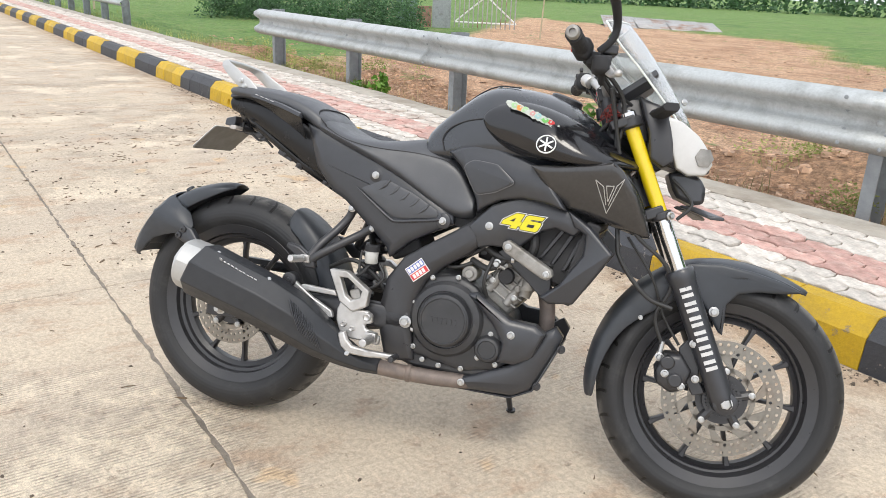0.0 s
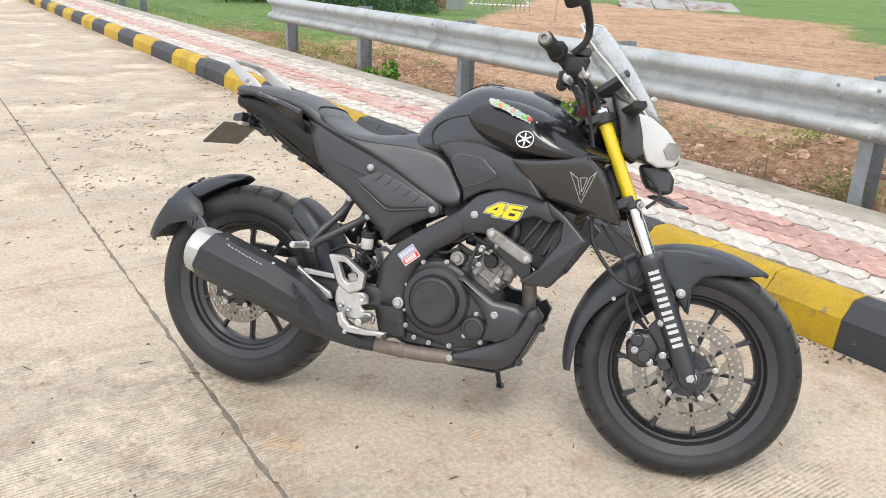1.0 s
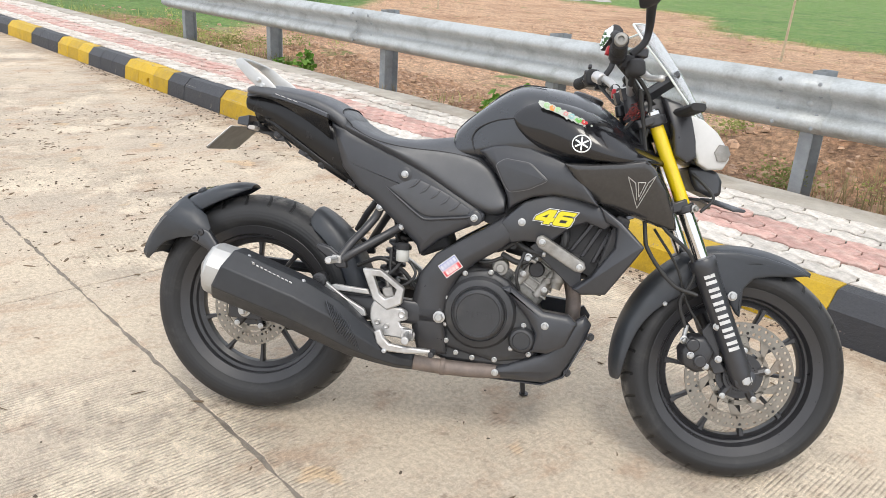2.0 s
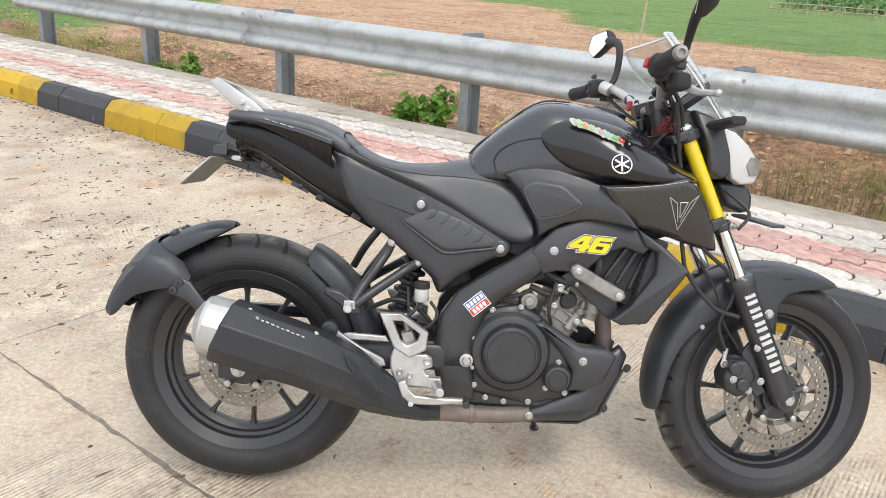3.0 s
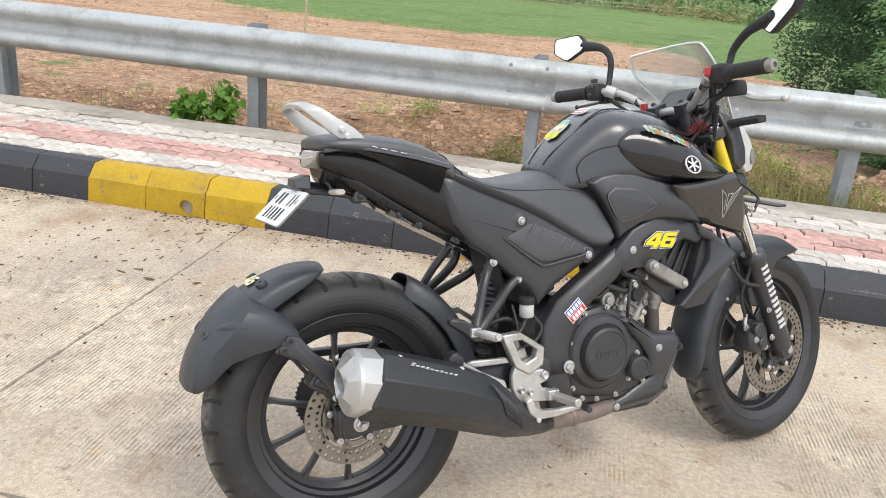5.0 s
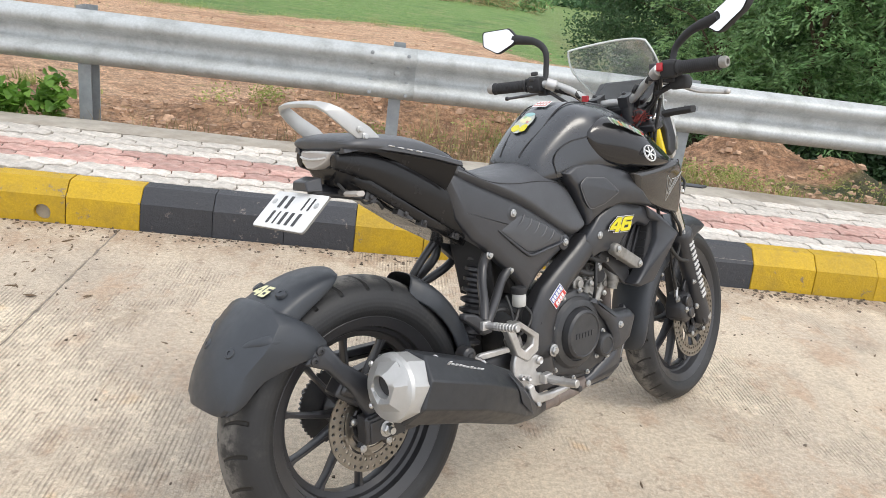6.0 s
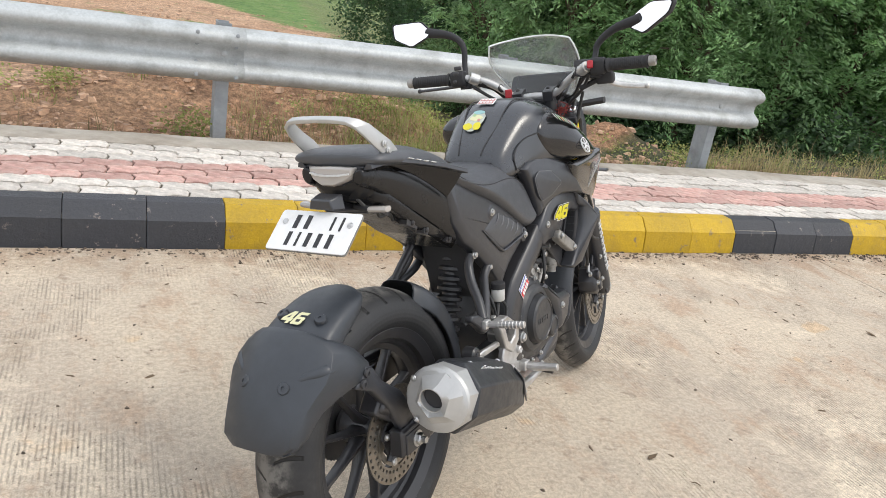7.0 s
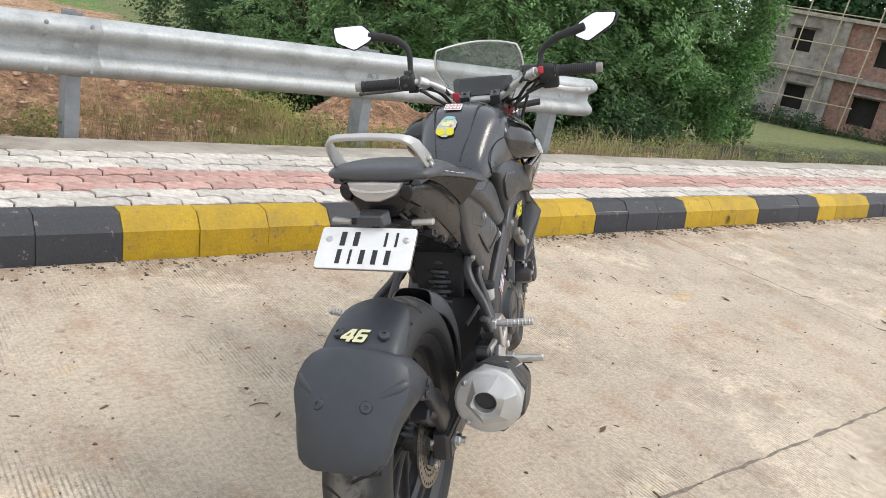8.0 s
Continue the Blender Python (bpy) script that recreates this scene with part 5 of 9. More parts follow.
single("chain_guard", lambda bm: slab(bm, [(-0.06, 0.435), (0.30, 0.430), (0.42, 0.415), (0.42, 0.400), (0.10, 0.415), (-0.06, 0.418)], 0.066, 0.092), M_PLASTIC, bevel=0.003)
single("rear_caliper", lambda bm: (block(bm, (0.075, 0.045, 0.05), pose(-0.062, -0.082, 0.405, 0, 35, 0)), rod(bm, (-0.04, -0.10, 0.39), (-0.09, -0.10, 0.42), 0.014)), M_FRAME, "black rear brake caliper", bevel=0.006)

CASE = [(0.500, 0.262), (0.497, 0.400), (0.530, 0.475), (0.600, 0.505), (0.680, 0.500), (0.735, 0.462), (0.800, 0.400), (0.825, 0.330), (0.800, 0.262), (0.740, 0.240), (0.560, 0.240)]
single("crankcase", lambda bm: slab(bm, CASE, 0.105, -0.105), M_ENGINE, "black engine casing", bevel=0.012)


def clutch_cover(bm):
    f = frame_to((0.648, -0.100, 0.386), (0, -1, 0))
    lathe(bm, [(0.100, 0.0), (0.098, 0.020), (0.090, 0.030), (0.078, 0.034), (0.0745, 0.0345), (0.073, 0.031), (0.0705, 0.031), (0.0690, 0.036), (0.0665, 0.049), (0.061, 0.054), (0.058, 0.0545), (0.056, 0.052), (0.020, 0.052), (0.002, 0.052)], f, 64)


single("clutch_cover", clutch_cover, M_ENGINE, "round black clutch cover", smooth=30)
single("clutch_badge", lambda bm: [block(bm, (0.0085, 0.0016, 0.014), pose(0.617 + i * 0.0125, -0.1525, 0.386)) for i in range(6)], M_ENGINE)


def case_cover(bm):
    slab(bm, [(0.560, 0.280), (0.552, 0.430), (0.590, 0.490), (0.660, 0.502), (0.715, 0.480), (0.760, 0.430), (0.800, 0.385), (0.812, 0.320), (0.780, 0.272), (0.700, 0.255)], -0.090, -0.108, -0.010, 0.014)


single("engine_cover", case_cover, M_ENGINE, "black engine side cover with bolts", bevel=0.004)
single("oil_cap", lambda bm: (lathe(bm, [(0.036, 0.0), (0.034, 0.018), (0.030, 0.024), (0.024, 0.026), (0.022, 0.023), (0.002, 0.023)], frame_to((0.766, -0.112, 0.328), (0, -1, 0)), 32)), M_ENGINE, "small round black engine cap")
for x, z in ((0.566, 0.300), (0.556, 0.418), (0.600, 0.487), (0.668, 0.497), (0.740, 0.300), (0.788, 0.290), (0.768, 0.366), (0.560, 0.345), (0.700, 0.264), (0.640, 0.262), (0.595, 0.270)):
    single("engine_bolt", lambda bm: hexbolt(bm, (x, -0.119, z), (0, -1, 0), 0.0052, 0.006), M_BOLT)
TRI = [(0.700, 0.462), (0.722, 0.468), (0.815, 0.412), (0.880, 0.408), (0.905, 0.388), (0.880, 0.325), (0.835, 0.300), (0.792, 0.300), (0.800, 0.350), (0.770, 0.395)]
pair("engine_guard", lambda bm: slab(bm, TRI, -0.098, -0.126, -0.012, 0.012), M_PLASTIC, "matte black triangular engine guard", bevel=0.003)
pair("guard_bolt", lambda bm: hexbolt(bm, (0.823, -0.139, 0.376), (0, -1, 0), 0.0075, 0.007), M_BOLT)
single("starter_motor", lambda bm: (rod(bm, (0.690, -0.045, 0.508), (0.690, -0.098, 0.508), 0.021, 20), rod(bm, (0.690, -0.098, 0.508), (0.690, -0.106, 0.508), 0.012, 16)), M_DULL, "small silver cylinder behind the engine", bevel=0.003)

CYL = pose(0.765, 0, 0.455, 0, 32, 0)
single("cylinder", lambda bm: block(bm, (0.100, 0.150, 0.135), CYL @ Matrix.Translation((0, 0, 0.045))), M_DULL, "dusty alloy cylinder", bevel=0.010)
for i in range(4):
    single("casting_rib", lambda bm: block(bm, (0.108, 0.166, 0.006), CYL @ Matrix.Translation((0, 0, 0.010 + i * 0.024))), M_DULL, bevel=0.002)
for x in (-0.030, 0.028):
    single("casting_boss", lambda bm: (rod(bm, CYL @ Vector((x, -0.076, 0.0)), CYL @ Vector((x, -0.076, 0.100)), 0.012, 12), rod(bm, CYL @ Vector((x, -0.070, 0.055)), CYL @ Vector((x, -0.092, 0.055)), 0.009, 12)), M_DULL, bevel=0.002)
single("water_elbow", lambda bm: (tube(bm, [(0.835, -0.060, 0.530), (0.845, -0.092, 0.505), (0.838, -0.098, 0.470)], [0.016, 0.017, 0.014], 12, 5), lathe(bm, [(0.019, -0.005), (0.019, 0.005)], frame_to((0.842, -0.096, 0.490), (0.1, -0.2, -1)), 16)), M_DULL, "dull cast water elbow", smooth=50)
single("cylinder_head", lambda bm: block(bm, (0.115, 0.170, 0.060), CYL @ Matrix.Translation((0, 0, 0.135))), M_ENGINE, "black cylinder head", bevel=0.012)
for y, z in ((-0.092, 0.03), (-0.092, 0.08), (-0.088, 0.13)):
    for x in (-0.035, 0.035):
        single("head_bolt", lambda bm: hexbolt(bm, CYL @ Vector((x, y, z)), (0, -1, 0), 0.006, 0.005), M_BOLT)
single("throttle_body", lambda bm: (rod(bm, (0.700, -0.03, 0.575), (0.770, -0.03, 0.560), 0.030, 18), rod(bm, (0.715, -0.075, 0.570), (0.715, 0.05, 0.570), 0.014, 12)), M_ENGINE, bevel=0.003)
for pts, r in (([(0.700, -0.085, 0.600), (0.760, -0.100, 0.565), (0.830, -0.100, 0.560), (0.900, -0.09, 0.560)], 0.0095), ([(0.690, -0.09, 0.545), (0.740, -0.105, 0.530), (0.780, -0.10, 0.560), (0.790, -0.09, 0.620)], 0.008),
               ([(0.620, -0.08, 0.545), (0.690, -0.10, 0.560), (0.740, -0.095, 0.600)], 0.006), ([(0.745, -0.105, 0.455), (0.735, -0.12, 0.500), (0.750, -0.11, 0.560)], 0.0045),
               ([(0.600, -0.09, 0.530), (0.650, -0.10, 0.520), (0.700, -0.09, 0.540)], 0.005), ([(0.830, -0.10, 0.560), (0.850, -0.11, 0.600), (0.840, -0.10, 0.650)], 0.012)):
    single("hose", lambda bm: tube(bm, pts, r, 10, 6), M_HOSE)
for c, ax in (((0.735, -0.100, 0.607), (0, -1, 0)), ((0.712, -0.105, 0.592), (0, -1, 0)), ((0.760, -0.108, 0.545), (0, -1, 0)), ((0.690, -0.102, 0.588), (0, -1, 0))):
    single("fitting", lambda bm: (hexbolt(bm, c, ax, 0.009, 0.009), rod(bm, (c[0], c[1], c[2]), (c[0] + 0.02, c[1] + 0.01, c[2] - 0.01), 0.006)), M_BOLT)
for x in (0.800, 0.845):
    single("hose_clip", lambda bm: lathe(bm, [(0.0125, -0.004), (0.0125, 0.004)], frame_to((x, -0.100, 0.560), (1, 0, 0)), 14), M_BOLT)
single("rubber_mount", lambda bm: lathe(bm, [(0.018, -0.01), (0.022, 0), (0.018, 0.01)], frame_to((0.785, -0.09, 0.515), (0, -1, 0)), 20), M_RUBBER)
single("radiator", lambda bm: block(bm, (0.035, 0.270, 0.210), pose(0.965, 0, 0.575, 0, 14, 0)), M_VOID, "dark radiator", bevel=0.006)
for i in range(9):
    single("radiator_fin", lambda bm: block(bm, (0.040, 0.255, 0.003), pose(0.965, 0, 0.575, 0, 14, 0) @ Matrix.Translation((0, 0, -0.09 + i * 0.022))), M_ENGINE)

# -- belly pan and exhaust --
PAN = [(0.622, 0.212), (0.700, 0.208), (0.835, 0.212), (0.880, 0.232), (0.930, 0.330), (0.945, 0.380), (0.925, 0.405), (0.895, 0.385), (0.868, 0.335), (0.820, 0.292), (0.740, 0.256)]
pair("belly_pan", lambda bm: slab(bm, PAN, -0.090, -0.108, -0.012, 0.014, lambda x, z: 0.22 * max(0.0, 0.26 - z) + 0.28 * max(0, x - 0.82)), M_PLASTIC, "matte black belly pan", bevel=0.002)
single("belly_floor", lambda bm: skin(bm, [[(x, y, z) for y in (-0.09, -0.03, 0.03, 0.09)] for x, z in ((0.64, 0.205), (0.83, 0.204), (0.885, 0.232), (0.935, 0.345))], closed=False, cap=False), M_PLASTIC, solid=0.004)
pair("pan_bolt", lambda bm: hexbolt(bm, (0.705, -0.119, 0.229), (0, -1, 0), 0.007, 0.006), M_BOLT)
single("pan_bolt", lambda bm: hexbolt(bm, (0.945, -0.085, 0.350), (0.4, -1, 0), 0.008, 0.007), M_FRAME)
single("pan_bolt", lambda bm: hexbolt(bm, (0.895, -0.085, 0.245), (0.4, -1, 0), 0.008, 0.007), M_FRAME)
single("exhaust_pipe", lambda bm: tube(bm, [(0.465, -0.135, 0.234), (0.560, -0.118, 0.226), (0.680, -0.100, 0.226), (0.800, -0.060, 0.240), (0.875, -0.035, 0.300), (0.893, -0.03, 0.400), (0.880, -0.03, 0.480), (0.845, -0.03, 0.520)], 0.0205, 16, 6), M_PIPE, "dusty brown exhaust header pipe", smooth=60)
single("pipe_sleeve", lambda bm: lathe(bm, [(0.0215, 0), (0.0235, 0.003), (0.0235, 0.012), (0.0215, 0.015)], frame_to((0.555, -0.1185, 0.2263), (1, 0.15, 0)), 20), M_PIPE)

OCT = [(math.cos(radians(22.5 + 45 * k)) / math.cos(radians(22.5)), math.sin(radians(22.5 + 45 * k)) / math.cos(radians(22.5))) for k in range(8)]


def oct_ring(top, bottom, yc, hw, tilt=0.0):
    t, b = Vector((top[0], 0, top[1])), Vector((bottom[0], 0, bottom[1]))
    c, h = (t + b) / 2, (t - b) / 2
    return [Vector((c.x + h.x * s, yc + hw * k, c.z + h.z * s)) for k, s in OCT]


MUF = [((0.008, 0.4955), (-0.046, 0.371), -0.220, 0.070), ((0.014, 0.4990), (-0.040, 0.366), -0.220, 0.0735), ((0.100, 0.4700), (0.050, 0.340), -0.214, 0.0725), ((0.200, 0.4360), (0.145, 0.312), -0.206, 0.069), ((0.290, 0.3920), (0.245, 0.275), -0.194, 0.062), ((0.345, 0.3450), (0.320, 0.247), -0.180, 0.053), ((0.400, 0.2950), (0.390, 0.228), -0.160, 0.040), ((0.445, 0.2640), (0.445, 0.216), -0.144, 0.028), ((0.487, 0.2540), (0.487, 0.214), -0.134, 0.0225)]
single("silencer", lambda bm: skin(bm, [oct_ring(*r) for r in MUF]), M_SILENCER, "faceted matte black exhaust silencer", bevel=0.003, smooth=25)


def cap_ring(x_top, x_low, z_top, z_low, hw, sides, yc=-0.220):
    """A ring of 24 points: sides 0 gives an oval, otherwise a polygon of that many sides."""
    out = []
    for k in range(24):
        a = 2 * math.pi * k / 24
        r = 1.0
        if sides:
            w = 2 * math.pi / sides
            r = math.cos(w / 2) / math.cos((a + 0.26) % w - w / 2) * (1.0 if sides > 6 else 1.08)
            if sides > 6:
                r /= math.cos(w / 2) * 0.5 + 0.5
        s = r * math.sin(a)
        zc, hz = (z_top + z_low) / 2, (z_top - z_low) / 2
        out.append((x_low + (x_top - x_low) * (s + 1) / 2, yc + hw * r * math.cos(a), zc + hz * s))
    return out


def end_cap(bm):
    rings = [cap_ring(0.0095, -0.0445, 0.4965, 0.3700, 0.0715, 8), cap_ring(-0.036, -0.062, 0.5080, 0.3735, 0.0735, 0), cap_ring(-0.045, -0.066, 0.5060, 0.3755, 0.0715, 0), cap_ring(-0.050, -0.068, 0.5010, 0.3810, 0.0660, 0),
             cap_ring(-0.0515, -0.069, 0.4985, 0.3960, 0.0520, 6, -0.228), cap_ring(-0.068, -0.080, 0.4800, 0.4130, 0.0350, 6, -0.223)]
    rs = [ring(bm, r) for r in rings]
    f = frame_to(Vector((-0.0725, -0.218, 0.4460)), Vector((-1, 0, -0.12)).normalized())
    for r, h in ((0.0270, 0.0010), (0.0245, 0.0005), (0.0240, -0.018), (0.0205, -0.020), (0.0200, -0.060)):
        rs.append(ring(bm, [f @ Vector((r * math.sin(2 * math.pi * (k + 6) / 24 - math.pi / 2), r * -math.cos(2 * math.pi * (k + 6) / 24 - math.pi / 2), h)) for k in range(24)]))
    inner = rs[6:]
    first = [v.co.copy() for v in rs[5]]
    for q in inner:
        start = min(range(24), key=lambda k: (q[k].co - first[0]).length)
        turn = 1 if (q[(start + 1) % 24].co - first[1]).length < (q[start - 1].co - first[1]).length else -1
        q[:] = [q[(start + turn * k) % 24] for k in range(24)]
    for a, b in zip(rs, rs[1:]):
        for i in range(24):
            bm.faces.new((a[i], a[(i + 1) % 24], b[(i + 1) % 24], b[i]))
    bm.faces.new(rs[-1])


single("silencer_tip", end_cap, M_SILVER, "faceted silver silencer end cap", smooth=22)
single("outlet_core", lambda bm: lathe(bm, [(0.0236, 0.0), (0.0215, 0.0005), (0.0208, -0.008), (0.0150, -0.010), (0.0140, -0.03), (0.002, -0.03)], frame_to((-0.0600, -0.218, 0.4475), (-1, 0, -0.12)), 24), M_VOID, "dark outlet of the silencer")
for c, ax in (((-0.050, -0.2860, 0.440), (-0.7, -1, 0)), ((-0.062, -0.172, 0.482), (-1, 0.5, 0.3)), ((-0.072, -0.180, 0.398), (-1, 0.5, -0.4))):
    single("tip_bolt", lambda bm: hexbolt(bm, c, ax, 0.005, 0.004), M_BOLT)
for c in ((0.048, -0.243, 0.484), (0.195, -0.232, 0.435), (0.415, -0.196, 0.270)):
    single("silencer_bolt", lambda bm: hexbolt(bm, c, (0, -0.7, 0.7), 0.0048, 0.004), M_BOLT)
for i in range(11):
    a, b = Vector((0.262 + i * 0.0055, 0, 0.408 - i * 0.0045)), Vector((0.300 + i * 0.0055, 0, 0.318 - i * 0.0045))
    single("heat_fin", lambda bm: tube(bm, [(a.x, -0.2415 + i * 0.0022, a.z - 0.012), ((a.x + b.x) / 2, -0.2545 + i * 0.0022, (a.z + b.z) / 2), (b.x, -0.249 + i * 0.0022, b.z)], 0.0016, 5, 3), M_PLASTIC)
rb = random.Random(3)
for i in range(10):
    t = i / 9
    single("maker_mark", lambda bm: block(bm, (0.0075, 0.0012, rb.choice((0.015, 0.013, 0.018)) if i else 0.026), pose(0.068 + 0.100 * t, -0.2568 + 0.0075 * t, 0.4665 - 0.0385 * t, 45, 18, -3)), M_WHITE)

# -- rear mudguard, its arm and the inner hugger --
def arc_point(cx, cz, r, deg, y):
    return (cx + r * math.cos(radians(deg)), y, cz + r * math.sin(radians(deg)))


def rear_guard(bm):
    rows = []
    for deg, w, r, drop in ((97, 0.036, 0.337, 0.006), (100, 0.058, 0.342, 0.016), (106, 0.072, 0.349, 0.034), (116, 0.079, 0.354, 0.045), (126, 0.083, 0.358, 0.050), (136, 0.084, 0.360, 0.050), (144, 0.080, 0.360, 0.046), (151, 0.075, 0.359, 0.040), (156, 0.068, 0.357, 0.034), (159, 0.060, 0.355, 0.022)):
        pts = [(-w * 0.98, r - drop), (-w, r - drop * 0.5), (-w * 0.93, r - 0.007), (-w * 0.66, r + 0.001), (-w * 0.25, r + 0.005)]
        pts += [(-y, q) for y, q in pts[::-1]]
        rows.append([arc_point(0, 0.314, q, deg, y) for y, q in pts])
    skin(bm, rows, closed=False, cap=False)


single("rear_mudguard", rear_guard, M_FENDER, "matte grey-black rear tyre mudguard", solid=0.005, sub=2, smooth=60)


def guard_plate(bm):
    """The wider lower plate over the tyre guard, with ears that reach forward and down to the arms."""
    rows = []
    for deg, w, r, low, lean in ((126.5, 0.080, 0.3665, 0.325, 2), (128.5, 0.094, 0.3690, 0.285, 8), (132, 0.109, 0.3700, 0.246, 12), (137, 0.118, 0.3700, 0.238, 14), (141.5, 0.118, 0.3690, 0.250, 11), (145.5, 0.108, 0.3680, 0.280, 5), (149, 0.099, 0.3675, 0.306, 1), (153, 0.095, 0.3665, 0.316, 0), (157, 0.091, 0.3645, 0.322, 0), (160, 0.084, 0.3625, 0.330, 0), (162, 0.074, 0.3605, 0.340, 0), (163, 0.060, 0.3590, 0.348, 0)):
        e = max(0.0, w - 0.086)
        pts = [(-w + 0.002, low, 1.0), (-w, (low + r) / 2 - 0.004, 0.55), (-w * 0.955, r - 0.016 - 0.30 * e, 0.15), (-0.078 - 0.2 * e, r - 0.006 - 0.15 * e, 0.0) if w > 0.08 else (-w * 0.88, r - 0.006, 0.0), (-0.050, r + 0.0005, 0.0), (-0.036, r + 0.0035, 0.0), (-0.012, r + 0.0050, 0.0)]
        pts += [(-y, q, k) for y, q, k in pts[::-1]]
        rows.append([arc_point(0, 0.314, q, deg - lean * k, y) for y, q, k in pts])
    skin(bm, rows, closed=False, cap=False)


single("mudguard_plate", guard_plate, M_FENDER, "angular lower plate of the rear mudguard", solid=0.005, bevel=0.002, smooth=32)
pair("mudguard_flute", lambda bm: tube(bm, [arc_point(0, 0.314, 0.3640, 143.5, -0.046), arc_point(0, 0.314, 0.3570, 139.5, -0.076), arc_point(0, 0.314, 0.3400, 135.5, -0.102), arc_point(0, 0.314, 0.3120, 131.0, -0.109)], [0.003, 0.010, 0.015, 0.006], 10, 5, flat=0.9), M_FENDER, "moulded flute of the mudguard ear", smooth=50)
for s in (-1, 1):
    for x, y, z in ((-0.178, 0.047, 0.6185), (-0.290, 0.047, 0.523)):
        nrm = Vector((x, 0, z - 0.314)).normalized() + Vector((0, s * 0.25, 0))
        c = Vector((0, s * y, 0.314)) + Vector((x, 0, z - 0.314)).normalized() * (0.3625 if x > -0.2 else 0.3700)
        single("mudguard_screw", lambda bm: (lathe(bm, [(0.0125, -0.004), (0.0125, 0.001), (0.0105, 0.0042), (0.004, 0.005), (0.0036, 0.003)], frame_to(c, nrm), 18)), M_FENDER, "dark domed screw")
ARM = [(-0.178, 0.492), (-0.150, 0.530), (-0.122, 0.520), (-0.090, 0.478), (-0.030, 0.435), (0.030, 0.360), (0.030, 0.300), (-0.028, 0.300), (-0.040, 0.355), (-0.078, 0.415), (-0.130, 0.470)]
single("mudguard_arm", lambda bm: slab(bm, ARM, -0.100, -0.116, -0.005, 0.008), M_PLASTIC, "matte black mudguard arm", bevel=0.003)
for x, z in ((-0.146, 0.516), (-0.160, 0.498)):
    single("arm_screw", lambda bm: lathe(bm, [(0.010, 0), (0.009, 0.004), (0.004, 0.005), (0.003, 0.002)], frame_to((x, -0.121, z), (0, -1, 0)), 16), M_FRAME)


def hugger(bm):
    rows = []
    for deg, w, r in ((62, 0.045, 0.335), (56, 0.066, 0.338), (46, 0.074, 0.340), (34, 0.076, 0.340), (22, 0.076, 0.338), (10, 0.074, 0.336), (2, 0.072, 0.334)):
        pts = [(-w, r - 0.055), (-w, r - 0.012), (-w * 0.75, r), (-w * 0.25, r + 0.003)]
        pts += [(-y, q) for y, q in pts[::-1]]
        rows.append([arc_point(0.0, 0.314, q, deg, y) for y, q in pts])
    skin(bm, rows, closed=False, cap=False)


single("inner_mudguard", hugger, M_FENDER, "dark plastic inner mudguard behind the tyre", solid=0.004, sub=1, smooth=60)

# -- subframe stays, pegs, brackets --
for pts in ([(0.351, -0.090, 0.638), (0.340, -0.088, 0.610), (0.318, -0.106, 0.575), (0.290, -0.140, 0.535), (0.270, -0.160, 0.500)], [(0.415, -0.100, 0.592), (0.385, -0.106, 0.570), (0.345, -0.128, 0.543), (0.300, -0.152, 0.512), (0.275, -0.162, 0.492)]):
    pair("stay", lambda bm: tube(bm, pts, 0.0115, 12, 6), M_FRAME, smooth=60)
single("cross_stay", lambda bm: tube(bm, [(0.315, 0.06, 0.655), (0.275, 0.075, 0.600), (0.245, 0.09, 0.545)], 0.010, 10, 5), M_FRAME)
pair("stay_bolt", lambda bm: hexbolt(bm, (0.351, -0.100, 0.636), (0, -1, 0), 0.0078, 0.007), M_BOLT)
pair("stay_bolt", lambda bm: hexbolt(bm, (0.415, -0.108, 0.590), (0, -1, 0), 0.0065, 0.006), M_BOLT)
pair("peg_bracket", lambda bm: slab(bm, [(0.205, 0.530), (0.240, 0.522), (0.285, 0.492), (0.290, 0.470), (0.262, 0.468), (0.235, 0.492), (0.200, 0.516)], -0.146, -0.168), M_FRAME, bevel=0.005)
pair("passenger_peg", lambda bm: (slab(bm, [(0.248, 0.484), (0.250, 0.504), (0.274, 0.504), (0.276, 0.484)], -0.150, -0.178), tube(bm, [(0.262, -0.172, 0.494), (0.264, -0.205, 0.497), (0.268, -0.268, 0.503)], [0.0075, 0.0095, 0.0085], 10, 4), [lathe(bm, [(0.0102, -0.0016), (0.0102, 0.0016)], frame_to((0.2642 + k * 0.0003, -0.205 - k * 0.009, 0.497 + k * 0.0008), (0.05, -1, 0.09)), 10) for k in range(7)]), M_ALLOY, "grey alloy passenger footrest", bevel=0.002)
pair("footrest_bracket", lambda bm: (slab_ring(bm, [(0.332, 0.476), (0.382, 0.478), (0.449, 0.434), (0.445, 0.392), (0.408, 0.372), (0.368, 0.396)], [(0.364, 0.460), (0.388, 0.459), (0.428, 0.431), (0.424, 0.413), (0.398, 0.402), (0.384, 0.413)], -0.146, -0.170),
                                     slab(bm, [(0.362, 0.346), (0.362, 0.374), (0.372, 0.400), (0.406, 0.376), (0.416, 0.381), (0.445, 0.381), (0.461, 0.373), (0.463, 0.351), (0.442, 0.344), (0.448, 0.333), (0.468, 0.328), (0.487, 0.317), (0.485, 0.296), (0.436, 0.301), (0.382, 0.301), (0.369, 0.328)], -0.148, -0.164)), M_ALLOY, "cast alloy footrest bracket with an open triangle", bevel=0.004, smooth=40)
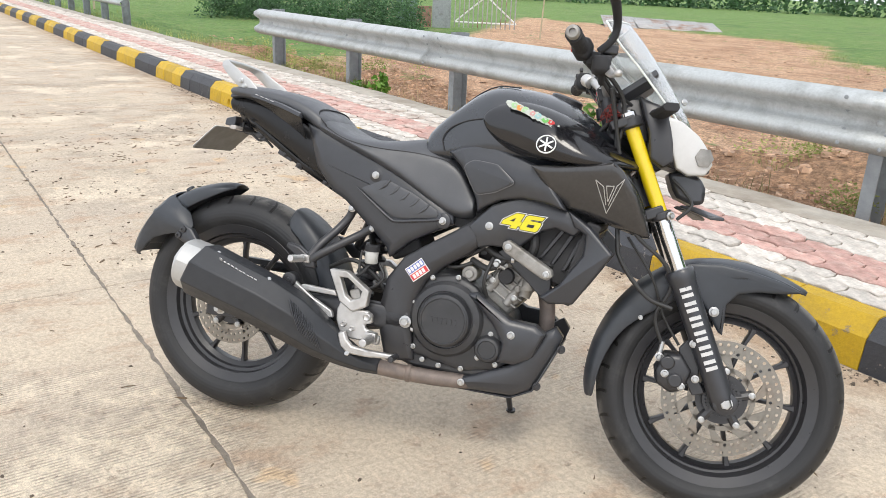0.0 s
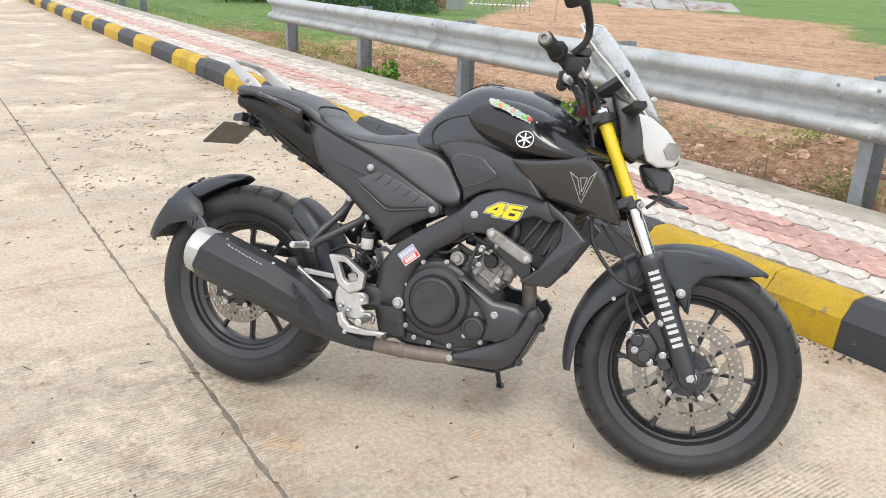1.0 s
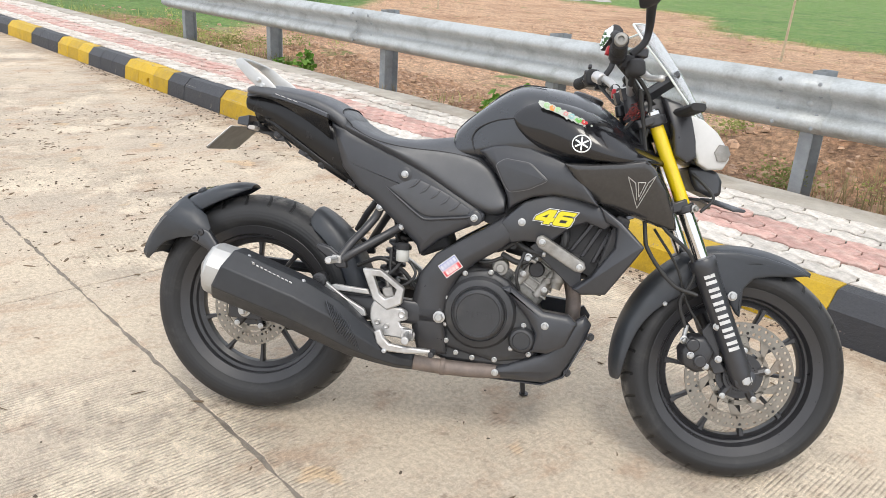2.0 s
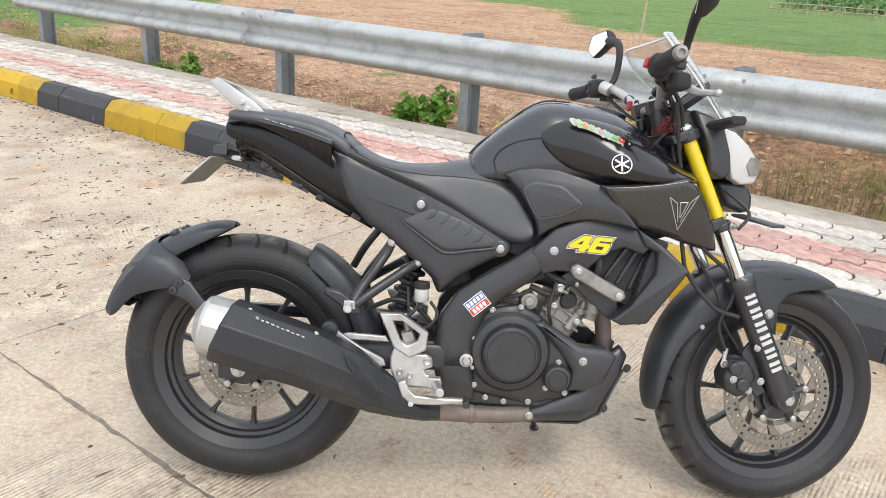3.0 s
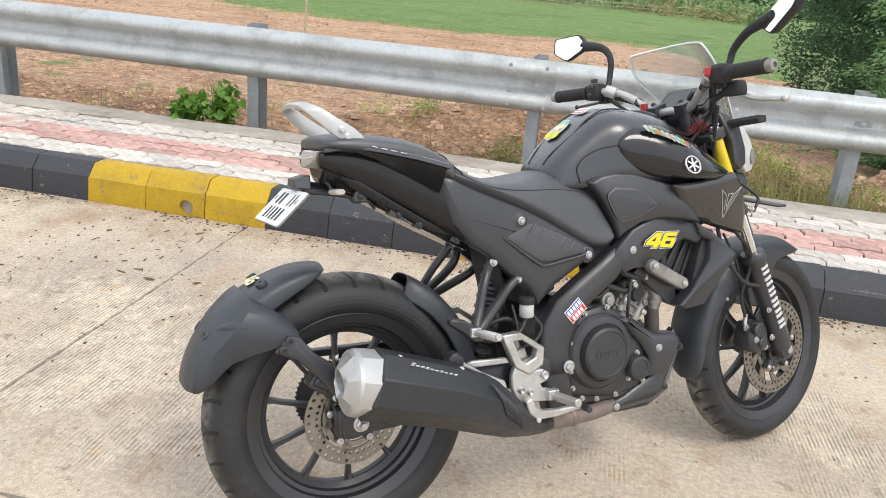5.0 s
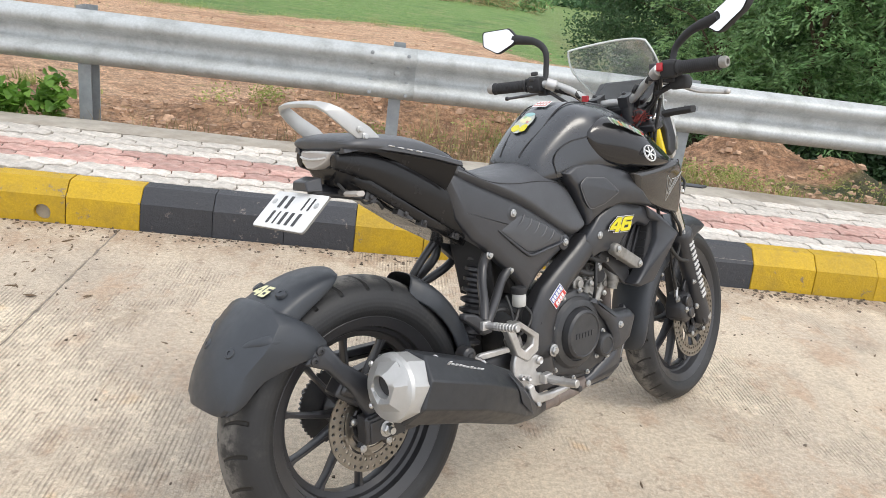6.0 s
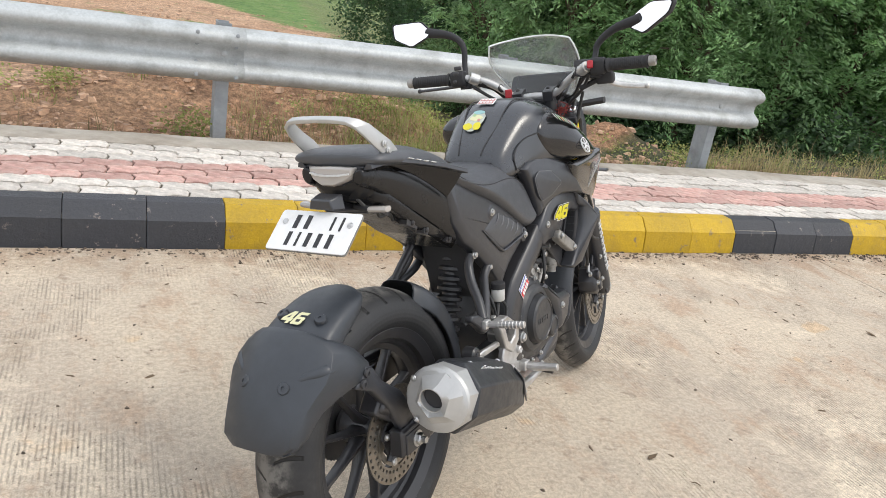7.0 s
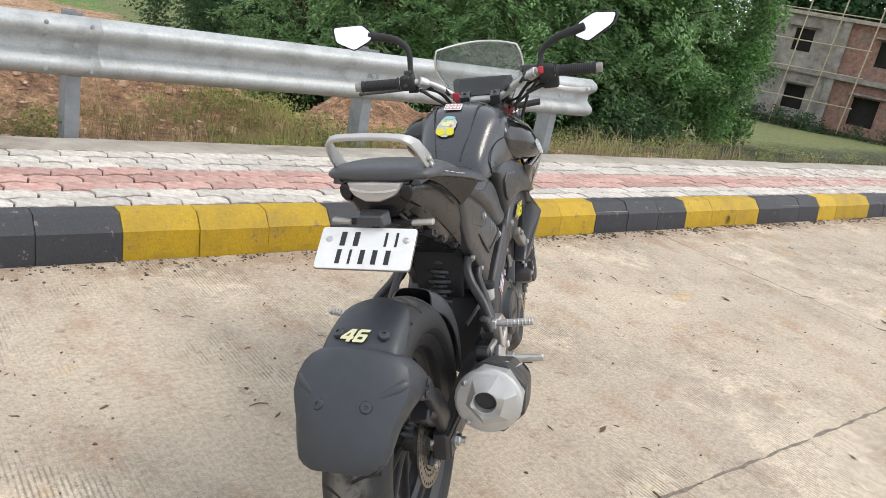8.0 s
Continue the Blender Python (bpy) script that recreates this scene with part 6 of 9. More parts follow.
pair("bracket_arm", lambda bm: (slab(bm, [(0.205, 0.440), (0.222, 0.446), (0.240, 0.425), (0.290, 0.392), (0.345, 0.366), (0.352, 0.348), (0.330, 0.346), (0.270, 0.382), (0.222, 0.412), (0.205, 0.420)], -0.148, -0.162), slab(bm, [(0.248, 0.420), (0.260, 0.424), (0.350, 0.420), (0.358, 0.406), (0.265, 0.408)], -0.148, -0.160)), M_ALLOY, bevel=0.003)
for x, z, r in ((0.450, 0.366, 0.0105), (0.472, 0.314, 0.0115), (0.386, 0.338, 0.0080), (0.410, 0.330, 0.0075)):
    pair("bracket_boss", lambda bm: lathe(bm, [(r, -0.004), (r, 0.010), (r * 0.75, 0.013), (r * 0.3, 0.010)], frame_to((x, -0.160, z), (0, -1, 0)), 18), M_ALLOY)
pair("silencer_hanger", lambda bm: (lathe(bm, [(0.020, -0.02), (0.020, 0.006), (0.016, 0.010), (0.010, 0.011), (0.0095, 0.006)], frame_to((0.217, -0.158, 0.430), (0, -1, 0)), 22), hexbolt(bm, (0.217, -0.166, 0.430), (0, -1, 0), 0.0085, 0.006)), M_FRAME)
pair("rider_peg", lambda bm: (tube(bm, [(0.468, -0.160, 0.318), (0.472, -0.190, 0.316), (0.480, -0.262, 0.320)], [0.009, 0.012, 0.0105], 10, 4), block(bm, (0.03, 0.02, 0.024), pose(0.468, -0.172, 0.318))), M_ALLOY, "ribbed alloy rider footrest", bevel=0.002)
PED = [(0.382, 0.318), (0.392, 0.286), (0.414, 0.268), (0.470, 0.268), (0.545, 0.276), (0.550, 0.286), (0.470, 0.286), (0.425, 0.290), (0.408, 0.305), (0.400, 0.325)]
single("brake_pedal", lambda bm: slab(bm, PED, -0.176, -0.194), M_ALLOY, "silver alloy brake pedal", bevel=0.004)
single("pedal_tip", lambda bm: rod(bm, (0.543, -0.176, 0.281), (0.543, -0.222, 0.281), 0.008, 12), M_FRAME, bevel=0.002)
single("gear_lever", lambda bm: tube(bm, [(0.400, 0.170, 0.320), (0.470, 0.185, 0.275), (0.560, 0.195, 0.280)], 0.008, 8, 5), M_ALLOY)
single("reservoir", lambda bm: lathe(bm, [(0.015, 0), (0.0175, 0.003), (0.0175, 0.030), (0.016, 0.032)], pose(0.428, -0.122, 0.500), 20), M_FLUID, "cloudy brake fluid reservoir", smooth=40)
single("reservoir_cap", lambda bm: lathe(bm, [(0.0185, 0), (0.019, 0.002), (0.019, 0.014), (0.017, 0.016)], pose(0.428, -0.122, 0.532), 20), M_RUBBER, "black screw cap", smooth=30)
for pts, r in (([(0.428, -0.122, 0.500), (0.405, -0.130, 0.470), (0.375, -0.135, 0.455), (0.345, -0.13, 0.470)], 0.0045), ([(0.450, -0.115, 0.500), (0.468, -0.125, 0.470), (0.445, -0.13, 0.440), (0.40, -0.13, 0.425)], 0.004), ([(0.395, -0.11, 0.53), (0.398, -0.125, 0.49), (0.402, -0.13, 0.445)], 0.0035), ([(0.30, -0.09, 0.47), (0.37, -0.11, 0.50), (0.43, -0.10, 0.47), (0.47, -0.09, 0.42)], 0.006)):
    single("brake_hose", lambda bm: tube(bm, pts, r, 8, 6), M_HOSE)
single("master_cylinder", lambda bm: (block(bm, (0.03, 0.035, 0.05), pose(0.405, -0.125, 0.405, 0, -20, 0)), rod(bm, (0.40, -0.125, 0.42), (0.39, -0.125, 0.47), 0.008)), M_ALLOY, "small alloy brake master cylinder", bevel=0.003)
single("battery_box", lambda bm: block(bm, (0.09, 0.14, 0.16), pose(0.475, 0.0, 0.600, 0, -25, 0)), M_VOID, "dark box behind the side covers", bevel=0.01)
single("inner_flap", lambda bm: skin(bm, [[(x, y * w, z) for y in (-1, -0.85, 0.85, 1)] for x, z, w in ((0.372, 0.665, 0.070), (0.384, 0.620, 0.069), (0.396, 0.565, 0.065), (0.404, 0.510, 0.060))], closed=False, cap=False), M_VOID, "black plastic flap below the tail", solid=0.005)
single("shock_absorber", lambda bm: lathe(bm, [(0.018, 0.0)] + [q for i in range(9) for q in ((0.020, 0.012 + i * 0.026), (0.034, 0.018 + i * 0.026), (0.034, 0.026 + i * 0.026), (0.020, 0.032 + i * 0.026))] + [(0.018, 0.248)], frame_to((0.42, 0.0, 0.625), (-0.25, 0, -1)), 18), M_FRAME, "black coil shock absorber")
single("side_stand", lambda bm: (tube(bm, [(0.620, 0.100, 0.270), (0.750, 0.190, 0.190), (0.778, 0.260, 0.067)], [0.012, 0.010, 0.008], 10, 4), lathe(bm, [(0.014, 0), (0.014, 0.005)], frame_to((0.780, 0.262, 0.0615), (0, -0.228, 0.974)), 16)), M_FRAME, "black side stand on the concrete")
pair("inner_tail", lambda bm: slab(bm, [(0.02, 0.895), (0.20, 0.85), (0.40, 0.78), (0.47, 0.60), (0.36, 0.662), (0.18, 0.745), (0.03, 0.825)], 0.0, -0.078), M_VOID, bevel=0.005)

# -- side covers, tail, seats --
SIDE = [(0.200, 0.850), (0.251, 0.838), (0.302, 0.819), (0.364, 0.797), (0.441, 0.767), (0.499, 0.737), (0.559, 0.701), (0.606, 0.673), (0.634, 0.650), (0.634, 0.628), (0.575, 0.598), (0.520, 0.566), (0.470, 0.520), (0.460, 0.545), (0.428, 0.575), (0.394, 0.603), (0.331, 0.655), (0.290, 0.678), (0.240, 0.735)]
pair("side_cover", lambda bm: slab(bm, SIDE, -0.078, -0.104, -0.012, 0.018), M_PLASTIC, "matte black side cover with a ribbed pad", bevel=0.003)
PAD = rounded([(0.371, 0.693), (0.446, 0.725), (0.530, 0.694), (0.596, 0.658), (0.594, 0.640), (0.500, 0.625), (0.470, 0.627), (0.415, 0.662)], 0.012, 2)


def soft_pad(bm):
    """A padded patch that swells in the middle."""
    c = Vector((sum(p[0] for p in PAD) / len(PAD), sum(p[1] for p in PAD) / len(PAD)))
    rings = []
    for k, y in ((1.0, -0.110), (0.985, -0.1162), (0.93, -0.1174), (0.80, -0.1186), (0.60, -0.1196), (0.35, -0.1202), (0.1, -0.1204)):
        rings.append([(c.x + (x - c.x) * k, y, c.y + (z - c.y) * k) for x, z in PAD])
    skin(bm, rings)


pair("side_pad", soft_pad, M_LEATHER, "soft black side pad with pleats", smooth=60)
pair("pad_rim", lambda bm: tube(bm, [(0.366, -0.1175, 0.694), (0.410, -0.1180, 0.662), (0.462, -0.1182, 0.626), (0.486, -0.1182, 0.619), (0.540, -0.1182, 0.627), (0.597, -0.1180, 0.637), (0.604, -0.1175, 0.652)], [0.0015, 0.0038, 0.0042, 0.0042, 0.0040, 0.0038, 0.0012], 8, 5), M_PLASTIC, smooth=60)
for i in range(5):
    x, z = 0.452 + i * 0.028, 0.7185 - i * 0.0125
    pair("pad_pleat", lambda bm: tube(bm, [(x + 0.004, -0.1160, z + 0.003), (x - 0.008, -0.1188, z - 0.012), (x - 0.028, -0.1180, z - 0.026)], [0.0034, 0.0042, 0.0008], 8, 5, flat=0.9), M_LEATHER, smooth=60)
for x, z in ((0.415, 0.731), (0.609, 0.635)):
    pair("cover_bolt", lambda bm: (hexbolt(bm, (x, -0.119, z), (0, -1, 0), 0.0072, 0.006)), M_BOLT)
    pair("bolt_pad", lambda bm: lathe(bm, [(0.021, -0.006), (0.020, 0.002), (0.017, 0.004)], frame_to((x, -0.113, z), (0, -1, 0)), 24), M_PLASTIC)
TAILS = [(-0.056, (0.074, 0.903), (0.080, 0.884), (0.066, 0.862)), (-0.052, (0.075, 0.904), (0.081, 0.882), (0.068, 0.860)), (-0.020, (0.080, 0.907), (0.086, 0.876), (0.074, 0.848)), (0.030, (0.086, 0.904), (0.092, 0.866), (0.080, 0.826)), (0.080, (0.092, 0.894), (0.096, 0.846), (0.085, 0.797)), (0.140, (0.097, 0.876), (0.100, 0.818), (0.090, 0.762)), (0.205, (0.103, 0.853), (0.105, 0.786), (0.094, 0.721)), (0.255, (0.108, 0.814), (0.109, 0.750), (0.094, 0.691)), (0.300, (0.109, 0.762), (0.108, 0.710), (0.092, 0.666)), (0.333, (0.107, 0.717), (0.106, 0.685), (0.090, 0.656)), (0.337, (0.106, 0.713), (0.104, 0.683), (0.088, 0.657))]
pair("tail_panel", lambda bm: skin(bm, [[(x, -y, z) for y, z in pts] + [(x, -0.05, pts[-1][1] + 0.01), (x, -0.05, pts[0][1] - 0.01)] for x, *pts in TAILS]), M_TAIL, "gloss black tail panel", sub=2, smooth=60)
FIN = [(0.000, 0.094, 0.909, 0.090, 0.900), (0.030, 0.103, 0.908, 0.096, 0.893), (0.075, 0.118, 0.901, 0.102, 0.876), (0.105, 0.128, 0.894, 0.106, 0.861), (0.140, 0.140, 0.886, 0.109, 0.843), (0.178, 0.152, 0.874, 0.112, 0.821), (0.205, 0.160, 0.866, 0.114, 0.803)]
pair("tail_fin", lambda bm: skin(bm, [[(x, -y0, z0), (x, -(y0 * 0.6 + y1 * 0.4) + 0.002, z0 * 0.5 + z1 * 0.5), (x, -y1, z1), (x, -y1 + 0.005, z1 + 0.001), (x, -(y0 * 0.6 + y1 * 0.4) + 0.008, z0 * 0.5 + z1 * 0.5), (x, -y0 + 0.006, z0 - 0.002)] for x, y0, z0, y1, z1 in FIN]), M_TAIL, "flared gloss black tail fin", bevel=0.001, smooth=50)
pair("tail_blade", lambda bm: skin(bm, [[(x, y, z), (x, y - 0.010, z - 0.003), (x, y - 0.012, z - 0.012), (x, y + 0.012, z - 0.015)] for x, y, z in ((-0.046, -0.082, 0.910), (0.010, -0.098, 0.918), (0.075, -0.118, 0.906), (0.140, -0.140, 0.891), (0.207, -0.158, 0.871))]), M_PLASTIC, "thin satin blade along the tail", bevel=0.001)
for i in range(4):
    pair("tail_mark", lambda bm: block(bm, (0.013, 0.001, 0.0055), pose(0.052 + i * 0.019, -0.1215 - i * 0.0066, 0.9080 - i * 0.0046, 70, 14, -19)), M_WHITE)
single("tail_floor", lambda bm: skin(bm, [[(x, -w, z + 0.02), (x, -w * 0.8, z), (x, w * 0.8, z), (x, w, z + 0.02)] for x, w, z in ((-0.030, 0.060, 0.850), (0.031, 0.078, 0.816), (0.109, 0.083, 0.768), (0.189, 0.085, 0.720), (0.300, 0.080, 0.664))], closed=False, cap=False), M_TAIL, "dark underside of the tail", solid=0.006)


def seat_from(bm, rows):
    rings = []
    for x, pts, zb in rows:
        half = [(x, -y, z) for y, z in pts[::-1]]
        rings.append([(x, -pts[-1][0] * 0.8, zb)] + half[:-1] + [(x, 0, pts[0][1])] + [(x, y, z) for y, z in pts[1:]] + [(x, pts[-1][0] * 0.8, zb)])
    skin(bm, rings)


PILLION = [(-0.052, 0.926, 0.092, 0.920, 0.914), (-0.036, 0.934, 0.106, 0.923, 0.911), (0.0, 0.939, 0.113, 0.925, 0.907), (0.08, 0.934, 0.113, 0.919, 0.897), (0.145, 0.926, 0.113, 0.909, 0.884), (0.195, 0.908, 0.114, 0.892, 0.862), (0.230, 0.887, 0.114, 0.873, 0.842), (0.268, 0.862, 0.112, 0.849, 0.824)]
single("pillion_seat", lambda bm: seat_from(bm, [(x, [(0, zt), (w * 0.62, zt - 0.001), (w - 0.010, zc + 0.004), (w, zc), (w + 0.004, (zc + zb) / 2), (w + 0.005, zb)], zb - 0.012) for x, zt, w, zc, zb in PILLION]), M_LEATHER, "black vinyl pillion seat", sub=2, smooth=60)
SADDLE = [(0.222, 0.890, 0.104, 0.874, 0.116, 0.842), (0.257, 0.861, 0.113, 0.848, 0.123, 0.831), (0.310, 0.833, 0.120, 0.823, 0.129, 0.811), (0.365, 0.823, 0.123, 0.810, 0.133, 0.791), (0.430, 0.824, 0.119, 0.804, 0.132, 0.765), (0.500, 0.837, 0.110, 0.803, 0.129, 0.731), (0.548, 0.846, 0.104, 0.799, 0.127, 0.702), (0.600, 0.820, 0.100, 0.790, 0.125, 0.673), (0.640, 0.778, 0.103, 0.766, 0.124, 0.658), (0.670, 0.728, 0.107, 0.720, 0.123, 0.659), (0.684, 0.702, 0.110, 0.697, 0.122, 0.668), (0.687, 0.699, 0.110, 0.695, 0.121, 0.669)]
single("rider_seat", lambda bm: seat_from(bm, [(x, [(0, zt), (wc * 0.55, zt), (wc - 0.014, zt * 0.35 + zc * 0.65 + 0.003), (wc, zc), (wc * 0.8 + wb * 0.2 + 0.002, zc - 0.008), ((wc + wb) / 2 + 0.003, (zc + zb) / 2), (wb + 0.001, zb + 0.008), (wb - 0.003, zb)], zb - 0.02) for x, zt, wc, zc, wb, zb in SADDLE]), M_LEATHER, "stepped black vinyl rider seat", sub=2, smooth=60)
single("seat_seam", lambda bm: tube(bm, [(0.262, -0.1165, 0.846), (0.236, -0.108, 0.868), (0.228, -0.090, 0.884), (0.226, -0.045, 0.8905), (0.226, 0.0, 0.8910), (0.226, 0.045, 0.8905), (0.228, 0.090, 0.884), (0.236, 0.108, 0.868), (0.262, 0.1165, 0.846)], 0.0018, 6, 5), M_VOID, "dark seam across the step of the seat")
pair("seat_piping", lambda bm: tube(bm, [(x, -wc - 0.0015, zc - 0.003) for x, zt, wc, zc, wb, zb in SADDLE[1:9]], 0.0013, 6, 5), M_VOID)

# -- tail light, plate, grab rail --
LENS = [(-0.062, 0.901), (-0.060, 0.889), (-0.046, 0.876), (-0.014, 0.864), (0.022, 0.864), (0.054, 0.876), (0.068, 0.889), (0.070, 0.901), (0.004, 0.903)]
single("tail_light", lambda bm: skin(bm, [[(-0.004, y * 0.94, z) for y, z in LENS], [(-0.048 - 0.016 * (1 - (y / 0.072) ** 2), y * 0.88, z) for y, z in LENS], [(-0.054 - 0.016 * (1 - (y / 0.072) ** 2), y * 0.80, 0.882 + (z - 0.882) * 0.8) for y, z in LENS]]), M_AMBER, "pale clear tail light lens", bevel=0.002)
single("light_bar", lambda bm: skin(bm, [[(-0.052 - 0.016 * (1 - (y / 0.072) ** 2) + q, y * 0.86, z + h) for q, h in ((0.006, 0.003), (-0.0035, 0.0015), (-0.0035, -0.0015), (0.006, -0.003))] for y, z in ((-0.054, 0.889), (-0.030, 0.886), (0.004, 0.885), (0.036, 0.886), (0.062, 0.889))]), M_CHEEK, "bright strip across the lens")
single("tail_bezel", lambda bm: skin(bm, [[(x, y * k, 0.884 + (z - 0.884) * k) for y, z in LENS] for x, k in ((0.0, 1.25), (-0.030, 1.22), (-0.042, 1.10))]), M_PLASTIC, bevel=0.002)
single("undertail", lambda bm: skin(bm, [[(x, -w, z1), (x, -w * 0.92, (z0 + z1) / 2), (x, -w * 0.55, z0), (x, w * 0.55, z0), (x, w * 0.92, (z0 + z1) / 2), (x, w, z1)] for x, w, z0, z1 in ((-0.040, 0.060, 0.842, 0.880), (-0.030, 0.070, 0.828, 0.886), (0.020, 0.078, 0.808, 0.880), (0.090, 0.082, 0.770, 0.850), (0.180, 0.082, 0.722, 0.800))]), M_TAIL, "black moulded underside behind the tail light", bevel=0.004)
PL = Matrix.Translation((-0.121, 0.004, 0.783)) @ Matrix(((0, 0.725, -0.688, 0), (-1, 0, 0, 0), (0, 0.688, 0.725, 0), (0, 0, 0, 1)))
plate = single("number_plate", lambda bm: skin(bm, [[(x, y, h) for x, y in rounded([(-k, -q), (k, -q), (k, q), (-k, q)], 0.008)] for k, q, h in ((0.099, 0.047, -0.0012), (0.100, 0.048, 0.0), (0.099, 0.047, 0.0012))]), M_PLATE, "white embossed plate with dark bars", m=PL)
for x, y, w in ((-0.050, 0.020, 0.011), (-0.022, 0.020, 0.011), (0.040, 0.020, 0.005), (0.062, 0.020, 0.005), (-0.052, -0.021, 0.009), (-0.028, -0.021, 0.005), (-0.003, -0.021, 0.010), (0.023, -0.021, 0.010), (0.050, -0.021, 0.010)):
    single("plate_bar", lambda bm: block(bm, (w, 0.032, 0.001), Matrix.Translation((x, y, 0.0018))), M_INK, m=Matrix(), parent=plate)
for x in (-0.080, 0.082):
    single("plate_screw", lambda bm: hexbolt(bm, (x, 0.019, 0.0012), (0, 0, 1), 0.005, 0.003), M_BOLT, parent=plate)
single("plate_frame", lambda bm: skin(bm, [[(x, y, h) for x, y in rounded([(-0.101, -0.049), (0.101, -0.049), (0.101, 0.049), (-0.101, 0.049)], 0.009)] for h in (-0.004, -0.0014)]), M_PLATE_BACK, "bare grey back of the plate", m=PL)
single("plate_holder", lambda bm: (tube(bm, [(0.060, 0, 0.800), (0.000, 0, 0.812), (-0.075, 0, 0.822)], 0.018, 8, 4, flat=0.6), skin(bm, [[(-0.062, y, z) for y, z in ((-0.035, 0.818), (0.035, 0.818), (0.030, 0.850), (-0.030, 0.850))], [(-0.098, y, z) for y, z in ((-0.030, 0.822), (0.030, 0.822), (0.024, 0.842), (-0.024, 0.842))]])), M_PLASTIC, "black plate holder with lamp", bevel=0.003)
pair("rear_indicator", lambda bm: skin(bm, [[(x + 0.012 * k, y, z + 0.006 * q) for k, q in ((-1, 0), (-0.5, 1), (0.7, 1), (1, 0), (0.7, -1), (-0.5, -1))] for x, y, z in ((-0.025, -0.066, 0.814), (-0.022, -0.110, 0.816))]), M_AMBER, "slim rear turn indicator", bevel=0.002)
pair("indicator_stalk", lambda bm: tube(bm, [(-0.010, -0.020, 0.815), (-0.020, -0.045, 0.814), (-0.024, -0.068, 0.814)], 0.007, 8, 4), M_RUBBER)
GRAB = [((0.042, -0.0985, 0.9095), (0.004, 0, 0.004), 0.0028), ((0.026, -0.0985, 0.9190), (0.009, 0, 0.012), 0.0030), ((0.004, -0.0985, 0.9340), (0.0105, 0, 0.0150), 0.0032), ((-0.030, -0.0965, 0.9560), (0.0095, 0, 0.0135), 0.0034), ((-0.056, -0.0925, 0.9755), (0.0090, 0, 0.0115), 0.0036), ((-0.074, -0.0840, 0.9880), (0.0085, 0.002, 0.0080), 0.0040), ((-0.085, -0.0680, 0.9950), (0.0075, 0.003, 0.0045), 0.0045), ((-0.089, -0.0400, 0.9975), (0.0080, 0, 0.0032), 0.0045), ((-0.090, 0.0, 0.9985), (0.0080, 0, 0.0032), 0.0045)]


def grab_band(bm):
    """One cast band: flat arms at the seat that twist into a rounded bar behind it."""
    rows = [(Vector(c), Vector(w), t) for c, w, t in GRAB]
    rows += [(Vector((c.x, -c.y, c.z)), Vector((w.x, -w.y, w.z)), t) for c, w, t in rows[-2::-1]]
    rings = []
    for i, (c, w, t) in enumerate(rows):
        d = rows[min(i + 1, len(rows) - 1)][0] - rows[max(i - 1, 0)][0]
        k = d.cross(w).normalized() * t
        rings.append([c + w * x + k * y for x, y in ((1, -0.6), (1, 0.6), (0.85, 1), (-0.85, 1), (-1, 0.6), (-1, -0.6), (-0.85, -1), (0.85, -1))])
    skin(bm, rings)


single("grab_rail", grab_band, M_SILVER, "silver cast grab rail behind the seat", bevel=0.0012, smooth=40)
for x, z in ((-0.012, 0.9445), (0.000, 0.930)):
    pair("grab_bolt", lambda bm: hexbolt(bm, (x, -0.1035, z), (0, -1, 0), 0.0055, 0.005), M_BOLT)
single("seat_clip", lambda bm: block(bm, (0.030, 0.012, 0.014), pose(-0.01, -0.097, 0.912)), M_ALLOY, bevel=0.003)

for x, y, z, w in ((0.040, -0.050, 0.800, 0.030), (0.125, -0.060, 0.757, 0.046), (0.172, -0.066, 0.732, 0.018), (0.262, -0.072, 0.694, 0.024)):
    single("under_clip", lambda bm: (block(bm, (w, 0.020, 0.018), pose(x, y, z, 0, 24, 0)), hexbolt(bm, (x, y - 0.011, z), (0, -1, -0.2), 0.005, 0.004)), M_FRAME, bevel=0.003)
single("under_cable", lambda bm: tube(bm, [(-0.030, -0.040, 0.835), (-0.015, -0.060, 0.808), (0.010, -0.058, 0.802), (0.030, -0.052, 0.788), (0.055, -0.058, 0.790), (0.075, -0.052, 0.772)], 0.0035, 8, 6), M_HOSE)

